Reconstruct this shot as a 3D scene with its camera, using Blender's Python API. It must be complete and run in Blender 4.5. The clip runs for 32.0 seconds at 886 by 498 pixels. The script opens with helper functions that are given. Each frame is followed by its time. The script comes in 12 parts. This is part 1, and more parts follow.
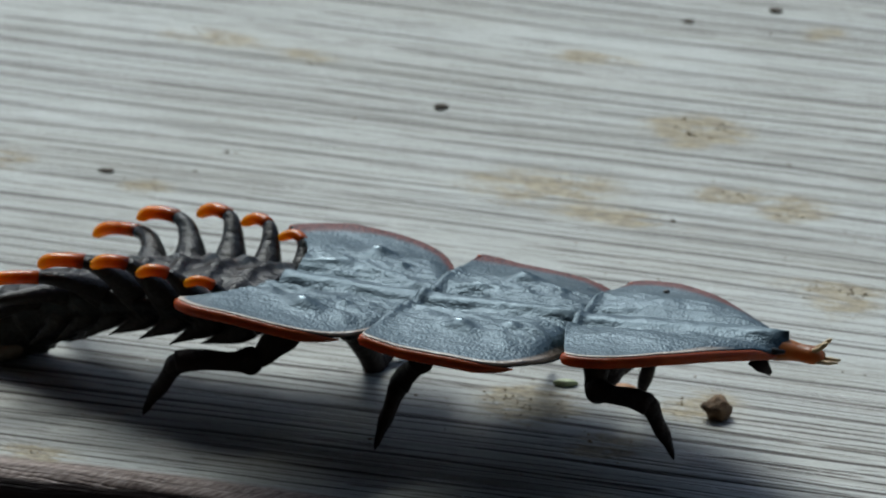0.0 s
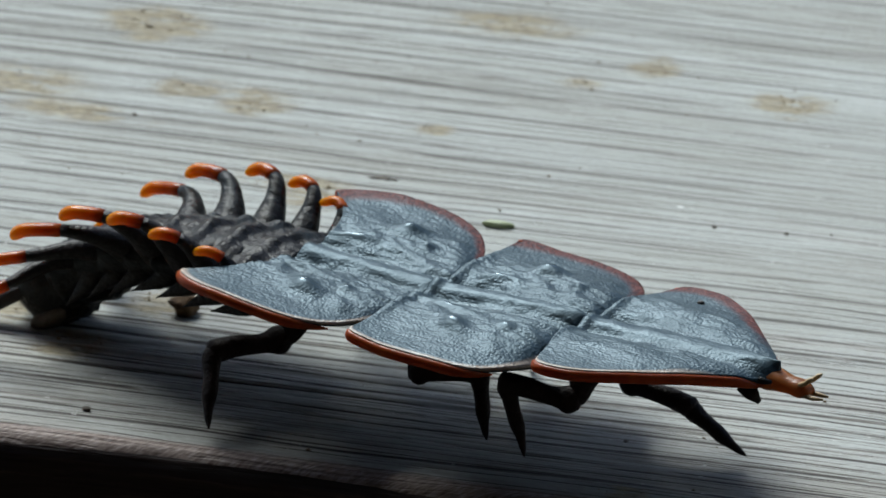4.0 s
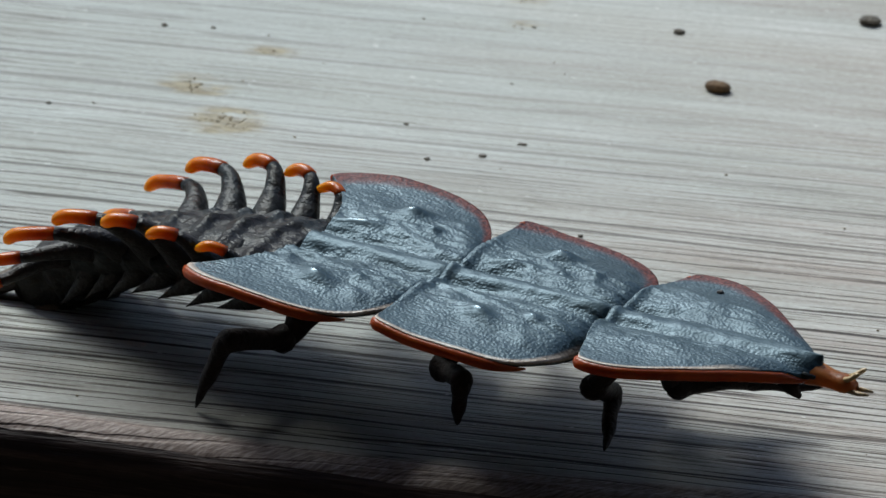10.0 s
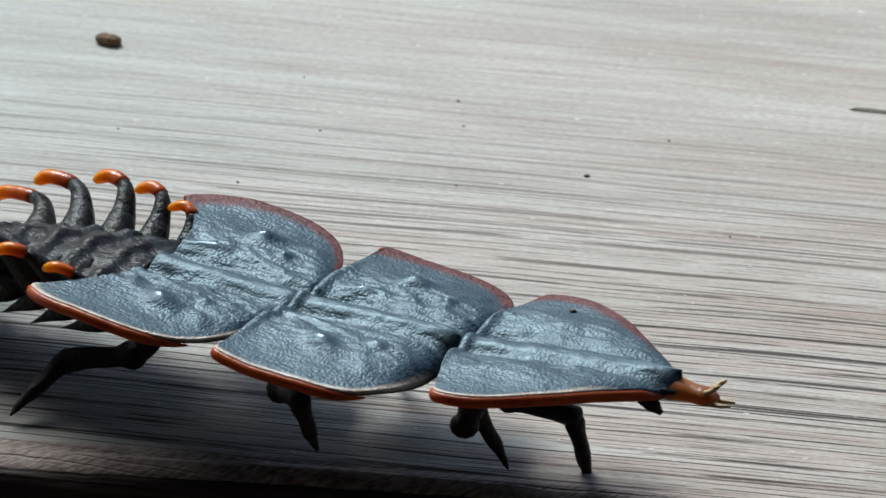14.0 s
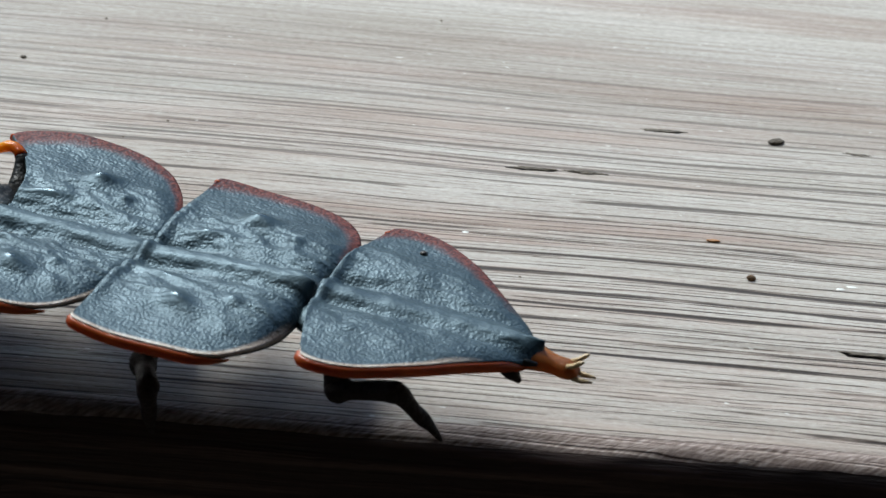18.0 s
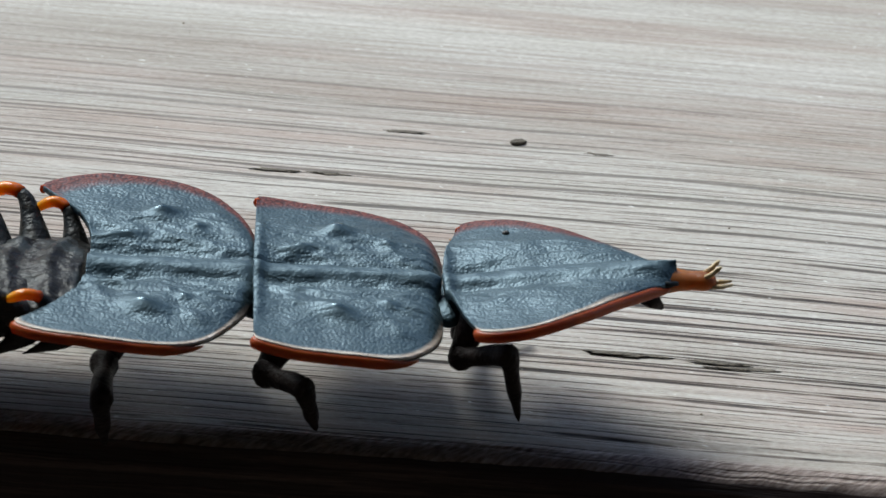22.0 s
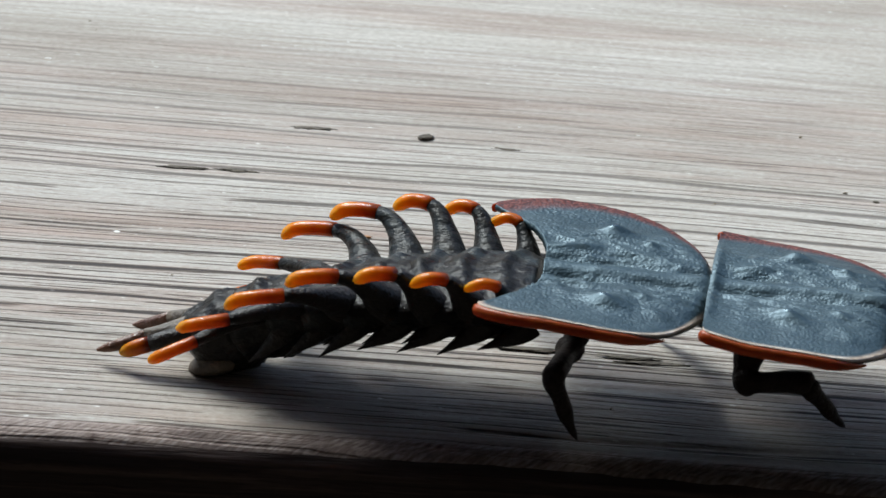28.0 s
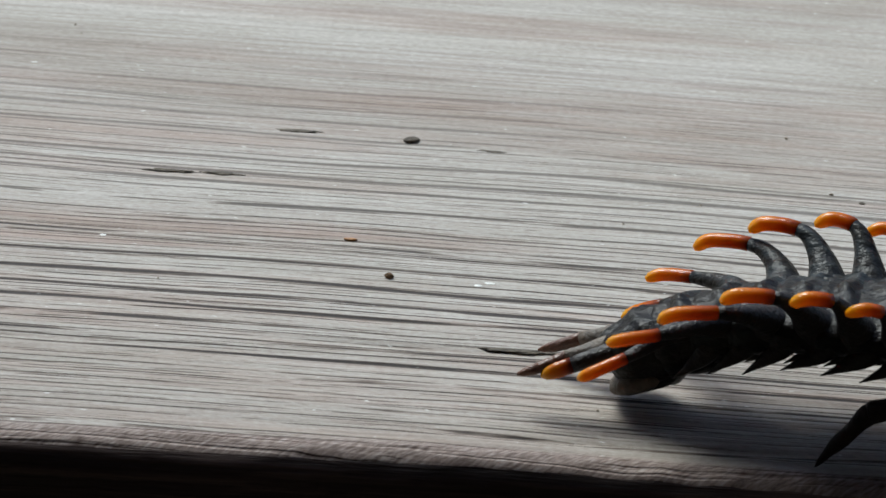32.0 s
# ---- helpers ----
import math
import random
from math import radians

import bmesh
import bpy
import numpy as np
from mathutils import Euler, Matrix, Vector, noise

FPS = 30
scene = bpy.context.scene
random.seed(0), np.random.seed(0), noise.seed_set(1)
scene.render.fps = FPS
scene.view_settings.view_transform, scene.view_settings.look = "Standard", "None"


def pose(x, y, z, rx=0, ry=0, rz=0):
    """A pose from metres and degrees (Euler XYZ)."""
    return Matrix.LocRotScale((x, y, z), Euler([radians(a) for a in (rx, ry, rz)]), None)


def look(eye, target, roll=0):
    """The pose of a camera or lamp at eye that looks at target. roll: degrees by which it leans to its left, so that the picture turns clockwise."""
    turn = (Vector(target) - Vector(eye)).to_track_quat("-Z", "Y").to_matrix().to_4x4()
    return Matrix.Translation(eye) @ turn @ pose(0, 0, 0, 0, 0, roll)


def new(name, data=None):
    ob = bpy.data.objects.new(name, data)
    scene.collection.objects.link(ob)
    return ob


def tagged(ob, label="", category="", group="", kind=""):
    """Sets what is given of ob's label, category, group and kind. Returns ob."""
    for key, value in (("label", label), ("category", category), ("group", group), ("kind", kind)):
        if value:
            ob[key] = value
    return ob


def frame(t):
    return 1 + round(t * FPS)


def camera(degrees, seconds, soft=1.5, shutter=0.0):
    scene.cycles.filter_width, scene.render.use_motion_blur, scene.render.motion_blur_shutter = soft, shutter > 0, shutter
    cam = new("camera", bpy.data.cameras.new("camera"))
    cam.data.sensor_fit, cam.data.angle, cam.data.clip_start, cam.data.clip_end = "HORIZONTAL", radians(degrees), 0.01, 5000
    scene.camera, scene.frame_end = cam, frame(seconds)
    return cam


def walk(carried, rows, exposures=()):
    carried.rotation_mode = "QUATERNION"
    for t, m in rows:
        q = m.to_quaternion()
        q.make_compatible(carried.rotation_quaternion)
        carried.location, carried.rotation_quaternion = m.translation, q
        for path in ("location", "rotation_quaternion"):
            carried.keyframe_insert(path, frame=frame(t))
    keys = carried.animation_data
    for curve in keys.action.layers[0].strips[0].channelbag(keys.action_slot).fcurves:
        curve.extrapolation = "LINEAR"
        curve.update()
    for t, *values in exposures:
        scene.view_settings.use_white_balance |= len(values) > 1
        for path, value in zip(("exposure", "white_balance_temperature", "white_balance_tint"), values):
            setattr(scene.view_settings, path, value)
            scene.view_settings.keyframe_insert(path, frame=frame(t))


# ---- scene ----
# Camera: long lens on a stand beside the plank, swung to follow the beetle.
cam = camera(4.4897, 32.0)
cam.data.dof.use_dof, cam.data.dof.focus_distance, cam.data.dof.aperture_fstop = True, 0.547, 205
walk(cam, [
    (0, pose(0.095542, -0.514542, 0.229172, 67.38, 0.79, 19.63)),
    (0.5, pose(0.095001, -0.515271, 0.229791, 67.29, 0.74, 19.40)),
    (1, pose(0.094490, -0.513009, 0.228908, 67.05, 0.63, 18.87)),
    (1.5, pose(0.092491, -0.513549, 0.229804, 66.92, 0.56, 18.20)),
    (2, pose(0.092858, -0.512697, 0.229218, 66.81, 0.40, 17.97)),
    (2.5, pose(0.088728, -0.516359, 0.230821, 66.71, 0.15, 17.06)),
    (4.5, pose(0.090550, -0.515587, 0.234924, 66.26, -0.02, 16.37)),
    (5, pose(0.090816, -0.509852, 0.239054, 65.51, 0.30, 16.20)),
    (5.5, pose(0.089007, -0.509868, 0.240720, 65.28, 0.21, 15.49)),
    (6, pose(0.088396, -0.510415, 0.240825, 65.27, 0.05, 15.08)),
    (6.5, pose(0.086608, -0.510845, 0.240662, 65.26, -0.14, 14.63)),
    (7, pose(0.086133, -0.510666, 0.240541, 65.26, -0.18, 14.32)),
    (7.5, pose(0.085446, -0.511724, 0.241602, 65.18, -0.30, 13.98)),
    (8, pose(0.084613, -0.511986, 0.242277, 65.10, -0.36, 13.54)),
    (8.5, pose(0.084331, -0.511721, 0.242039, 65.10, -0.46, 13.17)),
    (9, pose(0.082846, -0.512236, 0.242016, 65.08, -0.60, 12.70)),
    (9.5, pose(0.083115, -0.511828, 0.242372, 65.00, -0.60, 12.47)),
    (10, pose(0.080044, -0.510963, 0.242774, 64.67, -0.84, 11.79)),
    (10.5, pose(0.075967, -0.511484, 0.243633, 64.44, -1.14, 10.94)),
    (11, pose(0.073471, -0.510141, 0.241878, 64.52, -1.33, 10.43)),
    (11.5, pose(0.073602, -0.511206, 0.244313, 64.34, -1.39, 10.10)),
    (12, pose(0.075453, -0.511276, 0.245070, 64.27, -1.48, 9.88)),
    (12.5, pose(0.074747, -0.511351, 0.245205, 64.24, -1.58, 9.45)),
    (13, pose(0.075308, -0.511504, 0.245158, 64.25, -1.63, 9.18)),
    (13.5, pose(0.076124, -0.510820, 0.244120, 64.33, -1.72, 8.82)),
    (15.5, pose(0.079995, -0.501434, 0.246911, 63.35, -2.25, 7.88)),
    (16, pose(0.080775, -0.497995, 0.251103, 62.71, -2.33, 7.38)),
    (16.5, pose(0.081668, -0.495545, 0.255103, 62.23, -2.24, 6.94)),
    (17, pose(0.079461, -0.495808, 0.256444, 62.10, -2.36, 6.44)),
    (17.5, pose(0.079881, -0.496143, 0.256376, 62.11, -2.36, 6.37)),
    (18, pose(0.078352, -0.496369, 0.256850, 62.07, -2.44, 6.07)),
    (18.5, pose(0.079110, -0.497276, 0.256874, 62.12, -2.48, 5.84)),
    (19, pose(0.077875, -0.497425, 0.257209, 62.10, -2.60, 5.58)),
    (19.5, pose(0.077639, -0.498250, 0.258082, 62.07, -2.59, 5.39)),
    (20, pose(0.076992, -0.497671, 0.257343, 62.11, -2.68, 5.14)),
    (20.5, pose(0.076605, -0.496886, 0.256269, 62.18, -2.69, 4.90)),
    (21, pose(0.076912, -0.498355, 0.256753, 62.21, -2.80, 4.77)),
    (21.5, pose(0.077634, -0.498532, 0.257052, 62.20, -2.76, 4.74)),
    (22, pose(0.078733, -0.497788, 0.256122, 62.27, -2.74, 4.78)),
    (22.5, pose(0.077312, -0.497578, 0.255673, 62.30, -2.75, 4.56)),
    (23, pose(0.077713, -0.499390, 0.255858, 62.36, -2.74, 4.54)),
    (23.5, pose(0.074967, -0.498925, 0.254636, 62.45, -2.90, 4.26)),
    (24, pose(0.075276, -0.498323, 0.254791, 62.41, -2.87, 4.24)),
    (24.5, pose(0.077199, -0.498483, 0.255206, 62.39, -2.75, 4.28)),
    (26.5, pose(0.079028, -0.497234, 0.256332, 62.24, -2.54, 4.24)),
    (27, pose(0.078677, -0.496931, 0.255759, 62.28, -2.53, 4.19)),
    (27.5, pose(0.079172, -0.497253, 0.256772, 62.19, -2.52, 4.23)),
    (28, pose(0.078194, -0.497427, 0.256866, 62.19, -2.59, 4.12)),
    (28.5, pose(0.078386, -0.496560, 0.255301, 62.29, -2.55, 4.10)),
    (29, pose(0.078444, -0.496761, 0.255536, 62.28, -2.59, 4.09)),
    (29.5, pose(0.077875, -0.497102, 0.256307, 62.23, -2.53, 3.98)),
    (30, pose(0.078071, -0.497044, 0.256236, 62.24, -2.57, 4.02)),
    (30.5, pose(0.077685, -0.497695, 0.256924, 62.20, -2.56, 3.97)),
    (31, pose(0.077342, -0.496196, 0.255007, 62.31, -2.65, 3.98)),
    (31.5, pose(0.077910, -0.496522, 0.255230, 62.31, -2.62, 4.03)),
    (32, pose(0.078280, -0.497460, 0.256426, 62.25, -2.48, 3.99)),
], exposures=[(0, 0.05), (1, 0.16), (2, 0.2), (4.5, 0.25), (6, 0.38), (8, 0.2), (10, 0.24), (11, 0.5), (13, 0.52), (16, 0.6), (20, 0.5), (24, 0.6), (27, 0.64), (30, 0.5), (32, 0.32)])

# ---- light ----
world = bpy.data.worlds.new("sky")
scene.world = world
world.use_nodes = True
wn, wl = world.node_tree.nodes, world.node_tree.links
sky = wn.new("ShaderNodeTexSky")
sky.sky_type, sky.sun_disc = "NISHITA", False
sky.sun_elevation, sky.sun_rotation = radians(46), radians(-34)
wl.new(sky.outputs["Color"], wn["Background"].inputs["Color"])
wn["Background"].inputs["Strength"].default_value = 0.13
sun = new("sun", bpy.data.lights.new("sun", "SUN"))
sun.data.energy, sun.data.angle, sun.data.color = 3.3, radians(28), (0.93, 1.0, 0.978)
_az, _el = radians(-34), radians(46)
sun.matrix_world = look((math.sin(_az) * 3, math.cos(_az) * 3, math.tan(_el) * 3), (0, 0, 0))

# ---- materials ----
MM = 0.001
EDGE = -0.03208 - 0.0002   # y of the plank's front edge


def material(name, color, rough=0.6, metal=0.0, spec=0.5):
    m = bpy.data.materials.new(name)
    m.use_nodes = True
    b = m.node_tree.nodes["Principled BSDF"]
    b.inputs["Base Color"].default_value = (*color, 1)
    b.inputs["Roughness"].default_value = rough
    b.inputs["Metallic"].default_value = metal
    b.inputs["Specular IOR Level"].default_value = spec
    return m


def node(m, kind, **values):
    n = m.node_tree.nodes.new(kind)
    for key, value in values.items():
        n.inputs[key].default_value = value
    return n


def link(m, a, b):
    m.node_tree.links.new(a, b)


def coords(m, scale):
    tc = node(m, "ShaderNodeTexCoord")
    mp = node(m, "ShaderNodeMapping", Scale=scale)
    link(m, tc.outputs["Object"], mp.inputs["Vector"])
    return mp.outputs["Vector"]


def noise_tex(m, scale, size=1.0, detail=4.0, rough=0.55):
    n = node(m, "ShaderNodeTexNoise", Scale=size, Detail=detail, Roughness=rough)
    link(m, coords(m, scale), n.inputs["Vector"])
    return n.outputs["Fac"]


def ramp(m, fac, stops):
    r = node(m, "ShaderNodeValToRGB")
    while len(r.color_ramp.elements) < len(stops):
        r.color_ramp.elements.new(0.5)
    for e, (at, c) in zip(r.color_ramp.elements, stops):
        e.position, e.color = at, (*c, 1) if len(c) == 3 else (c[0], c[0], c[0], 1)
    link(m, fac, r.inputs["Fac"])
    return r.outputs["Color"]


def mixed(m, fac, a, b, blend="MIX"):
    n = m.node_tree.nodes.new("ShaderNodeMix")
    n.data_type, n.blend_type = "RGBA", blend
    if isinstance(fac, float):
        n.inputs[0].default_value = fac
    else:
        link(m, fac, n.inputs[0])
    link(m, a, n.inputs[6])
    link(m, b, n.inputs[7])
    return n.outputs[2]


def bump(m, height, strength, distance, under=None):
    n = node(m, "ShaderNodeBump", Strength=strength, Distance=distance)
    link(m, height, n.inputs["Height"])
    if under:
        link(m, under, n.inputs["Normal"])
    return n.outputs["Normal"]


def set_in(m, key, out):
    link(m, out, m.node_tree.nodes["Principled BSDF"].inputs[key])


def turned(m, scale, degrees):
    """Object coordinates turned about z, then scaled."""
    tc = node(m, "ShaderNodeTexCoord")
    rot = node(m, "ShaderNodeMapping", Rotation=(0, 0, radians(degrees)))
    mp = node(m, "ShaderNodeMapping", Scale=scale)
    link(m, tc.outputs["Object"], rot.inputs["Vector"])
    link(m, rot.outputs["Vector"], mp.inputs["Vector"])
    return mp.outputs["Vector"]


def maths(m, op, a, b=0.5):
    n = m.node_tree.nodes.new("ShaderNodeMath")
    n.operation = op
    for k, v in ((0, a), (1, b)):
        if isinstance(v, float):
            n.inputs[k].default_value = v
        else:
            link(m, v, n.inputs[k])
    return n.outputs[0]


def waved(m, scale, seed=0.0):
    """Object coordinates whose grain wavers a little along the plank, then scaled."""
    tc = node(m, "ShaderNodeTexCoord")
    n = node(m, "ShaderNodeTexNoise", Scale=1.0, Detail=2.0, Roughness=0.5)
    mp = node(m, "ShaderNodeMapping", Scale=(18, 22, 10))
    link(m, tc.outputs["Object"], mp.inputs["Vector"])
    link(m, mp.outputs["Vector"], n.inputs["Vector"])
    push = node(m, "ShaderNodeCombineXYZ")
    link(m, maths(m, "MULTIPLY", maths(m, "SUBTRACT", n.outputs["Fac"], 0.5), 0.0024), push.inputs["Y"])
    add = m.node_tree.nodes.new("ShaderNodeVectorMath")
    link(m, tc.outputs["Object"], add.inputs[0])
    link(m, push.outputs[0], add.inputs[1])
    out = node(m, "ShaderNodeMapping", Scale=scale, Location=(seed, seed * 1.7, 0))
    link(m, add.outputs[0], out.inputs["Vector"])
    return out.outputs["Vector"]


def grain_noise(m, scale, seed=0.0, detail=4.0, rough=0.6):
    n = node(m, "ShaderNodeTexNoise", Scale=1.0, Detail=detail, Roughness=rough)
    link(m, waved(m, scale, seed), n.inputs["Vector"])
    return n.outputs["Fac"]


def pores(m, scale, half, seed, gap_scale, share):
    """Broken dark lines along the grain, between long fibres: 0 in the line, 1 beside it."""
    v = node(m, "ShaderNodeTexVoronoi", Scale=1.0, Randomness=1.0)
    v.feature = "DISTANCE_TO_EDGE"
    v.voronoi_dimensions = "1D"
    across = node(m, "ShaderNodeSeparateXYZ")
    link(m, waved(m, (1, scale, 1), seed), across.inputs[0])
    drift = maths(m, "MULTIPLY", grain_noise(m, (30, scale * 0.4, 60), seed + 2, 2.0, 0.5), 0.9)
    link(m, maths(m, "ADD", across.outputs["Y"], drift), v.inputs["W"])
    line = ramp(m, v.outputs["Distance"], [(half * 0.35, (0.0,)), (half, (1.0,))])
    crowd = maths(m, "MULTIPLY", maths(m, "SUBTRACT", grain_noise(m, (14, 170, 60), seed + 11, 3.0, 0.6), 0.5), 0.8)
    hole = ramp(m, maths(m, "ADD", grain_noise(m, gap_scale, seed + 5, 3.0, 0.6), crowd), [(share - 0.05, (0.0,)), (share + 0.05, (1.0,))])
    return maths(m, "MAXIMUM", line, hole)


def wood_material():
    m = material("weathered wood", (0.3, 0.25, 0.2), 0.5, 0, 0.25)
    tc = node(m, "ShaderNodeTexCoord")
    sep = node(m, "ShaderNodeSeparateXYZ")
    link(m, tc.outputs["Object"], sep.inputs[0])
    speck = noise_tex(m, (2600, 5200, 1500), 1.0, 2.0, 0.6)
    fine = grain_noise(m, (150, 5200, 900), 0.0, 3.0, 0.65)
    band = grain_noise(m, (26, 1300, 200), 3.0, 4.0, 0.65)
    broad = grain_noise(m, (9, 160, 60), 6.0, 3.0, 0.55)
    grain = mixed(m, 0.28, mixed(m, 0.42, mixed(m, 0.35, fine, band), broad), speck)
    # worn smooth at the back, open-grained towards the front edge
    front = node(m, "ShaderNodeMapRange")
    for key, value in (("From Min", 0.013), ("From Max", -0.013), ("To Min", 0.0), ("To Max", 1.0)):
        front.inputs[key].default_value = value
    link(m, sep.outputs["Y"], front.inputs["Value"])
    dry = node(m, "ShaderNodeMapRange")
    for key, value in (("From Min", -0.02), ("From Max", -0.065), ("To Max", 0.8)):
        dry.inputs[key].default_value = value
    link(m, sep.outputs["X"], dry.inputs["Value"])
    open_grain = maths(m, "MAXIMUM", front.outputs[0], dry.outputs[0])
    grey = ramp(m, grain, [(0.34, (0.295, 0.297, 0.275)), (0.45, (0.37, 0.38, 0.355)), (0.54, (0.425, 0.445, 0.42)), (0.66, (0.53, 0.555, 0.535))])
    red = ramp(m, grain, [(0.34, (0.285, 0.238, 0.208)), (0.45, (0.368, 0.33, 0.294)), (0.54, (0.44, 0.41, 0.37)), (0.66, (0.575, 0.55, 0.507))])
    lengthwise = node(m, "ShaderNodeMapRange")
    for key, value in (("From Min", -0.05), ("From Max", 0.05), ("To Min", -0.25), ("To Max", 0.58)):
        lengthwise.inputs[key].default_value = value
    link(m, sep.outputs["X"], lengthwise.inputs["Value"])
    tint = noise_tex(m, (14, 90, 60), 1.0, 4.0, 0.6)
    col = mixed(m, ramp(m, maths(m, "ADD", tint, lengthwise.outputs[0]), [(0.35, (0.0,)), (0.85, (1.0,))]), grey, red)
    # reddish heartwood shows where the grey skin has worn off
    rust = ramp(m, grain_noise(m, (22, 280, 90), 9.0, 4.0, 0.68), [(0.47, (0.0,)), (0.66, (0.65,))])
    brown = ramp(m, fine, [(0.3, (0.16, 0.085, 0.06)), (0.7, (0.42, 0.28, 0.22))])
    col = mixed(m, maths(m, "MULTIPLY", rust, maths(m, "ADD", lengthwise.outputs[0], maths(m, "MULTIPLY", front.outputs[0], 0.4))), col, brown)
    # open pores and cracks along the grain
    long_lines = pores(m, 560, 0.095, 3.1, (80, 650, 200), 0.545)
    mid_lines = pores(m, 1250, 0.085, 8.3, (130, 1300, 200), 0.56)
    short_lines = pores(m, 2600, 0.13, 14.7, (260, 2400, 200), 0.51)
    slits = ramp(m, grain_noise(m, (60, 4200, 300), 21.0, 2.0, 0.5), [(0.25, (0.0,)), (0.31, (1.0,))])
    open_pores = maths(m, "MULTIPLY", maths(m, "MULTIPLY", long_lines, slits), maths(m, "MULTIPLY", ramp(m, mid_lines, [(0.0, (0.12,)), (1.0, (1.0,))]), ramp(m, short_lines, [(0.0, (0.5,)), (1.0, (1.0,))])))
    deep = mixed(m, open_grain, ramp(m, open_pores, [(0.0, (0.87, 0.85, 0.84)), (1.0, (1.0, 1.0, 1.0))]), ramp(m, open_pores, [(0.0, (0.055, 0.038, 0.034)), (0.5, (0.42, 0.37, 0.34)), (1.0, (1.0, 1.0, 1.0))]))
    col = mixed(m, 1.0, col, deep, "MULTIPLY")
    # grey-brown dirt in broad streaks
    dirt = ramp(m, noise_tex(m, (35, 160, 60), 1.0, 5.0, 0.7), [(0.33, (0.74, 0.71, 0.66)), (0.6, (1.0, 1.0, 1.0))])
    col = mixed(m, 0.7, col, dirt, "MULTIPLY")
    # patchy brown tone, darker towards the front edge, strongest around x = -0.042
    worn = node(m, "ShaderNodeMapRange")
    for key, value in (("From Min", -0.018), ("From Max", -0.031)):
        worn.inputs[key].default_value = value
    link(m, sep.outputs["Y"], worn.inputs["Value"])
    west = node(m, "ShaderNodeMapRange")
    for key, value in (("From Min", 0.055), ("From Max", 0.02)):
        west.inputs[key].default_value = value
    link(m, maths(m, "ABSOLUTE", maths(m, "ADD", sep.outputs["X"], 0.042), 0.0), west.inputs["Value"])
    front_patches = maths(m, "MULTIPLY", maths(m, "MULTIPLY", worn.outputs[0], west.outputs[0]), ramp(m, noise_tex(m, (45, 300, 100), 1.0, 5.0, 0.7), [(0.32, (0.35,)), (0.6, (1.0,))]))
    front_tone = ramp(m, front_patches, [(0.0, (1.0, 1.0, 1.0)), (1.0, (0.52, 0.47, 0.44))])
    col = mixed(m, 1.0, col, front_tone, "MULTIPLY")
    # pale spots painted into the colour for tiny highlights on the wood
    glint = ramp(m, noise_tex(m, (1500, 3800, 900), 1.0, 1.0, 0.5), [(0.745, (0.0,)), (0.80, (0.6,))])
    pale = node(m, "ShaderNodeRGB")
    pale.outputs[0].default_value = (0.78, 0.77, 0.74, 1)
    col = mixed(m, glint, col, pale.outputs[0])
    # the worn corner: short slanting fibres
    tear = node(m, "ShaderNodeTexNoise", Scale=1.0, Detail=3.0, Roughness=0.6)
    link(m, turned(m, (1500, 7000, 600), -32), tear.inputs["Vector"])
    frayed = ramp(m, tear.outputs["Fac"], [(0.30, (0.11, 0.072, 0.058)), (0.50, (0.24, 0.18, 0.155)), (0.70, (0.40, 0.335, 0.30))])
    strip = m.node_tree.nodes.new("ShaderNodeAttribute")
    strip.attribute_name = "fray"
    col = mixed(m, strip.outputs["Fac"], col, frayed)
    st = m.node_tree.nodes.new("ShaderNodeAttribute")
    st.attribute_name = "stain"
    tan = ramp(m, noise_tex(m, (1300, 2600, 900), 1.0, 4.0, 0.75), [(0.3, (0.085, 0.058, 0.028)), (0.45, (0.23, 0.18, 0.10)), (0.65, (0.38, 0.32, 0.19))])
    patchy = maths(m, "MULTIPLY", st.outputs["Fac"], ramp(m, noise_tex(m, (420, 1100, 500), 1.0, 4.0, 0.7), [(0.34, (0.1,)), (0.58, (1.0,))]))
    col = mixed(m, ramp(m, patchy, [(0.05, (0.0,)), (0.55, (0.8,))]), col, tan)
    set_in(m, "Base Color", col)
    set_in(m, "Roughness", ramp(m, grain, [(0.3, (0.72,)), (0.7, (0.5,))]))
    n1 = bump(m, fine, 0.25, 0.00010)
    n2 = bump(m, speck, 0.35, 0.00005, n1)
    n3 = bump(m, maths(m, "MULTIPLY", tear.outputs["Fac"], strip.outputs["Fac"]), 0.25, 0.0001, n2)
    set_in(m, "Normal", bump(m, maths(m, "MULTIPLY", open_pores, open_grain), 0.55, 0.00012, n3))
    return m


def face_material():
    # red-brown side wood, darkened further so its colour carries the front's shade
    m = material("red-brown plank side with shade in it", (0.03, 0.015, 0.012), 0.6, 0, 0.3)
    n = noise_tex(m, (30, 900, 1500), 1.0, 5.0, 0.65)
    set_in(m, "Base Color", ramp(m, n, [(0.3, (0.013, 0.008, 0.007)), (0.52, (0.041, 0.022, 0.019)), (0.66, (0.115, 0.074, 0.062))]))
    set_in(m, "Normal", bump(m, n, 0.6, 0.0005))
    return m


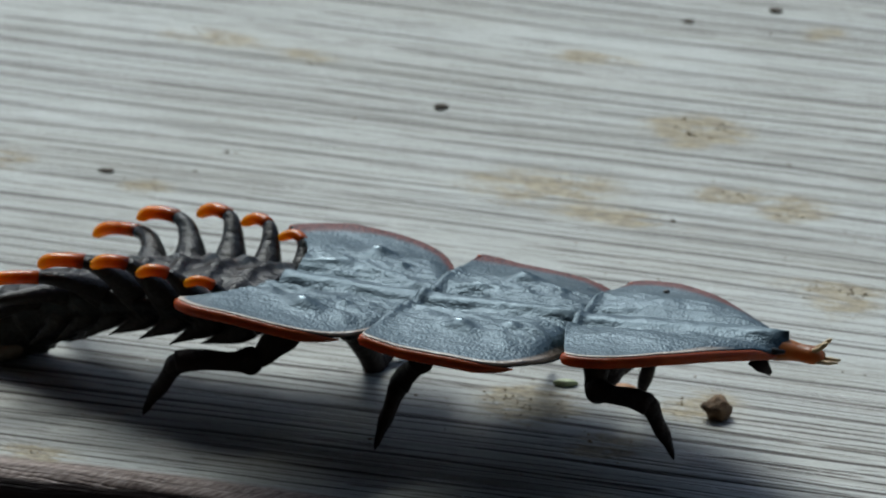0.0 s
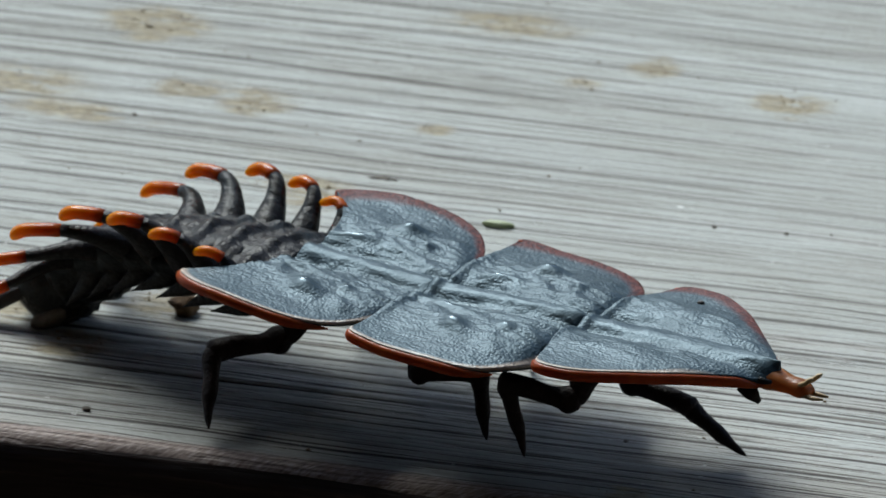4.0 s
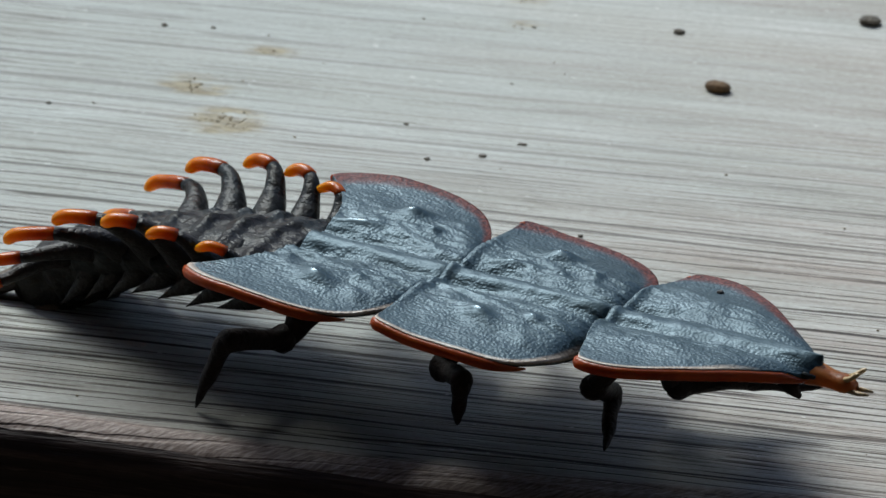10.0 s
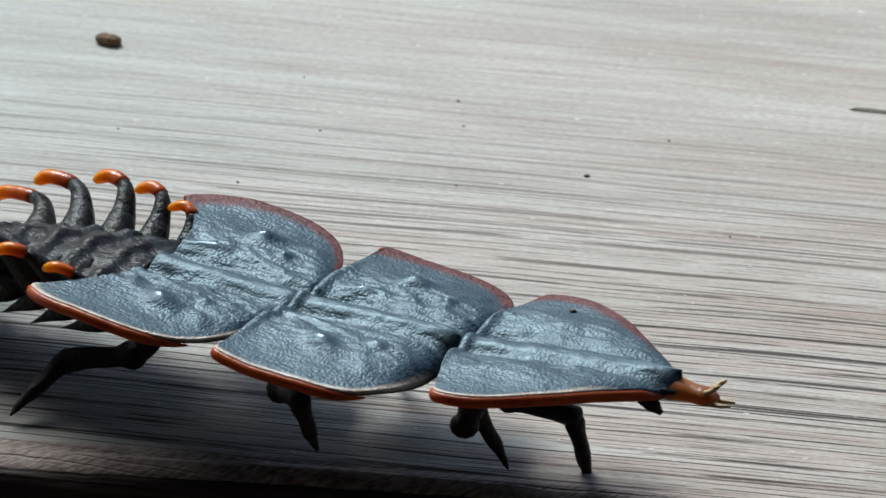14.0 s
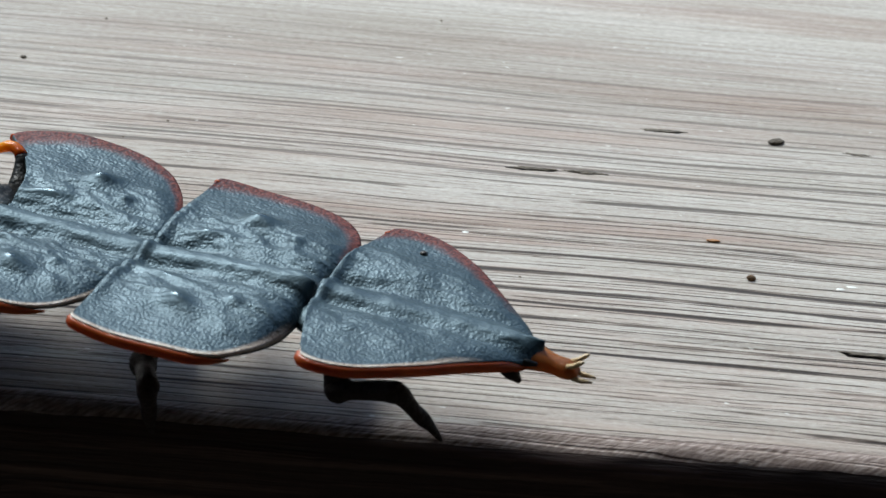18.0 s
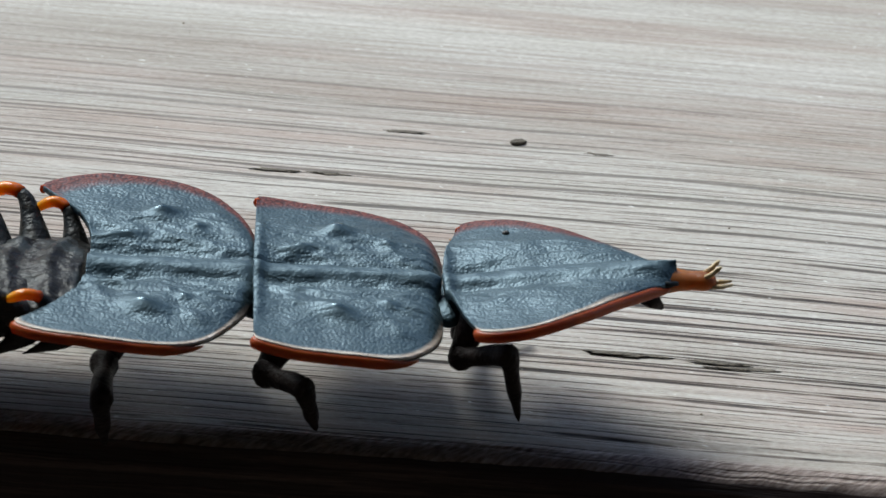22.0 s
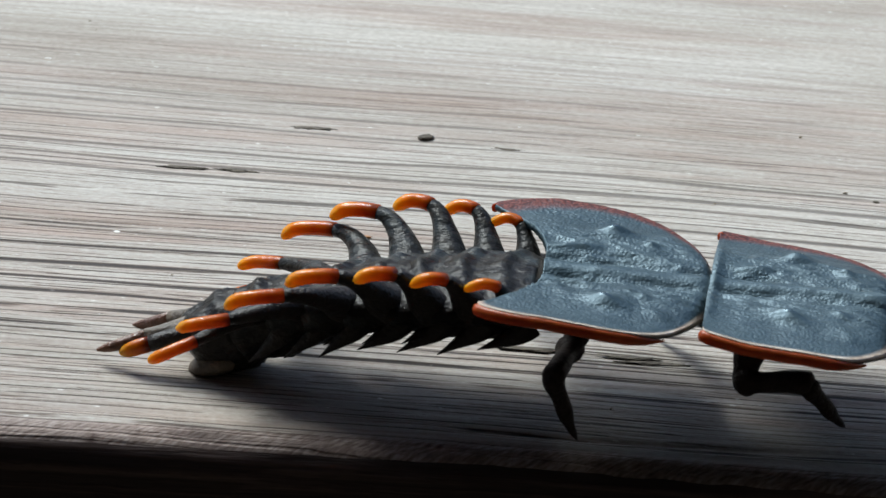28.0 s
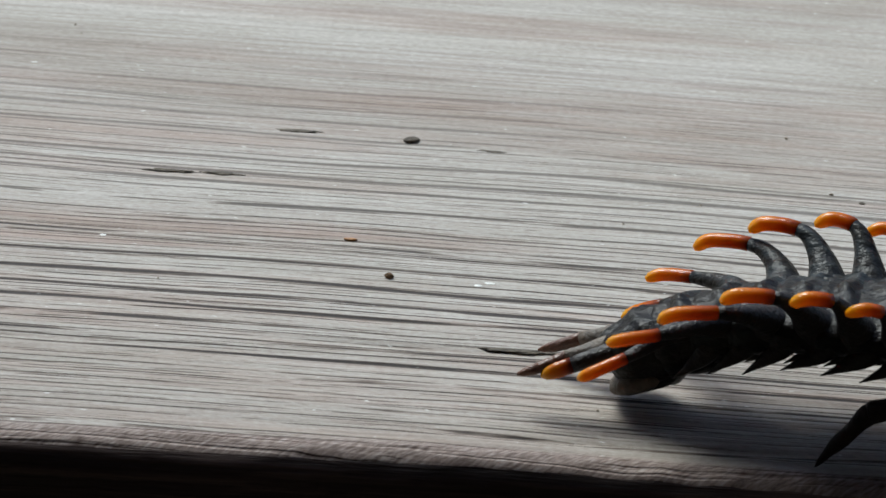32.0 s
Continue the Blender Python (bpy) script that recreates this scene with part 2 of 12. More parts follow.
def plate_material():
    m = material("slate cuticle", (0.1, 0.11, 0.12), 0.42, 0, 0.3)
    m.node_tree.nodes["Principled BSDF"].inputs["Specular Tint"].default_value = (0.52, 0.80, 1.0, 1)
    v = node(m, "ShaderNodeTexVoronoi", Scale=1.0)
    v.feature = "SMOOTH_F1"
    link(m, coords(m, (7000, 7000, 7000)), v.inputs["Vector"])
    wrinkle = noise_tex(m, (700, 1300, 900), 1.0, 3.0, 0.5)
    crease = maths(m, "ABSOLUTE", maths(m, "SUBTRACT", noise_tex(m, (420, 1250, 700), 1.0, 3.0, 0.6), 0.5))
    blotch = noise_tex(m, (200, 260, 240), 1.0, 4.0, 0.6)
    col = ramp(m, blotch, [(0.3, (0.012, 0.026, 0.032)), (0.5, (0.024, 0.044, 0.052)), (0.7, (0.042, 0.066, 0.074))])
    pit = ramp(m, v.outputs["Distance"], [(0.15, (1.1, 1.1, 1.1)), (0.6, (0.68, 0.68, 0.68))])
    bare = m.node_tree.nodes.new("ShaderNodeAttribute")
    bare.attribute_name = "bare"
    skin = maths(m, "SUBTRACT", 1.0, bare.outputs["Fac"])
    col = mixed(m, maths(m, "MULTIPLY", skin, 0.8), col, pit, "MULTIPLY")
    # the flat border is reddish and grained, on the far half only
    eg = m.node_tree.nodes.new("ShaderNodeAttribute")
    eg.attribute_name = "border"
    pink = ramp(m, v.outputs["Distance"], [(0.1, (0.24, 0.062, 0.040)), (0.6, (0.060, 0.012, 0.009))])
    edge = ramp(m, maths(m, "ADD", eg.outputs["Fac"], maths(m, "MULTIPLY", maths(m, "SUBTRACT", wrinkle, 0.5), 0.5)), [(0.15, (0.0,)), (0.60, (0.9,))])
    # cream highlight painted along the near edge, where light catches it
    pale = m.node_tree.nodes.new("ShaderNodeAttribute")
    pale.attribute_name = "pale"
    cream = ramp(m, wrinkle, [(0.3, (0.42, 0.29, 0.20)), (0.7, (0.74, 0.62, 0.50))])
    set_in(m, "Base Color", mixed(m, ramp(m, pale.outputs["Fac"], [(0.2, (0.0,)), (0.7, (0.9,))]), mixed(m, edge, col, pink), cream))
    gloss = ramp(m, bare.outputs["Fac"], [(0.84, (0.0,)), (1.0, (1.0,))])
    rough = mixed(m, gloss, ramp(m, wrinkle, [(0.3, (0.54,)), (0.7, (0.44,))]), ramp(m, wrinkle, [(0.3, (0.22,)), (0.7, (0.16,))]))
    set_in(m, "Roughness", mixed(m, edge, rough, ramp(m, wrinkle, [(0.3, (0.7,)), (0.7, (0.55,))])))
    set_in(m, "Specular IOR Level", ramp(m, edge, [(0.0, (0.62,)), (1.0, (0.2,))]))
    n1 = bump(m, maths(m, "MULTIPLY", v.outputs["Distance"], skin), 0.42, 0.00010)
    n1.node.invert = True
    n2 = bump(m, maths(m, "MULTIPLY", ramp(m, crease, [(0.0, (0.0,)), (0.09, (1.0,))]), skin), 0.16, 0.00012, n1)
    set_in(m, "Normal", bump(m, wrinkle, 0.12, 0.00012, n2))
    return m


def tergite_material():
    """Wrinkled brown-black skin with bluish patches."""
    m = material("brown abdomen cuticle", (0.03, 0.03, 0.028), 0.40, 0, 0.15)
    fold = noise_tex(m, (650, 1100, 1100), 1.0, 4.0, 0.6)
    patch = noise_tex(m, (330, 420, 420), 1.0, 4.0, 0.65)
    dark = ramp(m, fold, [(0.38, (0.004, 0.003, 0.003)), (0.5, (0.010, 0.008, 0.006)), (0.64, (0.022, 0.019, 0.014))])
    blue = ramp(m, fold, [(0.38, (0.006, 0.008, 0.009)), (0.64, (0.036, 0.046, 0.050))])
    set_in(m, "Base Color", mixed(m, ramp(m, patch, [(0.47, (0.0,)), (0.62, (0.8,))]), dark, blue))
    n1 = bump(m, fold, 0.6, 0.0005)
    set_in(m, "Normal", bump(m, noise_tex(m, (3000, 3000, 3000), 1.0, 2.0, 0.6), 0.4, 0.0001, n1))
    return m


def tip_material():
    """Orange horn, redder towards its root, paler and yellower at the end."""
    m = glowing_horn("orange spine tip", (0.80, 0.20, 0.008), (1.0, 0.42, 0.015))
    at = m.node_tree.nodes.new("ShaderNodeAttribute")
    at.attribute_name = "reach"
    mot = maths(m, "MULTIPLY", maths(m, "SUBTRACT", noise_tex(m, (900, 900, 900), 1.0, 3.0, 0.6), 0.5), 0.5)
    col = ramp(m, maths(m, "ADD", at.outputs["Fac"], mot), [(0.0, (0.14, 0.020, 0.003)), (0.2, (0.58, 0.11, 0.004)), (0.6, (0.86, 0.29, 0.006)), (1.0, (0.97, 0.56, 0.02))])
    set_in(m, "Base Color", col)
    for n in m.node_tree.nodes:
        if n.bl_idname == "ShaderNodeBsdfTranslucent":
            link(m, col, n.inputs["Color"])
    m.node_tree.nodes["Principled BSDF"].inputs["Roughness"].default_value = 0.24
    return m


def mottled_material(name, dark, light, size, rough, depth=0.0003, spec=0.5):
    m = material(name, light, rough, 0, spec)
    n = noise_tex(m, (size, size, size), 1.0, 5.0, 0.6)
    set_in(m, "Base Color", ramp(m, n, [(0.32, dark), (0.68, light)]))
    f = noise_tex(m, (size * 4, size * 4, size * 4), 1.0, 3.0, 0.6)
    set_in(m, "Normal", bump(m, f, 0.5, depth))
    return m


def glowing_horn(name, dark, light):
    """Thin orange horn that lets some light through."""
    m = mottled_material(name, dark, light, 500, 0.35, 0.00012)
    b = m.node_tree.nodes["Principled BSDF"]
    t = node(m, "ShaderNodeBsdfTranslucent", Color=(*light, 1))
    s = node(m, "ShaderNodeMixShader", Fac=0.45)
    link(m, b.outputs[0], s.inputs[1])
    link(m, t.outputs[0], s.inputs[2])
    link(m, s.outputs[0], m.node_tree.nodes["Material Output"].inputs["Surface"])
    return m


WOOD = wood_material()
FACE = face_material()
PLATE = plate_material()
RIM = glowing_horn("orange rim", (0.30, 0.036, 0.007), (0.70, 0.145, 0.024))
TIP = tip_material()
HORN = mottled_material("dark horn", (0.008, 0.006, 0.005), (0.028, 0.021, 0.017), 900, 0.42, 0.0003, 0.3)
TERGITE = tergite_material()
LEG = mottled_material("black leg cuticle", (0.009, 0.006, 0.006), (0.030, 0.020, 0.018), 900, 0.55, 0.0003, 0.15)
ANTENNA = mottled_material("pale amber", (0.40, 0.26, 0.11), (0.75, 0.58, 0.34), 700, 0.4)
HEAD = glowing_horn("amber head", (0.16, 0.05, 0.015), (0.55, 0.20, 0.05))
PRONG = mottled_material("brown prong", (0.05, 0.016, 0.008), (0.16, 0.06, 0.025), 700, 0.4)
PALE = mottled_material("pale membrane", (0.045, 0.034, 0.024), (0.16, 0.12, 0.085), 700, 0.6)


# ---- mesh helpers ----
def part(name, bm, mat, parent=None, label=""):
    me = bpy.data.meshes.new(name)
    bm.normal_update()
    bm.to_mesh(me)
    bm.free()
    for p in me.polygons:
        p.use_smooth = True
    me.materials.append(mat)
    ob = new(name, me)
    if parent:
        ob.parent = parent
    if label:
        tagged(ob, label)
    return ob


def tube(bm, pts, radii, sides=10, flat=1.0):
    """A tapered, closed tube along pts (mm); "reach" runs from 0 at its root to 1 at its end."""
    reach = bm.verts.layers.float.get("reach") or bm.verts.layers.float.new("reach")
    pts = [Vector(p) for p in pts]
    rings = []
    up = Vector((0, 0, 1))
    for i, (p, r) in enumerate(zip(pts, radii)):
        d = (pts[min(i + 1, len(pts) - 1)] - pts[max(i - 1, 0)]).normalized()
        a = d.cross(up)
        a = Vector((1, 0, 0)) if a.length < 1e-4 else a.normalized()
        b = a.cross(d).normalized()
        rings.append([bm.verts.new((p + a * (r * math.cos(k * 2 * math.pi / sides)) + b * (r * flat * math.sin(k * 2 * math.pi / sides))) * MM) for k in range(sides)])
    for i, ring in enumerate(rings):
        for v in ring:
            v[reach] = i / (len(rings) - 1)
    for r0, r1 in zip(rings, rings[1:]):
        for k in range(sides):
            bm.faces.new((r0[k], r0[(k + 1) % sides], r1[(k + 1) % sides], r1[k]))
    for ring, at in ((rings[0], 0), (rings[-1], -1)):
        c = bm.verts.new(sum((v.co for v in ring), Vector()) / sides)
        c[reach] = 0.0 if at == 0 else 1.0
        for k in range(sides):
            bm.faces.new((ring[(k + 1) % sides], ring[k], c) if at == 0 else (ring[k], ring[(k + 1) % sides], c))


def smooth_line(pts, n):
    """Catmull-Rom through pts, n steps a span."""
    P = [Vector(p) for p in pts]
    P = [P[0] * 2 - P[1]] + P + [P[-1] * 2 - P[-2]]
    out = []
    for i in range(1, len(P) - 2):
        a, b, c, d = P[i - 1:i + 3]
        for k in range(n):
            t = k / n
            out.append(0.5 * ((2 * b) + (c - a) * t + (2 * a - 5 * b + 4 * c - d) * t * t + (3 * b - a - 3 * c + d) * t ** 3))
    return out + [P[-2]]


def bump_at(x, y, cx, cy, lx, ly, turn):
    c, s = math.cos(turn), math.sin(turn)
    u, v = ((x - cx) * c + (y - cy) * s) / lx, (-(x - cx) * s + (y - cy) * c) / ly
    return math.exp(-u * u - v * v)


# ---- the plank and its surroundings ----
def grain_height(x, y):
    """Grooves along the grain, in metres."""
    y += 0.0006 * noise.noise(Vector((x * 22, y * 30, 4.4)))
    g = noise.noise(Vector((x * 55, y * 1500, 1.7)))
    h = noise.noise(Vector((x * 120, y * 2600, 5.2)))
    c = noise.noise(Vector((x * 26, y * 900, 9.4)))
    worn = max(0.12, min(1.0, (0.012 - y) / 0.03))
    return worn * (-0.00005 * max(0.0, g - 0.05) * 2.4 - 0.00004 * max(0.0, h) * 2 - 0.00012 * max(0.0, c - 0.40) * 3)


# old yellow dust and lichen stains: x, y, half length, half depth (mm)
STAINS = [
    (-84.8, 21.9, 2.15, 1.63),
    (-90.0, 12.2, 3.73, 1.96),
    (-84.9, 9.3, 3.16, 0.98),
    (-108.6, 26.3, 1.44, 0.82),
    (-110.2, 5.8, 1.29, 0.82),
    (-114.4, 27.3, 2.30, 0.98),
    (-93.8, 30.7, 2.30, 0.72),
    (-82.5, 37.9, 1.00, 0.98),
    (-118.6, 7.3, 1.00, 1.30),
    (-80.2, 14.1, 1.29, 1.30),
    (-76.3, 12.9, 1.29, 1.30),
    (-69.8, 2.4, 1.58, 1.96),
    (-72.6, -13.3, 1.58, 1.96),
    (-80.9, -15.9, 2.30, 1.96),
    (-102.9, -29.1, 1.72, 0.98),
    (-66.2, 27.7, 3.16, 1.47),
    (-57.2, 24.2, 0.86, 1.14),
    (-84.8, 22.6, 2.15, 1.63),
    (-80.0, 14.4, 1.44, 0.98),
    (-81.8, -15.2, 1.72, 1.63),
    (-48.8, 21.6, 1.58, 0.98),
    (-57.1, 23.7, 1.15, 0.82),
    (-60.4, 20.7, 0.86, 0.65),
    (-71.5, 3.4, 2.15, 0.82),
    (-66.2, 12.4, 0.86, 0.65),
    (-35.3, 4.3, 0.86, 1.30),
    (-37.7, 8.0, 0.86, 0.65),
    (-75.8, -19.6, 1.72, 1.63),
    (-44.1, -28.9, 1.00, 0.65),
    (-35.3, 4.2, 1.87, 1.30),
    (-37.8, 8.5, 1.58, 0.98),
    (-48.7, 20.8, 1.44, 1.30),
    (-23.2, 23.3, 1.00, 0.82),
    (-28.8, 26.9, 1.58, 0.82),
    (-22.7, 19.7, 0.72, 0.49),
    (-35.0, 13.3, 1.15, 0.65),
    (-76.1, 13.6, 1.44, 1.30),
]


def stain_at(x, y):
    total = 0.0
    for sx, sy, lx, ly in STAINS:
        u, v = (x * 1000 - sx) / lx, (y * 1000 - sy) / ly
        d = u * u + v * v
        if d < 3:
            total += 1.4 * math.exp(-1.0 * d)
    if total > 0.01:
        total *= 0.75 + 0.9 * noise.noise(Vector((x * 420, y * 800, 2.0))) + 0.5 * noise.noise(Vector((x * 1500, y * 2400, 7.0)))
    return min(1.0, max(0.0, total))


def edge_slip(x):
    """How far the worn front edge strays from its straight line (m)."""
    return -0.0021 * math.exp(-((x + 0.009) / 0.022) ** 2) + 0.0003 * noise.noise(Vector((x * 40, 0, 0))) + 0.0009 * math.exp(-((x + 0.093) / 0.009) ** 2) + 0.0015 * math.exp(-((x + 0.066) / 0.014) ** 2) + 0.0008 * math.exp(-((x - 0.062) / 0.018) ** 2)


def build_plank():
    x0, x1, nx = -0.19, 0.17, 420
    rows = [(EDGE + 0.0009, -0.040), (EDGE + 0.0004, -0.022), (EDGE, -0.010), (EDGE, -0.006), (EDGE, -0.0038), (EDGE + 0.0001, -0.0022), (EDGE + 0.0002, -0.0014), (EDGE + 0.0004, -0.0009), (EDGE + 0.0007, -0.0005), (EDGE + 0.0010, -0.00025), (EDGE + 0.0014, -0.0001)]
    y = EDGE + 0.0016
    while y < 0.075:
        rows.append((y, 0.0))
        y += 0.00016 if y < 0.015 else 0.0003
    rows += [(0.085, 0), (0.10, 0), (0.11, 0), (0.112, -0.002), (0.112, -0.04)]
    verts, faces, stain, fray = [], [], [], []
    for j, (y, z) in enumerate(rows):
        for i in range(nx + 1):
            x = x0 + (x1 - x0) * i / nx
            dy = dz = 0.0
            if z == 0.0:
                dz = (grain_height(x, y) if y < 0.08 else 0.0)
                if y < EDGE + 0.004:  # frayed fibres along the worn edge
                    dz += (1 - (y - EDGE) / 0.004) * (0.00004 * noise.noise(Vector((x * 500 - y * 500, y * 1500 + x * 500, 6.6))) - 0.00012)
            elif z > -0.039:
                wear = noise.noise(Vector((x * 55, 0.3, 3))) + 0.5 * noise.noise(Vector((x * 170, z * 500, 8)))
                dy = 0.00022 * wear + 0.00012 * noise.noise(Vector((x * 900, z * 2500, 5)))
                dz = -0.00018 * abs(noise.noise(Vector((x * 300, z * 2000, 1)))) + 0.6 * grain_height(x, y)
            slip = edge_slip(x)
            near = max(0.0, min(1.0, 1 - (y - EDGE) / 0.012))
            verts.append((x, y + dy + slip * near, z + dz))
            fray.append(max(0.0, min(1.0, (0.0024 + 0.0008 * noise.noise(Vector((x * 45, 1.5, 0))) - (y - EDGE)) / 0.0005)) if y < 0.05 else 0.0)
            stain.append(stain_at(x, y) if z > -0.001 else 0.0)
    w = nx + 1
    for j in range(len(rows) - 1):
        for i in range(nx):
            k = j * w + i
            faces.append((k, k + 1, k + w + 1, k + w))
    n = len(rows)
    faces.append([j * w for j in reversed(range(n))])
    faces.append([j * w + nx for j in range(n)])
    faces.append([i for i in reversed(range(w))] + [(n - 1) * w + i for i in range(w)])
    me = bpy.data.meshes.new("plank")
    me.from_pydata(verts, [], faces)
    me.polygons.foreach_set("use_smooth", [True] * (len(faces) - 3) + [False] * 3)
    layer = me.attributes.new("stain", "FLOAT", "POINT")
    layer.data.foreach_set("value", stain)
    layer = me.attributes.new("fray", "FLOAT", "POINT")
    layer.data.foreach_set("value", fray)
    me.materials.append(WOOD)
    # the front face takes the side wood with shade in its colour
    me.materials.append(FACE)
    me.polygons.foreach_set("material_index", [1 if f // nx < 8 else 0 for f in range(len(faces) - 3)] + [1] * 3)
    return tagged(new("plank", me), "weathered grey-brown wooden plank with open grain", "plank", kind="structure")


plank = build_plank()


def plain_box(name, lo, hi, mat, label, category):
    bm = bmesh.new()
    bmesh.ops.create_cube(bm, size=1)
    for v in bm.verts:
        v.co = Vector([lo[k] + (v.co[k] + 0.5) * (hi[k] - lo[k]) for k in range(3)])
    bmesh.ops.bevel(bm, geom=bm.edges[:], offset=0.004, segments=1, affect="EDGES")
    ob = part(name, bm, mat)
    for p in ob.data.polygons:
        p.use_smooth = False
    return tagged(ob, label, category, kind="structure")


SOIL = mottled_material("dark soil", (0.02, 0.017, 0.013), (0.06, 0.052, 0.04), 3, 0.9, 0.02)
BOARDS = mottled_material("dark boards", (0.04, 0.032, 0.025), (0.11, 0.09, 0.07), 5, 0.8, 0.004)
bm = bmesh.new()
bmesh.ops.create_grid(bm, x_segments=40, y_segments=40, size=400)
ground = tagged(part("ground", bm, SOIL), "dark bare soil below the plank", "ground", kind="structure")
ground.location = (0, 0, -0.95)
# unseen walls and roof, added to keep light off the camera's side
plain_box("unseen_wall_south", (-2.6, -2.1, -0.95), (2.6, -2.0, 2.2), BOARDS, "unseen dark wall added to hold back light", "wall")
plain_box("unseen_wall_west", (-2.7, -2.1, -0.95), (-2.6, 0.1, 2.2), BOARDS, "unseen dark wall added to hold back light", "wall")
plain_box("unseen_wall_east", (2.6, -2.1, -0.95), (2.7, 0.1, 2.2), BOARDS, "unseen dark wall added to hold back light", "wall")
plain_box("ceiling", (-2.7, -2.1, 2.2), (2.7, 0.1, 2.3), BOARDS, "unseen dark roof added to hold back light", "ceiling")
# unseen screen, added to block low light from behind the plank
plain_box("unseen_wall_north", (-9.0, 5.0, -0.95), (9.0, 5.2, 1.3), BOARDS, "unseen dark screen added to cut low light", "fence")
for px in (-0.19, 0.15):
    plain_box("post", (px, 0.0, -0.95), (px + 0.07, 0.09, -0.0405), BOARDS, "dark wooden post under the plank", "post")

# ---- the beetle ----
beetle = tagged(new("trilobite_beetle"), "slate-grey trilobite beetle with orange-edged plates and spines", "beetle")


def shield(name, outer, inner, shape, parent, label, tongue=0.0, hook=1.1):
    """A domed plate: rows across the body between the inner rear margin and the outer edge (mm)."""
    line = smooth_line([(x, y, 0) for x, y in outer], 14)
    bm = bmesh.new()
    border = bm.verts.layers.float.new("border")
    bare = bm.verts.layers.float.new("bare")
    pale = bm.verts.layers.float.new("pale")
    height, polish = shape
    n = 60
    # each outer point is joined to a spine point on the midline, in steps
    xs_mid = [inner[-1][0] + (outer[-1][0] - inner[-1][0]) * i / (len(line) - 1) for i in range(len(line))]
    halves = []
    for side in (1, -1):
        top, bot = [], []
        for i, p in enumerate(line):
            a = i / (len(line) - 1)
            q = Vector((xs_mid[i], 0, 0))
            row_t, row_b = [], []
            for k in range(n + 1):
                s = k / n
                rear = max(0.0, 1 - 4 * a)
                x = q.x + (p.x - q.x) * s ** (1 + hook * rear) - tongue * rear * math.exp(-(p.y * s / 2.6) ** 2)
                y = p.y * s
                z = height(x, y * side, s)
                row_t.append(bm.verts.new(Vector((x, y * side, z)) * MM))
                row_t[-1][bare] = polish(x, y)
                off = (1 - s) * p.y
                sideways = min(1.0, max(0.0, (p.y - 2.0) / 2.5)) if i > 0 else 0.0
                # far half: red border; near half: painted highlight
                row_t[-1][border if side > 0 else pale] = max(0.0, 1 - off / (0.8 + 0.8 * max(0.0, 1 - 1.3 * a) if side > 0 else 0.42)) * sideways
                row_b.append(bm.verts.new(Vector((x, y * side * 0.985, z - 0.25 - 0.25 * (1 - s))) * MM))
            top.append(row_t)
            bot.append(row_b)
        for rows, flip in ((top, side < 0), (bot, side > 0)):
            for ra, rb in zip(rows, rows[1:]):
                for k in range(n):
                    f = (ra[k], rb[k], rb[k + 1], ra[k + 1])
                    bm.faces.new(f if flip else tuple(reversed(f)))
        for i in range(len(line) - 1):
            f = (top[i][n], top[i + 1][n], bot[i + 1][n], bot[i][n])
            bm.faces.new(f if side < 0 else tuple(reversed(f)))
        for i in (0, len(line) - 1):
            for k in range(n):
                f = (top[i][k], top[i][k + 1], bot[i][k + 1], bot[i][k])
                bm.faces.new(f)
        halves.append([t[n].co / MM for t in top])
    bmesh.ops.remove_doubles(bm, verts=bm.verts[:], dist=1e-6)
    bmesh.ops.recalc_face_normals(bm, faces=bm.faces[:])
    ob = part(name, bm, PLATE, parent, label)
    return ob, halves


def rim_part(edge, parent, start, stop, fat):
    """The orange border rolled along a plate's side."""
    pts = [Vector(p) + Vector((0, -0.02 * (1 if p[1] > 0 else -1), -0.2 if p[1] > 0 else -0.33)) for p in edge[start:stop]]
    pts = pts[::3] + [pts[-1]]
    radii = [fat * (0.15 + 0.85 * min(1, 0.6 + i / 4, (len(pts) - 1 - i) / 7)) for i in range(len(pts))]
    if pts[0].y > 0:
        radii[0], radii[1] = 0.17, 0.19  # the upturned hind corner
    bm = bmesh.new()
    tube(bm, pts, radii, 8, 1.25)
    return part("rim", bm, RIM, parent, "orange-red rim")


def along(table, x):
    """Straight-line reading of a short table of (x, value)."""
    if x <= table[0][0]:
        return table[0][1]
    for (x0, v0), (x1, v1) in zip(table, table[1:]):
        if x <= x1:
            return v0 + (v1 - v0) * (x - x0) / (x1 - x0)
    return table[-1][1]


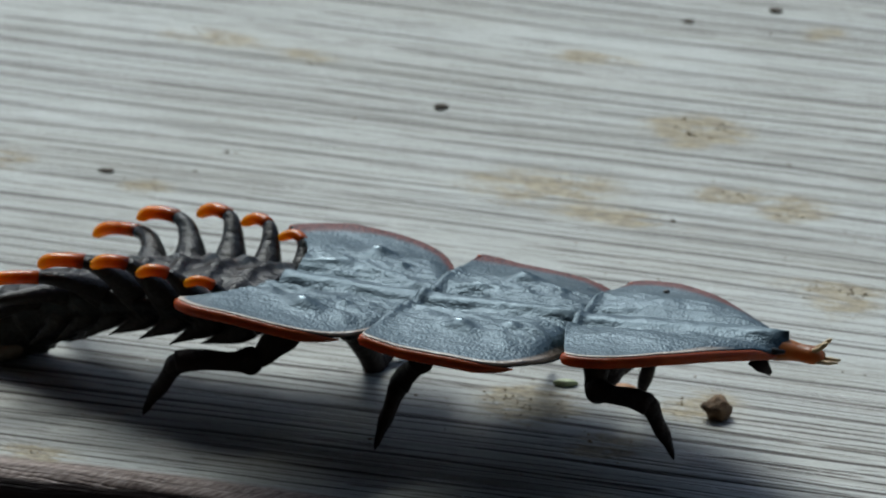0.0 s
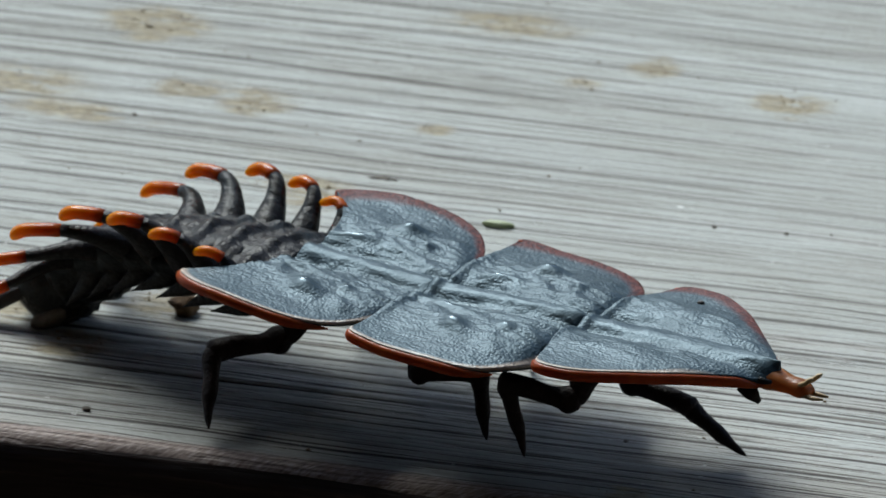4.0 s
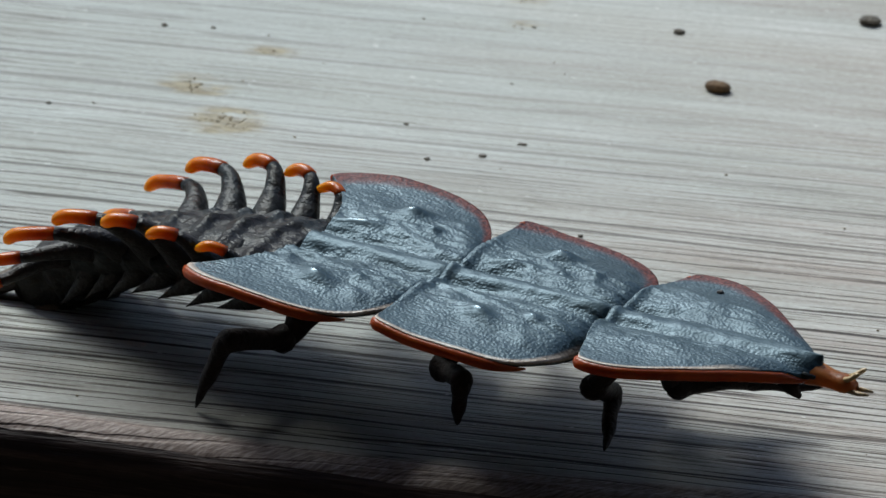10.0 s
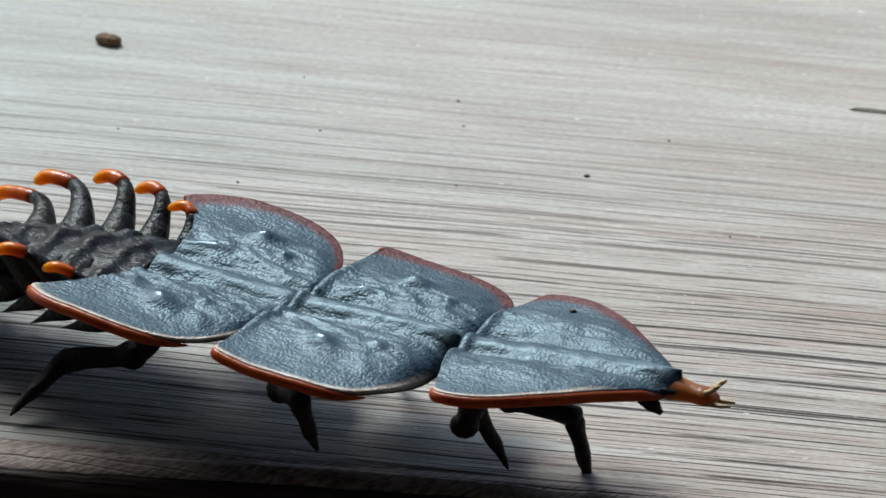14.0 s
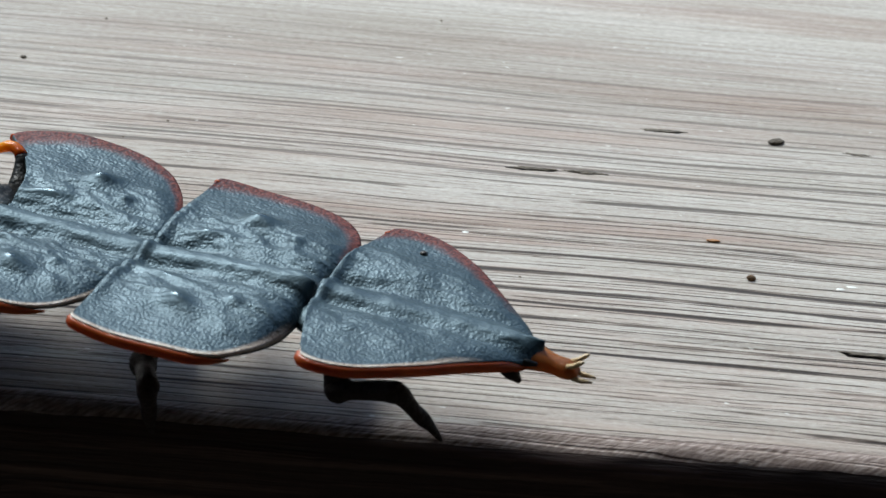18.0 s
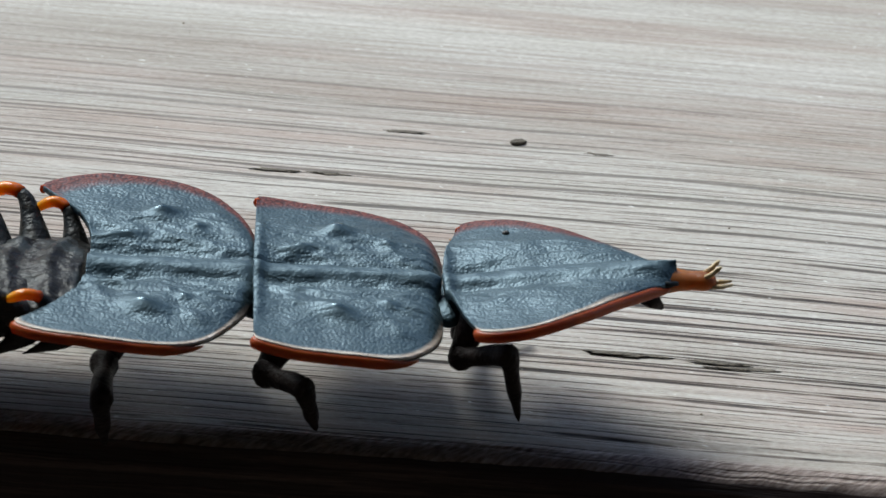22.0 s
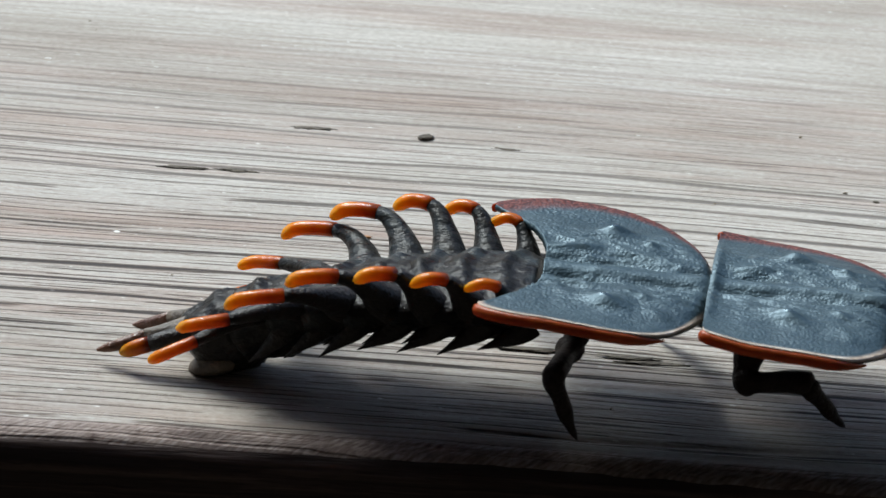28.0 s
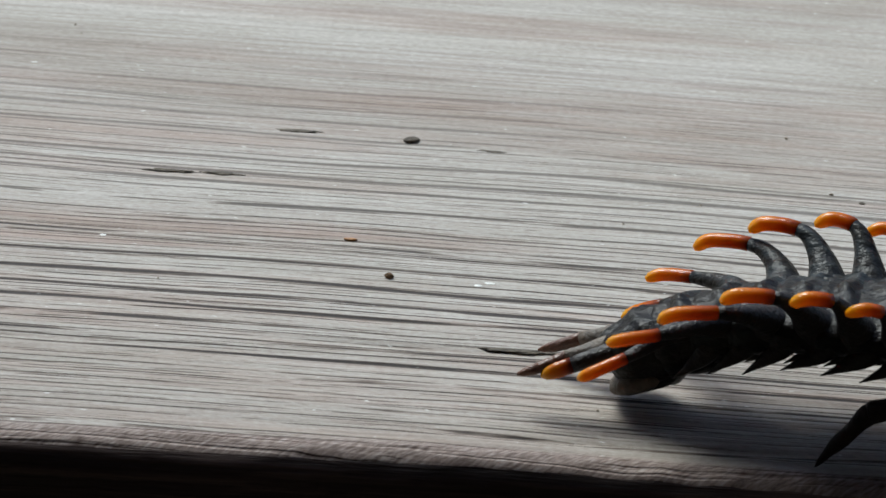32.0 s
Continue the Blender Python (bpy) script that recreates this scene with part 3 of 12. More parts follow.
def dome(width, rim_z, ridge, knobs, front, back, collar):
    """Height of a plate (mm): swollen halves, a keel along the middle, shiny knobs and a raised hind collar."""
    def height(x, y, s):
        a = abs(y)
        z = 0.25 + (along(rim_z, x) - 0.25) * s ** 2.4 + 0.26 * math.exp(-((a / width - 0.5) / 0.22) ** 2) * (1 - s ** 6)
        z += ridge * math.exp(-(a / 0.62) ** 3) - 0.12 * math.exp(-((a - 1.15) / 0.42) ** 2)
        # a hollow on either side of the keel, deepest at the back
        z -= 0.20 * math.exp(-((a - 1.0 - 0.12 * (x - back)) / 0.5) ** 2) * math.exp(-((x - back - 1.6) / 1.7) ** 2)
        for cx, cy, lx, ly, turn, up in knobs:
            z += up * bump_at(x, a, cx, cy, lx, ly, turn) ** 0.8
        inside = 1 - s ** 6
        z += inside * 0.07 * noise.noise(Vector((x * 0.7, y * 0.7, width)))
        # folds that run back from the knobs and beside the keel
        fold = 1 - abs(noise.noise(Vector((x * 0.55 + 0.25 * y, y * 1.7, width * 1.3)))) * 2.2
        z += inside * (0.17 if width > 8 else 0.05) * max(0.0, fold) * math.exp(-((a - 2.6) / 2.0) ** 2)
        z += inside * 0.035 * noise.noise(Vector((x * 1.6, y * 3.0, width + 4)))
        z -= 0.45 * math.exp(-((x - front) / 0.7) ** 2)
        z += collar * math.exp(-((x - back - 0.25) / 0.28) ** 2) * math.exp(-(a / 5.5) ** 4)
        return z

    def polish(x, y):
        """1 on the bare keel and the knobs, 0 on the granular skin."""
        a = abs(y)
        return min(1.0, 0.60 * math.exp(-(y / 0.7) ** 4) + sum(1.1 * bump_at(x, a, cx, cy, lx, ly, turn) for cx, cy, lx, ly, turn, up in knobs if up > 0.15))
    return height, polish


META_OUT = [(-11.05, 6.9), (-10.9, 7.3), (-9.9, 7.9), (-8.2, 8.35), (-6.0, 8.45), (-4.4, 8.3), (-3.0, 7.75), (-2.0, 6.8), (-1.15, 5.4), (-0.5, 3.6), (-0.2, 1.6), (-0.1, 0.15)]
META_IN = [(-11.05, 6.9), (-7.8, 0)]
MESO_OUT = [(-0.4, 7.8), (-0.1, 8.25), (1.7, 8.45), (4.4, 8.35), (6.2, 8.0), (7.3, 7.2), (8.1, 5.9), (8.5, 4.2), (8.55, 2.6), (8.5, 1.2), (8.45, 0.15)]
MESO_IN = [(-0.4, 7.8), (-0.5, 0)]
PRO_OUT = [(1.15, 6.55), (1.45, 7.15), (2.5, 7.35), (4.0, 7.0), (6.2, 5.45), (8.0, 3.65), (9.7, 1.95), (10.5, 1.05), (10.95, 0.5), (11.1, 0.12)]
PRO_IN = [(1.15, 6.55), (0.0, 0)]
META_RIM = [(-11, 0.62), (-8, 0.75), (-6, 0.6), (-4.4, 0.42), (-3, 0.2), (-2, 0.04), (0, -0.1)]
MESO_RIM = [(-0.4, 0.5), (1.7, 0.15), (4.4, -0.05), (7, -0.38), (8.6, -0.45)]
PRO_RIM = [(1, 0.35), (4, 0.35), (6, 0.3), (8, 0.1), (9.7, -0.15), (11, -0.4)]
knob = [(-5.2, 4.8, 0.75, 0.5, 0.45, 0.42), (-3.4, 3.6, 0.3, 0.25, 0, 0.18), (-6.9, 2.4, 1.3, 0.22, 0.2, 0.20), (-2.6, 5.3, 0.5, 0.35, 0.2, 0.12)]
meta_dome = dome(8.4, META_RIM, 0.27, knob, 0.35, -8.4, 0.0)
meta, meta_edges = shield("metathorax", META_OUT, META_IN, meta_dome, beetle, "broad slate-grey hind thorax plate", 0.5, 1.2)
knob = [(3.5, 4.6, 0.75, 0.5, 0.45, 0.42), (5.9, 3.5, 0.4, 0.28, 0.1, 0.22), (2.0, 2.5, 1.3, 0.22, 0.25, 0.20), (6.4, 5.6, 0.5, 0.35, 0.2, 0.12)]
meso_dome = dome(8.4, MESO_RIM, 0.33, knob, 9.0, -0.5, 0.16)
meso, meso_edges = shield("mesothorax", MESO_OUT, MESO_IN, meso_dome, beetle, "square slate-grey middle thorax plate", 0.0, 0.2)
knob = [(4.0, 2.9, 1.5, 0.6, 0.3, 0.14), (2.6, 3.8, 0.9, 0.3, -0.3, 0.10), (6.5, 1.8, 0.8, 0.4, -0.4, 0.08)]
pro_dome = dome(7.2, PRO_RIM, 0.17, knob, 12.6, 0.0, 0.16)
pro, pro_edges = shield("pronotum", PRO_OUT, PRO_IN, pro_dome, beetle, "tapering slate-grey front thorax plate", 0.0, 0.6)
for plate_ob, edges, stop in ((meta, meta_edges, 96), (meso, meso_edges, 72), (pro, pro_edges, 104)):
    for e in edges:
        rim_part(e, plate_ob, 0, stop, 0.24 if e[5].y < 0 else 0.11)


def ball(bm, c, r, squash=(1, 1, 1)):
    m = Matrix.Translation(Vector(c) * MM) @ Matrix.Diagonal((r * squash[0] * MM, r * squash[1] * MM, r * squash[2] * MM, 1))
    bmesh.ops.create_uvsphere(bm, u_segments=12, v_segments=8, radius=1, matrix=m)


# the dark eye spot on the pronotum
bm = bmesh.new()
ball(bm, (3.37, 5.36, pro_dome[0](3.37, 5.36, 0.75) + 0.03), 0.17, (1.1, 1.2, 0.7))
part("dark_spot", bm, HORN, pro, "small black pit")
# joints between the plates
for owner, at, rr in ((meso, (-0.2, 0, -1.0), 1.3), (pro, (0.1, 0, -1.05), 1.2)):
    bm = bmesh.new()
    ball(bm, at, rr, (0.8, 2.0, 0.55))
    part("joint_membrane", bm, PLATE, owner, "wrinkled dark joint skin")
# underside of each thorax ring
for owner, (a, b), r in ((meta, (-8.0, -0.3), 2.2), (meso, (0.3, 8.2), 2.1), (pro, (0.4, 9.0), 1.0)):
    bm = bmesh.new()
    tube(bm, [(a, 0, -0.7), (a + 0.8, 0, -0.85), ((a + b) / 2, 0, -0.9), (b - 0.8, 0, -0.85), (b, 0, -0.7)], [r * 0.7, r, r * 1.05, r * 0.9, r * 0.6], 14, 0.42)
    part("underside", bm, LEG, owner, "black underside")
# small head drawn out from under the pronotum
bm = bmesh.new()
tube(bm, smooth_line([(9.6, 0, -0.7), (10.6, 0, -0.6), (11.5, 0, -0.7), (12.3, 0, -0.8), (12.9, 0, -0.9)], 3), [0.55, .7, .8, .85, .8, .72, .66, .62, .64, .66, .6, .5, .35], 12, 0.7)
part("head", bm, HEAD, pro, "amber-brown head")
for side in (1, -1):
    bm = bmesh.new()
    tube(bm, [(12.3, 0.3 * side, -0.6), (12.75, 0.36 * side, -0.35), (13.05, 0.42 * side, -0.1), (13.2, 0.44 * side, 0.0)], [0.15, 0.13, 0.12, 0.06], 8)
    part("antenna", bm, ANTENNA, pro, "short pale antenna")
    bm = bmesh.new()
    tube(bm, [(12.5, 0.3 * side, -1.0), (13.2, 0.34 * side, -1.05), (13.7, 0.25 * side, -1.02)], [0.15, 0.12, 0.06], 8)
    part("palp", bm, ANTENNA, pro)
    bm = bmesh.new()
    tube(bm, [(9.8, 0.95 * side, -0.5), (10.6, 0.9 * side, -0.5), (11.1, 0.8 * side, -0.52)], [0.22, 0.19, 0.1], 8)
    part("collar_lobe", bm, TERGITE, pro, "dark collar lobe")
bm = bmesh.new()
tube(bm, [(9.4, -0.6, -1.0), (9.9, -0.6, -1.4), (10.3, -0.5, -1.8)], [0.45, 0.4, 0.12], 8)
part("chin", bm, LEG, pro)


# ---- abdomen: eight rings, each with a spine on either side ----
SEGS = 8
SEG_LEN = 2.0


# each ring: half width, then its spine's root and the middle of its tip out to the side, that middle's place back and up (mm)
RINGS = [
    (4.50, 3.80, 5.48, -1.78, 1.55),
    (4.35, 3.70, 6.16, -2.15, 1.90),
    (4.10, 3.45, 6.26, -2.68, 2.15),
    (3.70, 3.00, 5.85, -3.80, 2.00),
    (3.20, 2.50, 6.20, -4.50, 1.30),
    (2.70, 1.90, 5.60, -5.1, 0.45),
    (2.45, 1.40, 5.40, -4.85, -0.70),
    (2.20, 0.80, 3.73, -5.63, -1.05),
]


def spine_pair(i, owner):
    """Hooked side spines and the dark spikes below them."""
    w, root, ty, tx, tz = RINGS[i]
    fat = (0.72, 0.86, 0.94, 0.98, 0.94, 0.86, 0.82)[i]
    for side in (1, -1):
        def at(fx, fy, fz):
            return (-0.5 + (tx + 0.5) * fx, (root + (ty - root) * fy) * side, 0.0 + tz * fz)
        end = (tx - 0.8, (ty - 0.08) * side, tz - (0.25 if tz > 0.9 else 0.15))
        if tz > 0.9:
            knots = [(-0.3, (root - 0.5) * side, -0.55), at(0.12, 0.45, 0.45), at(0.42, 0.84, 0.95), at(0.97, 1, 1 + 0.12 / tz), end]
        else:
            knots = [(-0.3, (root - 0.5) * side, -0.45), at(0.2, 0.38, 0.2), at(0.58, 0.78, 0.6), at(0.97, 1, 0.92), end]
        line = smooth_line(knots, 5)
        radii = [fat * (1.0 - 0.63 * min(1.0, k / 11) ** 0.75) * (1 + 0.35 * max(0.0, 1 - k / 6)) for k in range(len(line))]
        for k, f in ((-4, 0.96), (-3, 0.9), (-2, 0.74), (-1, 0.36)):
            radii[k] *= f
        cut = 11 if i else 10
        bm = bmesh.new()
        tube(bm, line[:cut + 1], radii[:cut + 1], 12, 0.9)
        # near spines are darker: the shade on that flank is put into their colour
        part("spine", bm, TERGITE if side > 0 else HORN, owner, "dark curved spine")
        bm = bmesh.new()
        tube(bm, [line[cut - 1].lerp(line[cut], 0.4)] + line[cut:], [radii[cut] * 0.7] + [r * 1.14 for r in radii[cut:]], 12, 0.9)
        part("spine_tip", bm, TIP, owner, "bright orange spine tip")
        low = 1.55 + 0.09 * i
        for out, long_one in ((0.92, 0.62 + 0.3 * ((i * 5) % 3) / 2), (0.55, 0.55 + 0.25 * ((i * 3 + 1) % 4) / 3)):
            bm = bmesh.new()
            y = w * out
            tube(bm, smooth_line([(0.3, (y - 0.6) * side, -0.45 * low), (-0.3, (y - 0.25) * side, -0.8 * low), (-1.1, (y + 0.0) * side, -0.9 * low - 0.35 * long_one), (-2.0, (y + 0.05) * side, -0.9 * low - 0.95 * long_one)], 3), [0.85, .82, .72, .6, .47, .36, .26, .17, .09, .02], 8)
            part("lower_spike", bm, HORN, owner, "black lower spike")


segments = []
for i in range(SEGS):
    w = RINGS[i][0]
    bm = bmesh.new()
    # a ring, arched above and flat below
    L = SEG_LEN * (1.3 if i == SEGS - 1 else 1.0)
    rings = []
    for x, f in [(0.35 - 1.45 * L * j / 18, (0.88 if j == 0 else 0.95) if j < 3 else (1.0 if j < 17 else 0.94)) for j in range(19)]:
        ring = []
        if i == SEGS - 1:
            f *= math.sqrt(max(0.03, 1 - (max(0.0, -1.5 - x) / 1.95) ** 2))
        for k in range(72):
            a = k * 2 * math.pi / 72
            y, z = math.cos(a), math.sin(a)
            y = math.copysign(abs(y) ** 0.75, y) * w * f
            z = (z * 1.25 * (1 - 0.05 * i) if z > 0 else z * (1.15, 1.25, 1.4, 1.6, 1.85, 2.15, 2.55, 2.75)[i]) * f
            if z > 0:
                z += 0.16 * math.exp(-(y / 0.5) ** 2) + 0.26 * math.exp(-((x + 1.3 - 0.7 * abs(y) / w) / 0.38) ** 2)
            z += 0.16 * noise.noise(Vector((x * 1.2 + i * 3, y * 1.5, z))) + 0.16 * noise.noise(Vector((x * 1.2 + i * 7, y * 3.2, z * 2)))
            ring.append(bm.verts.new(Vector((x, y, z - 0.35)) * MM))
        rings.append(ring)
    for ra, rb in zip(rings, rings[1:]):
        for k in range(72):
            bm.faces.new((ra[k], ra[(k + 1) % 72], rb[(k + 1) % 72], rb[k]))
    bm.faces.new(list(reversed(rings[0])))
    bm.faces.new(rings[-1])
    seg = part("abdomen_segment", bm, TERGITE, beetle, "mottled brown-black abdomen ring")
    segments.append(seg)
    if i < SEGS - 1:
        spine_pair(i, seg)
# the last ring carries the tail: a pale pad that touches the wood and two short brown prongs
tail = segments[-1]
bm = bmesh.new()
ball(bm, (-1.9, 0, -2.36), 1.15, (1.6, 1.75, 0.62))
part("tail_pad", bm, PALE, tail, "pale brown gripping pad")
for side in (1, -1):
    bm = bmesh.new()
    back = -6.0 if side < 0 else -4.5
    line = smooth_line([(-1.2, 0.9 * side, -0.7), (-2.6, 1.6 * side, -0.5), (back + 1.2, 2.1 * side, -0.42), (back, 2.2 * side, -0.45)], 5)
    radii = [0.62, .59, .56, .53, .5, .47, .45, .43, .42, .41, .4, .4, .38, .35, .28, .12]
    tube(bm, line[:10], radii[:10], 10)
    part("tail_spine", bm, HORN, tail, "short dark tail spine")
    bm = bmesh.new()
    tube(bm, line[9:], radii[9:], 10)
    part("tail_spine_tip", bm, TIP, tail, "orange tail spine tip")
    bm = bmesh.new()
    tube(bm, smooth_line([(-1.4, 0.6 * side, -0.45), (-3.2, 1.2 * side, -0.3), (-4.7, 1.75 * side, -0.05)], 4), [0.8, .74, .66, .6, .54, .48, .42, .38, .35], 10)
    part("tail_prong", bm, PALE, tail, "pale tail prong")
    bm = bmesh.new()
    tube(bm, smooth_line([(-4.6, 1.72 * side, -0.06), (-5.9, 2.0 * side, -0.08), (-7.1, 2.2 * side, -0.02)], 4), [0.33, .33, .32, .31, .29, .27, .24, .18, .07], 10)
    part("prong_tip", bm, PRONG, tail, "dark brown prong tip")

# ---- legs: hip, upper leg and shin with its claw, jointed ----
def leg(f, s, fat):
    """Upper leg with a knob at each joint, shin tapering to its claw (mm)."""
    bm = bmesh.new()
    tube(bm, smooth_line([(-0.3, 0, 0), (f * 0.14, 0, 0.04), (f * 0.36, 0, 0.0), (f * 0.72, 0, 0.1), (f, 0, 0.0), (f + 0.32, 0, -0.05)], 3), [fat * r for r in (.4, .68, .78, .74, .62, .54, .52, .53, .56, .58, .60, .62, .64, .58, .46, .22)], 12, 1.1)
    femur = part("femur", bm, LEG, beetle, "black upper leg")
    bm = bmesh.new()
    tube(bm, smooth_line([(-0.25, 0, 0), (s * 0.12, 0, 0.1), (s * 0.4, 0, 0.03), (s * 0.64, 0, 0.05), (s * 0.86, 0, -0.02), (s, 0, -0.1)], 3), [fat * r for r in (.3, .5, .58, .56, .48, .44, .43, .44, .43, .38, .29, .24, .21, .16, .1, .03)], 10, 1.05)
    shin = part("shin", bm, LEG, femur, "black shin with a claw")
    bm = bmesh.new()
    tube(bm, smooth_line([(-0.1, 0, 0), (0.5, 0, 0.05), (1.2, 0, 0), (1.8, 0, 0.04), (2.3, 0, 0), (2.55, 0, 0)], 3), [fat * r for r in (.7, .95, 1.0, 1.0, .96, .9, .84, .78, .72, .68, .64, .6, .57, .5, .36, .14)], 12, 1.0)
    hip = part("hip", bm, LEG, beetle, "black hip joint")
    return femur, shin, hip


legs = {}
for which, sizes in (("front", (3.6, 3.8, 0.85)), ("middle", (3.3, 3.9, 0.88)), ("hind", (3.9, 4.1, 0.9))):
    for flank in ("near", "far"):
        legs[flank + "_" + which] = leg(*sizes)


# ---- small things that lie on the plank ----
CRUMB = mottled_material("brown crumb", (0.05, 0.028, 0.014), (0.26, 0.15, 0.07), 900, 0.85, 0.0004)
SPECK = mottled_material("dark speck", (0.04, 0.032, 0.024), (0.15, 0.12, 0.085), 1200, 0.8, 0.0003)
SEED = mottled_material("green seed", (0.22, 0.27, 0.10), (0.55, 0.62, 0.38), 500, 0.45, 0.0002)
FLAKE = mottled_material("orange-brown flake", (0.22, 0.08, 0.02), (0.55, 0.26, 0.08), 700, 0.6, 0.0002)
CHIP = mottled_material("pale chip", (0.6, 0.6, 0.55), (0.85, 0.85, 0.82), 700, 0.3, 0.0001)
KINDS = {
    "crumb": ("soil_crumb", CRUMB, "rough brown crumb of soil lying on the plank", "crumb"),
    "speck": ("dirt_speck", SPECK, "tiny dark speck of dirt on the plank", "speck"),
    "seed": ("seed", SEED, "pale green husk of a small seed on the plank", "seed"),
    "pod": ("seed_pod", CRUMB, "brown seed pod lying on the grey plank", "seed"),
    "flake": ("bark_flake", FLAKE, "thin orange-brown flake of bark on the plank", "flake"),
    "leaf": ("leaf_bit", SPECK, "dry dark scrap of leaf on the plank", "leaf"),
    "chip": ("wood_chip", CHIP, "shiny pale chip on the plank", "chip"),
    # raised dark slivers that stand in for slits in the wood
    "slit": ("splinter", SPECK, "dark sliver in place of a slit along the wood grain", "splinter"),
}
LITTER = [
    ("crumb", -71.44, -14.14, 1.44, 1.38, 20),
    ("flake", -76.90, -12.80, 1.49, 0.75, -10),
    ("seed", -80.15, -12.67, 1.32, 0.52, 12),
    ("seed", -59.23, 0.99, 1.78, 0.52, 2),
    ("speck", -99.03, 21.26, 0.80, 0.63, 30),
    ("speck", -113.08, 7.22, 0.86, 0.46, 5),
    ("speck", -86.14, 40.36, 0.80, 0.52, 0),
    ("speck", -107.87, 11.70, 0.34, 0.23, 0),
    ("speck", -90.23, 37.38, 0.75, 0.40, 0),
    ("speck", -108.52, 8.62, 0.23, 0.23, 0),
    ("speck", -41.05, 15.28, 0.37, 0.32, 0),
    ("speck", -38.50, 15.58, 0.26, 0.23, 0),
    ("speck", -48.47, 4.11, 0.29, 0.26, 0),
    ("speck", -44.66, 4.33, 0.29, 0.26, 0),
    ("leaf", -66.88, 5.41, 0.92, 0.26, 15),
    ("speck", -39.05, 20.93, 0.43, 0.29, 0),
    ("speck", -34.53, 21.89, 0.55, 0.40, 0),
    ("speck", -45.66, -23.02, 0.26, 0.26, 0),
    ("speck", -72.54, -27.01, 0.49, 0.43, 0),
    ("pod", -11.35, 14.02, 1.44, 0.92, -15),
    ("speck", -14.67, 20.68, 0.63, 0.52, 0),
    ("speck", -24.25, 2.17, 0.34, 0.32, 0),
    ("speck", -21.57, 3.19, 0.43, 0.32, 0),
    ("speck", -26.17, 6.13, 0.29, 0.23, 0),
    ("speck", -14.86, -4.98, 0.29, 0.23, 0),
    ("flake", -17.20, -5.92, 0.98, 0.26, 5),
    ("speck", -6.39, -9.11, 0.26, 0.23, 0),
    ("speck", -5.13, 24.24, 1.15, 0.98, 0),
    ("speck", 15.09, 3.50, 0.32, 0.26, 0),
    ("speck", 7.38, 10.97, 0.23, 0.20, 0),
    ("speck", -19.87, 5.07, 0.57, 0.26, 0),
    ("speck", 53.05, 1.22, 0.80, 0.52, 20),
    ("crumb", 53.01, -13.37, 0.46, 0.34, 0),
    ("speck", 75.60, -2.10, 0.34, 0.23, 0),
    ("flake", 50.87, -9.72, 0.69, 0.17, 0),
    ("chip", 38.85, -11.04, 0.40, 0.17, 0),
    ("chip", -50.85, 6.22, 0.34, 0.14, 0),
    ("chip", 21.02, -18.09, 0.40, 0.17, 0),
    ("chip", 18.99, -18.52, 0.29, 0.14, 0),
    ("chip", 57.91, -13.25, 0.57, 0.17, 0),
    ("chip", -50.89, 6.21, 0.34, 0.14, 0),
    ("chip", 57.36, -13.56, 0.46, 0.17, 0),
    ("slit", 41.54, -3.76, 2.24, 0.23, 0),
    ("slit", 44.05, -3.66, 1.72, 0.23, 0),
    ("slit", 59.35, -19.98, 2.41, 0.26, 0),
    ("slit", 64.47, -20.13, 2.87, 0.26, 0),
    ("slit", 65.44, -20.53, 3.44, 0.23, 2),
    ("slit", 28.38, 14.35, 2.58, 0.29, 0),
    ("slit", 47.59, 1.46, 2.01, 0.23, 0),
    ("slit", -66.80, 5.32, 1.61, 0.23, 0),
    ("slit", 57.23, 0.70, 1.72, 0.17, 0),
    ("slit", 60.45, -19.95, 3.16, 0.17, 0),
]
litter_rng = random.Random(5)
for kind, lx, ly, long_mm, high_mm, turn in LITTER:
    name, mat, label, category = KINDS[kind]
    bm = bmesh.new()
    bmesh.ops.create_icosphere(bm, subdivisions=3 if long_mm > 0.6 else 2, radius=1)
    seed = litter_rng.uniform(0, 50)
    rough = {"crumb": 0.35, "speck": 0.25, "pod": 0.10, "seed": 0.04, "slit": 0.7}.get(kind, 0.2)
    tall = {"crumb": 0.9, "speck": 0.5, "pod": 0.7, "seed": 0.8, "slit": 0.3, "flake": 0.8, "leaf": 0.3, "chip": 0.3}[kind]
    for v in bm.verts:
        v.co *= 1 + rough * (noise.noise(v.co * 1.7 + Vector((seed, 0, 0))) + 0.5 * noise.noise(v.co * 4.1 + Vector((seed, 3, 0))))
        if kind == "seed":
            v.co.y *= 1 - 0.35 * v.co.x ** 2
        deep = high_mm * (1.0 if kind in ("crumb", "speck", "pod", "seed") else 1.4)
        v.co = Vector((v.co.x * long_mm / 2, v.co.y * deep / 2, max(v.co.z, -0.75) * high_mm * tall / 2)) * MM
    low = min(v.co.z for v in bm.verts)
    ob = part(name, bm, mat)
    tagged(ob, label, category, group="litter on the plank")
    ob.matrix_world = pose(lx * MM, ly * MM, -low - 0.00003, 0, 0, turn)
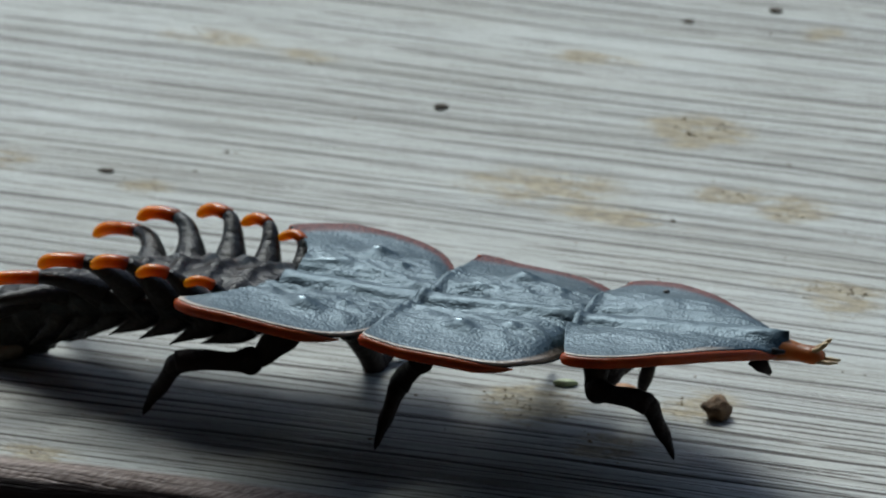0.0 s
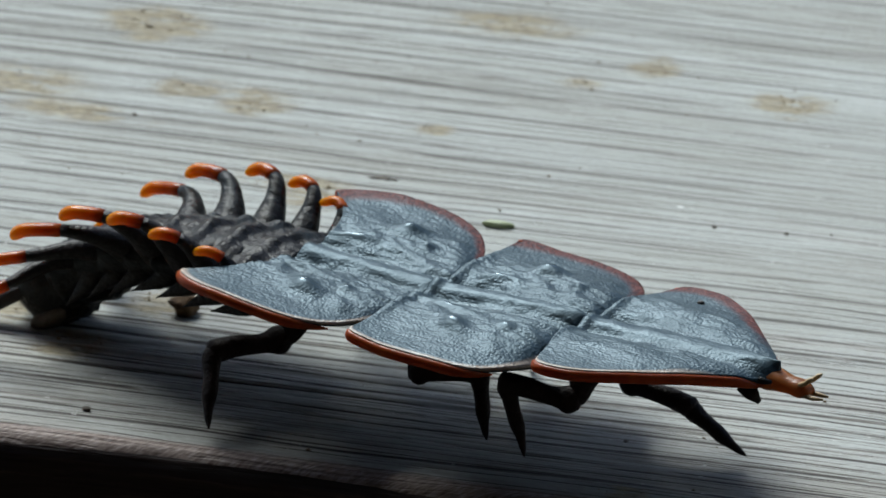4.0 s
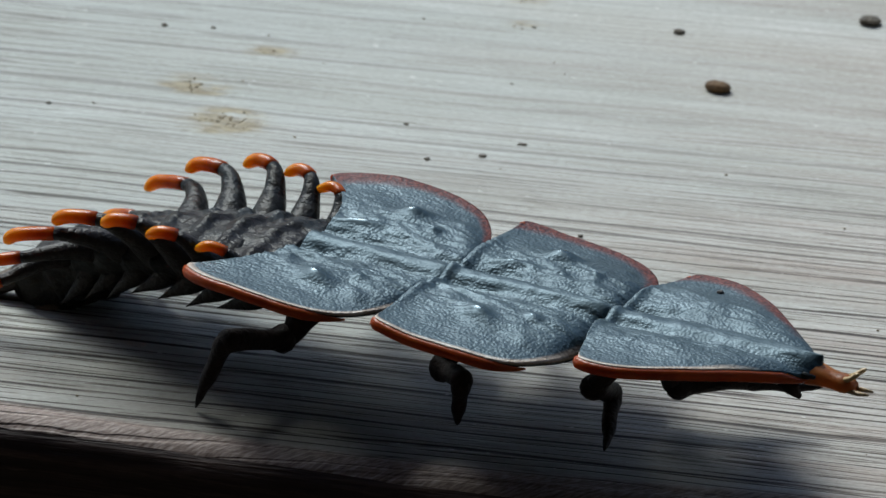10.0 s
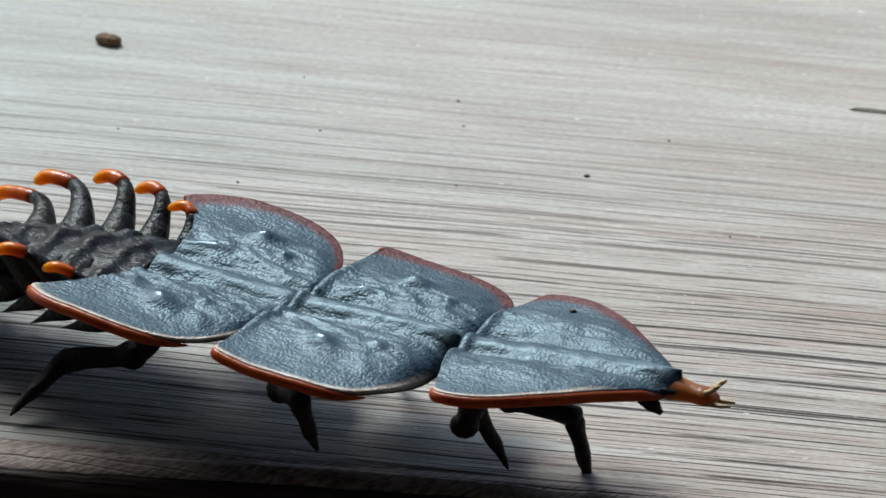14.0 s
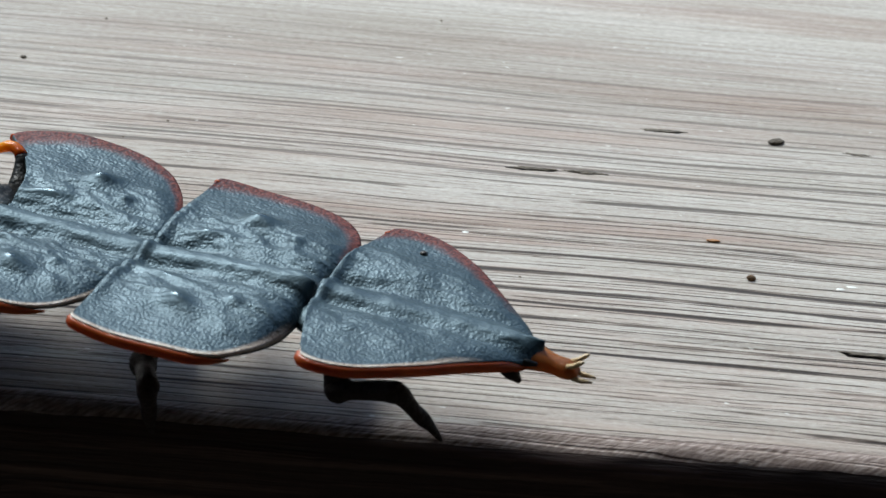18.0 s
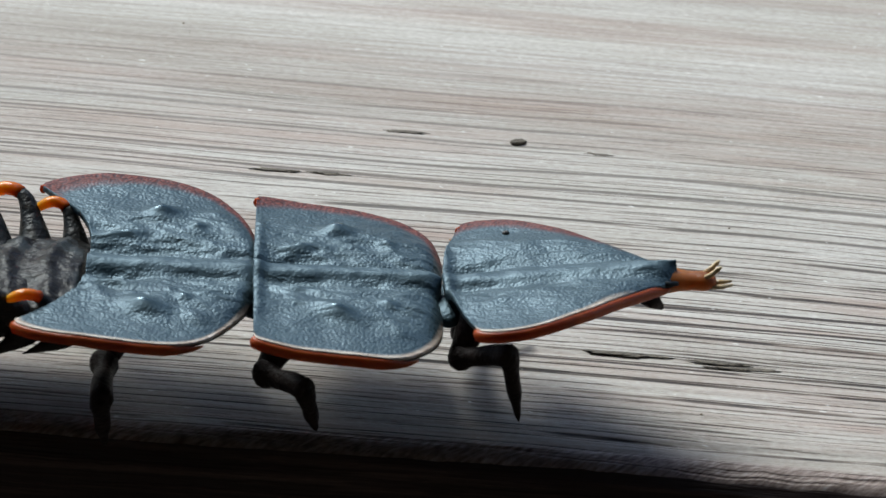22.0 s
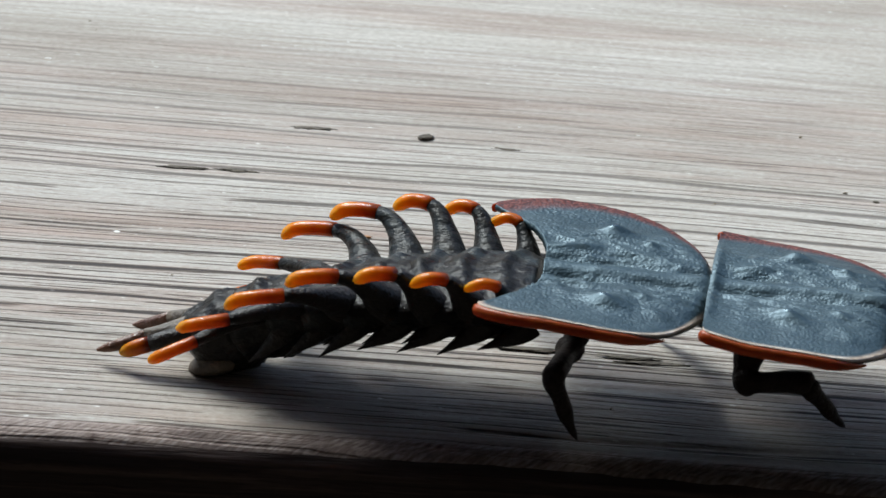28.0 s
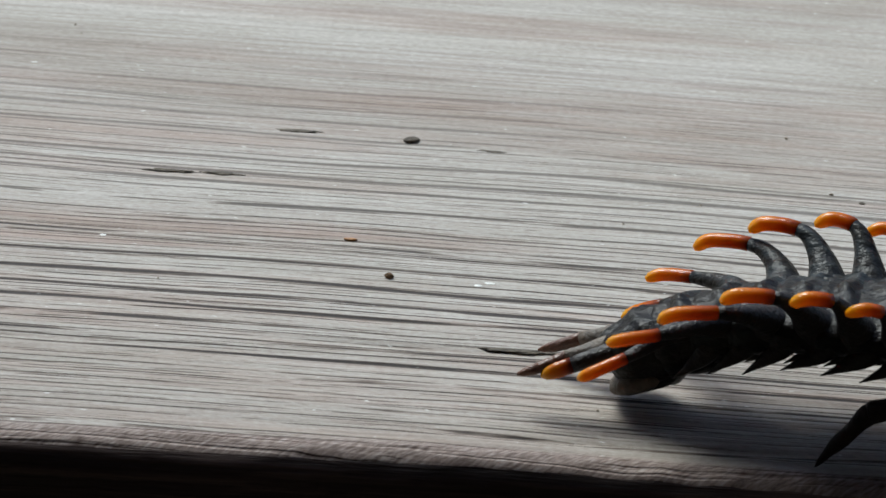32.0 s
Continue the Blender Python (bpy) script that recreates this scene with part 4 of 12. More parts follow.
# loose grains of yellow dust over the stains
DUST = mottled_material("yellow dust", (0.15, 0.105, 0.05), (0.38, 0.29, 0.16), 2000, 0.9, 0.0001)
verts, faces = [], []
for sx, sy, lx, ly in STAINS:
    for _ in range(int(lx * ly * 9)):
        u, v = litter_rng.gauss(0, 0.55), litter_rng.gauss(0, 0.55)
        x, y = sx + u * lx, sy + v * ly
        if y * MM < EDGE + 0.003 or noise.noise(Vector((x * 0.45, y * 0.8, 6.0))) < -0.05:
            continue
        r = litter_rng.uniform(0.03, 0.085) * (2.0 if litter_rng.random() < 0.03 else 1)
        k = len(verts)
        a = litter_rng.uniform(0, 6.28)
        for j in range(4):
            verts.append(((x + r * 1.3 * math.cos(a + j * 1.57)) * MM, (y + r * math.sin(a + j * 1.57)) * MM, 0.00001))
        verts.append((x * MM, y * MM, r * 0.9 * MM))
        faces += [(k + j, k + (j + 1) % 4, k + 4) for j in range(4)]
def grit(verts, faces, x, y, r, squash):
    """One rough grain with eight corners resting on the plank (mm)."""
    k = len(verts)
    a = litter_rng.uniform(0, 6.28)
    for level, wide in ((0.0, 0.8), (0.55, 1.0)):
        for j in range(4):
            q = litter_rng.uniform(0.75, 1.25) * r * wide
            verts.append(((x + q * squash * math.cos(a + j * 1.57)) * MM, (y + q * math.sin(a + j * 1.57)) * MM, level * r * MM))
    verts.append((x * MM, y * MM, r * 1.05 * MM))
    for j in range(4):
        faces.append((k + j, k + (j + 1) % 4, k + 4 + (j + 1) % 4, k + 4 + j))
        faces.append((k + 4 + j, k + 4 + (j + 1) % 4, k + 8))


me = bpy.data.meshes.new("dust")
me.from_pydata(verts, [], faces)
me.materials.append(DUST)
tagged(new("dust", me), "yellow-brown dust grains scattered over the plank", "dust", kind="stuff")
# brown grit, thickest at the stained end
GRIT = mottled_material("brown grit", (0.10, 0.072, 0.045), (0.30, 0.23, 0.15), 1500, 0.85, 0.0002)
verts, faces = [], []
for _ in range(900):
    x, y = litter_rng.uniform(-130, 85), litter_rng.uniform(-29, 55)
    keep = 0.9 if x < -60 else (0.5 if x < -15 else 0.10)
    if litter_rng.random() < keep:
        if x < -15 and litter_rng.random() < 0.35:
            sx, sy, lx, ly = STAINS[litter_rng.randrange(len(STAINS))]
            x, y = sx + litter_rng.gauss(0, 0.8) * lx, sy + litter_rng.gauss(0, 0.8) * ly
        grit(verts, faces, x, max(y, -29), litter_rng.uniform(0.025, 0.075) * (2.0 if litter_rng.random() < 0.05 else 1), litter_rng.uniform(1.0, 1.8))
me = bpy.data.meshes.new("grit")
me.from_pydata(verts, [], faces)
me.materials.append(GRIT)
tagged(new("grit", me), "dark brown grit scattered over the plank", "grit", kind="stuff")


def motions():
    walk(beetle, [(0, pose(-0.084979, -0.018883, 0.006379, -5.91, 0.29, -3.83)), (0.5, pose(-0.082570, -0.019736, 0.006288, -2.33, 0.02, -3.04)), (1, pose(-0.078552, -0.019612, 0.006383, -3.76, -0.11, -5.97)), (1.5, pose(-0.074150, -0.021034, 0.006211, -2.42, 1.71, -11.88)), (2, pose(-0.069887, -0.020219, 0.006418, -3.84, 1.18, -13.59)), (2.5, pose(-0.066365, -0.020836, 0.006386, -5.29, 0.82, -15.78)), (3, pose(-0.062714, -0.021240, 0.006384, -4.54, 0.95, -16.22)), (3.5, pose(-0.059063, -0.021644, 0.006382, -3.78, 1.08, -16.66)), (4, pose(-0.055412, -0.022047, 0.006380, -3.03, 1.21, -17.10)), (4.5, pose(-0.051761, -0.022451, 0.006378, -2.27, 1.34, -17.53)), (5, pose(-0.047466, -0.022240, 0.006458, -1.81, 0.41, -20.48)), (5.5, pose(-0.043465, -0.022273, 0.006480, -4.48, -0.79, -19.19)), (6, pose(-0.040276, -0.022985, 0.006458, -3.82, -0.96, -20.76)), (6.5, pose(-0.036652, -0.023786, 0.006377, -3.01, 0.14, -22.14)), (7, pose(-0.033980, -0.023457, 0.006446, -5.16, 0.56, -21.17)), (7.5, pose(-0.031230, -0.023625, 0.006430, -5.60, 0.15, -19.19)), (8, pose(-0.028085, -0.023575, 0.006495, -4.87, -0.15, -20.38)), (8.5, pose(-0.024182, -0.024766, 0.006355, -0.68, -1.34, -19.69)), (9, pose(-0.022496, -0.025296, 0.006323, -1.09, -2.41, -19.93)), (9.5, pose(-0.019830, -0.024946, 0.006402, -2.06, -1.11, -19.46)), (10, pose(-0.017245, -0.024641, 0.006454, -3.20, -0.58, -18.17)), (10.5, pose(-0.015330, -0.025239, 0.006392, -3.10, -1.49, -20.07)), (11, pose(-0.013578, -0.025361, 0.006400, -2.20, -2.52, -21.58)), (11.5, pose(-0.010212, -0.024961, 0.006483, -2.95, -2.40, -19.58)), (12, pose(-0.006924, -0.025078, 0.006500, -4.06, -1.46, -17.40)), (12.5, pose(-0.004103, -0.026049, 0.006417, -3.16, -0.23, -17.80)), (13, pose(-0.001398, -0.026992, 0.006350, -4.14, 0.12, -20.89)), (13.5, pose(0.001842, -0.027042, 0.006400, -3.87, -0.07, -21.68)), (14, pose(0.005441, -0.027332, 0.006384, -3.32, -0.35, -22.38)), (14.5, pose(0.009041, -0.027622, 0.006368, -2.78, -0.63, -23.07)), (15, pose(0.012640, -0.027912, 0.006352, -2.24, -0.91, -23.76)), (15.5, pose(0.016239, -0.028202, 0.006336, -1.69, -1.19, -24.46)), (16, pose(0.019001, -0.027847, 0.006387, -2.06, -1.51, -21.69)), (16.5, pose(0.021735, -0.027338, 0.006453, -3.29, -2.84, -21.03)), (17, pose(0.023825, -0.027856, 0.006392, -1.16, -1.11, -21.14)), (17.5, pose(0.024752, -0.028340, 0.006350, -0.62, -0.46, -21.00)), (18, pose(0.025586, -0.028290, 0.006377, -0.34, -0.34, -19.20)), (18.5, pose(0.026270, -0.028556, 0.006337, -0.63, -1.21, -18.10)), (19, pose(0.027559, -0.028339, 0.006361, -2.07, -2.53, -16.04)), (19.5, pose(0.029647, -0.028207, 0.006359, -4.08, -3.86, -11.30)), (20, pose(0.032298, -0.027558, 0.006423, -4.61, -5.30, -8.39)), (20.5, pose(0.036815, -0.027194, 0.006444, -0.89, -5.01, -5.41)), (21, pose(0.039963, -0.027214, 0.006422, -0.57, -1.51, -1.48)), (21.5, pose(0.041868, -0.027373, 0.006388, -0.20, -1.35, 0.46)), (22, pose(0.042757, -0.027056, 0.006420, -0.44, -1.27, 1.00)), (22.5, pose(0.044452, -0.026878, 0.006427, -1.73, 0.94, 1.66)), (23, pose(0.046426, -0.026934, 0.006405, -3.75, 0.54, -0.57)), (23.5, pose(0.047762, -0.027020, 0.006372, -3.27, 1.50, -2.33)), (24, pose(0.050122, -0.026578, 0.006404, -4.20, 2.90, -1.91)), (24.5, pose(0.052333, -0.026029, 0.006445, -4.44, 4.47, -0.26)), (25, pose(0.054448, -0.026069, 0.006419, -4.63, 4.56, -1.31)), (25.5, pose(0.056563, -0.026109, 0.006393, -4.83, 4.64, -2.36)), (26, pose(0.058679, -0.026149, 0.006367, -5.02, 4.73, -3.42)), (26.5, pose(0.060794, -0.026189, 0.006341, -5.21, 4.82, -4.47)), (27, pose(0.063427, -0.025556, 0.006400, -5.48, 4.62, -1.84)), (27.5, pose(0.066142, -0.025124, 0.006424, -5.52, 3.71, 1.77)), (28, pose(0.068532, -0.024732, 0.006453, -8.09, 2.25, -0.30)), (28.5, pose(0.070692, -0.024865, 0.006419, -6.48, 2.46, -0.72)), (29, pose(0.073116, -0.025000, 0.006390, -6.64, 4.01, -2.27)), (29.5, pose(0.075362, -0.024874, 0.006399, -7.87, 4.90, -3.21)), (30, pose(0.077453, -0.024766, 0.006404, -7.16, 5.11, -0.39)), (30.5, pose(0.079202, -0.024709, 0.006402, -5.82, 4.03, 1.91)), (31, pose(0.082091, -0.024581, 0.006405, -7.20, 2.30, 1.27)), (31.5, pose(0.086701, -0.024450, 0.006413, -5.83, 1.87, 0.84)), (32, pose(0.089301, -0.024450, 0.006408, -4.35, 1.25, 0.83))])
    walk(meso, [(0, pose(-0.000313, 0.000000, 0.000000, -1.28, -1.66, 1.54)), (0.5, pose(-0.000319, 0.000000, 0.000000, -0.94, -0.97, 0.38)), (1, pose(-0.000299, 0.000000, 0.000000, -1.19, -2.51, 0.42)), (1.5, pose(-0.000212, 0.000000, 0.000000, -0.10, -2.98, -2.19)), (2, pose(-0.000255, 0.000000, 0.000000, -0.63, -1.71, -0.03)), (2.5, pose(-0.000291, 0.000000, 0.000000, -2.20, -3.35, 3.05)), (3, pose(-0.000206, 0.000000, 0.000000, -1.79, -3.42, 2.39)), (3.5, pose(-0.000120, 0.000000, 0.000000, -1.38, -3.49, 1.73)), (4, pose(-0.000035, 0.000000, 0.000000, -0.97, -3.56, 1.07)), (4.5, pose(0.000051, 0.000000, 0.000000, -0.56, -3.63, 0.41)), (5, pose(0.000108, 0.000000, 0.000000, -0.77, -0.36, 0.97)), (5.5, pose(0.000041, 0.000000, 0.000000, -0.81, 0.22, 1.04)), (6, pose(0.000186, 0.000000, 0.000000, -0.65, -4.78, -0.90)), (6.5, pose(0.000216, 0.000000, 0.000000, -0.47, -5.20, -1.32)), (7, pose(0.000124, 0.000000, 0.000000, -0.57, -1.25, 0.03)), (7.5, pose(0.000044, 0.000000, 0.000000, -0.75, -0.96, 1.39)), (8, pose(0.000089, 0.000000, 0.000000, -0.80, -1.77, 1.43)), (8.5, pose(0.000060, 0.000000, 0.000000, -1.06, 1.65, 1.31)), (9, pose(0.000052, 0.000000, 0.000000, -1.20, 2.49, 0.34)), (9.5, pose(0.000049, 0.000000, 0.000000, -1.54, 0.88, 1.70)), (10, pose(0.000005, 0.000000, 0.000000, -2.32, 0.81, 2.75)), (10.5, pose(0.000054, 0.000000, 0.000000, -2.17, 0.25, 2.57)), (11, pose(0.000108, 0.000000, 0.000000, -1.50, 0.12, 1.17)), (11.5, pose(0.000137, 0.000000, 0.000000, -1.63, -0.66, 1.93)), (12, pose(0.000118, 0.000000, 0.000000, -2.03, -1.19, 2.89)), (12.5, pose(0.000094, 0.000000, 0.000000, -2.72, -2.29, 4.71)), (13, pose(0.000141, 0.000000, 0.000000, -1.95, -4.27, 4.12)), (13.5, pose(0.000149, 0.000000, 0.000000, -1.42, -2.42, 2.25)), (14, pose(0.000120, 0.000000, 0.000000, -1.11, -2.16, 1.21)), (14.5, pose(0.000090, 0.000000, 0.000000, -0.81, -1.91, 0.16)), (15, pose(0.000061, 0.000000, 0.000000, -0.50, -1.65, -0.89)), (15.5, pose(0.000032, 0.000000, 0.000000, -0.20, -1.39, -1.94)), (16, pose(0.000005, 0.000000, 0.000000, 0.56, 0.53, -2.70)), (16.5, pose(-0.000011, 0.000000, 0.000000, -0.11, -0.28, -2.16)), (17, pose(-0.000024, 0.000000, 0.000000, -0.07, -1.84, -1.33)), (17.5, pose(-0.000052, 0.000000, 0.000000, -0.62, -2.70, -0.51)), (18, pose(-0.000069, 0.000000, 0.000000, -0.57, -2.76, 0.67)), (18.5, pose(-0.000079, 0.000000, 0.000000, -0.01, -2.07, 0.98)), (19, pose(-0.000123, 0.000000, 0.000000, 0.06, -1.09, 2.14)), (19.5, pose(-0.000124, 0.000000, 0.000000, 0.38, 1.42, 3.06)), (20, pose(-0.000110, 0.000000, 0.000000, -0.50, 2.51, 4.09)), (20.5, pose(0.000065, 0.000000, 0.000000, -2.51, 2.83, 4.94)), (21, pose(0.000119, 0.000000, 0.000000, -3.28, 3.26, 5.54)), (21.5, pose(0.000072, 0.000000, 0.000000, -3.29, 3.45, 4.02)), (22, pose(0.000066, 0.000000, 0.000000, -3.23, 2.26, 3.90)), (22.5, pose(0.000019, 0.000000, 0.000000, -3.02, 0.51, 3.60)), (23, pose(0.000013, 0.000000, 0.000000, -3.29, -0.86, 2.64)), (23.5, pose(-0.000031, 0.000000, 0.000000, -2.77, -1.74, 0.72)), (24, pose(-0.000098, 0.000000, 0.000000, -2.36, -4.52, -2.16)), (24.5, pose(-0.000156, 0.000000, 0.000000, -2.63, -3.59, -2.95)), (25, pose(-0.000116, 0.000000, 0.000000, -2.32, -3.10, -2.92)), (25.5, pose(-0.000077, 0.000000, 0.000000, -2.01, -2.61, -2.90)), (26, pose(-0.000038, 0.000000, 0.000000, -1.70, -2.12, -2.87)), (26.5, pose(0.000002, 0.000000, 0.000000, -1.39, -1.64, -2.84)), (27, pose(0.000009, 0.000000, 0.000000, -1.96, -1.33, -3.14)), (27.5, pose(0.000074, 0.000000, 0.000000, -2.35, -1.02, -2.70)), (28, pose(0.000086, 0.000000, 0.000000, -2.86, -0.81, -1.04)), (28.5, pose(0.000071, 0.000000, 0.000000, -1.95, -0.90, -1.65)), (29, pose(0.000086, 0.000000, 0.000000, -1.73, -0.95, -3.19)), (29.5, pose(0.000078, 0.000000, 0.000000, -1.57, -0.90, -3.05)), (30, pose(-0.000004, 0.000000, 0.000000, -1.00, -1.07, -4.28)), (30.5, pose(-0.000002, 0.000000, 0.000000, -0.46, -1.03, -2.33)), (31, pose(-0.000001, 0.000000, 0.000000, -0.21, -1.02, -1.30)), (31.5, pose(-0.000001, 0.000000, 0.000000, -0.11, -1.01, -0.78)), (32, pose(-0.000000, 0.000000, 0.000000, -0.06, -1.00, -0.56))])
    walk(pro, [(0, pose(0.007649, 0.000215, 0.000230, -1.60, -2.03, 8.00)), (0.5, pose(0.007632, 0.000053, 0.000134, -1.94, -4.19, 1.64)), (1, pose(0.007719, 0.000059, 0.000352, -2.35, -5.00, -0.59)), (1.5, pose(0.007953, -0.000313, 0.000425, 0.04, -8.03, -2.52)), (2, pose(0.007843, -0.000004, 0.000242, -3.75, -3.49, -0.16)), (2.5, pose(0.007964, 0.000439, 0.000484, -5.07, -3.77, 0.07)), (3, pose(0.008096, 0.000346, 0.000497, -4.18, -3.39, 0.49)), (3.5, pose(0.008227, 0.000252, 0.000509, -3.28, -3.02, 0.93)), (4, pose(0.008356, 0.000156, 0.000522, -2.39, -2.67, 1.36)), (4.5, pose(0.008485, 0.000060, 0.000535, -1.51, -2.33, 1.81)), (5, pose(0.008509, 0.000143, 0.000053, -0.56, 0.36, 4.43)), (5.5, pose(0.008483, 0.000154, -0.000032, -1.23, -1.35, 2.39)), (6, pose(0.008844, -0.000136, 0.000725, -1.34, -3.77, 0.12)), (6.5, pose(0.008954, -0.000202, 0.000795, -1.09, -6.02, 2.20)), (7, pose(0.008706, 0.000005, 0.000188, -0.87, -4.61, 5.14)), (7.5, pose(0.008545, 0.000207, 0.000143, -1.50, -5.84, 7.90)), (8, pose(0.008657, 0.000214, 0.000265, -1.08, -0.75, 7.34)), (8.5, pose(0.008453, 0.000193, -0.000241, 0.52, 9.55, 4.25)), (9, pose(0.008473, 0.000050, -0.000366, 0.01, 12.00, 3.09)), (9.5, pose(0.008556, 0.000252, -0.000131, -1.45, 2.73, 5.02)), (10, pose(0.008417, 0.000404, -0.000120, -3.49, 0.60, 4.93)), (10.5, pose(0.008575, 0.000382, -0.000038, -3.37, 0.92, 5.29)), (11, pose(0.008656, 0.000174, -0.000018, -2.25, 2.34, 4.67)), (11.5, pose(0.008742, 0.000290, 0.000099, -2.47, -0.98, 8.33)), (12, pose(0.008681, 0.000432, 0.000179, -3.76, -2.90, 8.98)), (12.5, pose(0.008577, 0.000699, 0.000341, -4.82, -0.60, 9.62)), (13, pose(0.008672, 0.000615, 0.000638, -2.92, -5.47, 11.55)), (13.5, pose(0.008779, 0.000340, 0.000365, -1.88, -4.66, 10.29)), (14, pose(0.008838, 0.000184, 0.000330, -1.59, -3.74, 8.10)), (14.5, pose(0.008893, 0.000024, 0.000293, -1.30, -2.80, 5.92)), (15, pose(0.008946, -0.000138, 0.000256, -1.02, -1.85, 3.75)), (15.5, pose(0.008995, -0.000304, 0.000218, -0.75, -0.89, 1.59)), (16, pose(0.008862, -0.000417, -0.000083, -0.10, 1.78, -1.65)), (16.5, pose(0.008829, -0.000334, 0.000043, -0.75, 8.23, -2.50)), (17, pose(0.008768, -0.000205, 0.000283, -0.12, 7.16, -0.05)), (17.5, pose(0.008700, -0.000079, 0.000412, -0.93, 4.47, 5.07)), (18, pose(0.008634, 0.000102, 0.000420, -1.19, 4.35, 7.31)), (18.5, pose(0.008573, 0.000148, 0.000312, -0.63, 7.83, 7.79)), (19, pose(0.008494, 0.000322, 0.000165, -0.66, 6.75, 9.50)), (19.5, pose(0.008487, 0.000460, -0.000214, -0.77, 3.78, 9.63)), (20, pose(0.008455, 0.000612, -0.000377, -1.68, 2.80, 11.37)), (20.5, pose(0.008595, 0.000737, -0.000424, -2.80, 5.57, 12.96)), (21, pose(0.008617, 0.000825, -0.000486, -4.54, 2.03, 12.50)), (21.5, pose(0.008621, 0.000600, -0.000516, -5.48, -1.61, 11.18)), (22, pose(0.008548, 0.000578, -0.000336, -6.61, -4.52, 7.74)), (22.5, pose(0.008527, 0.000536, -0.000076, -6.95, -6.22, 3.46)), (23, pose(0.008572, 0.000395, 0.000129, -6.59, -8.35, 1.06)), (23.5, pose(0.008532, 0.000108, 0.000259, -4.64, -9.71, -0.81)), (24, pose(0.008410, -0.000321, 0.000673, -4.01, -10.25, -5.26)), (24.5, pose(0.008301, -0.000436, 0.000531, -3.93, -7.70, -6.10)), (25, pose(0.008356, -0.000433, 0.000459, -3.38, -6.39, -5.46)), (25.5, pose(0.008410, -0.000429, 0.000388, -2.83, -5.09, -4.83)), (26, pose(0.008463, -0.000426, 0.000316, -2.26, -3.79, -4.18)), (26.5, pose(0.008516, -0.000423, 0.000243, -1.68, -2.50, -3.53)), (27, pose(0.008528, -0.000467, 0.000198, -2.12, -1.78, -3.49)), (27.5, pose(0.008599, -0.000403, 0.000152, -2.44, -1.26, -2.88)), (28, pose(0.008622, -0.000156, 0.000121, -2.91, -0.93, -1.14)), (28.5, pose(0.008606, -0.000246, 0.000133, -1.98, -0.96, -1.70)), (29, pose(0.008611, -0.000476, 0.000142, -1.74, -0.98, -3.22)), (29.5, pose(0.008605, -0.000455, 0.000134, -1.57, -0.92, -3.07)), (30, pose(0.008511, -0.000637, 0.000160, -1.00, -1.08, -4.28)), (30.5, pose(0.008530, -0.000348, 0.000154, -0.46, -1.04, -2.34)), (31, pose(0.008535, -0.000194, 0.000151, -0.21, -1.02, -1.30)), (31.5, pose(0.008537, -0.000116, 0.000150, -0.11, -1.01, -0.78)), (32, pose(0.008538, -0.000083, 0.000150, -0.06, -1.01, -0.56))])
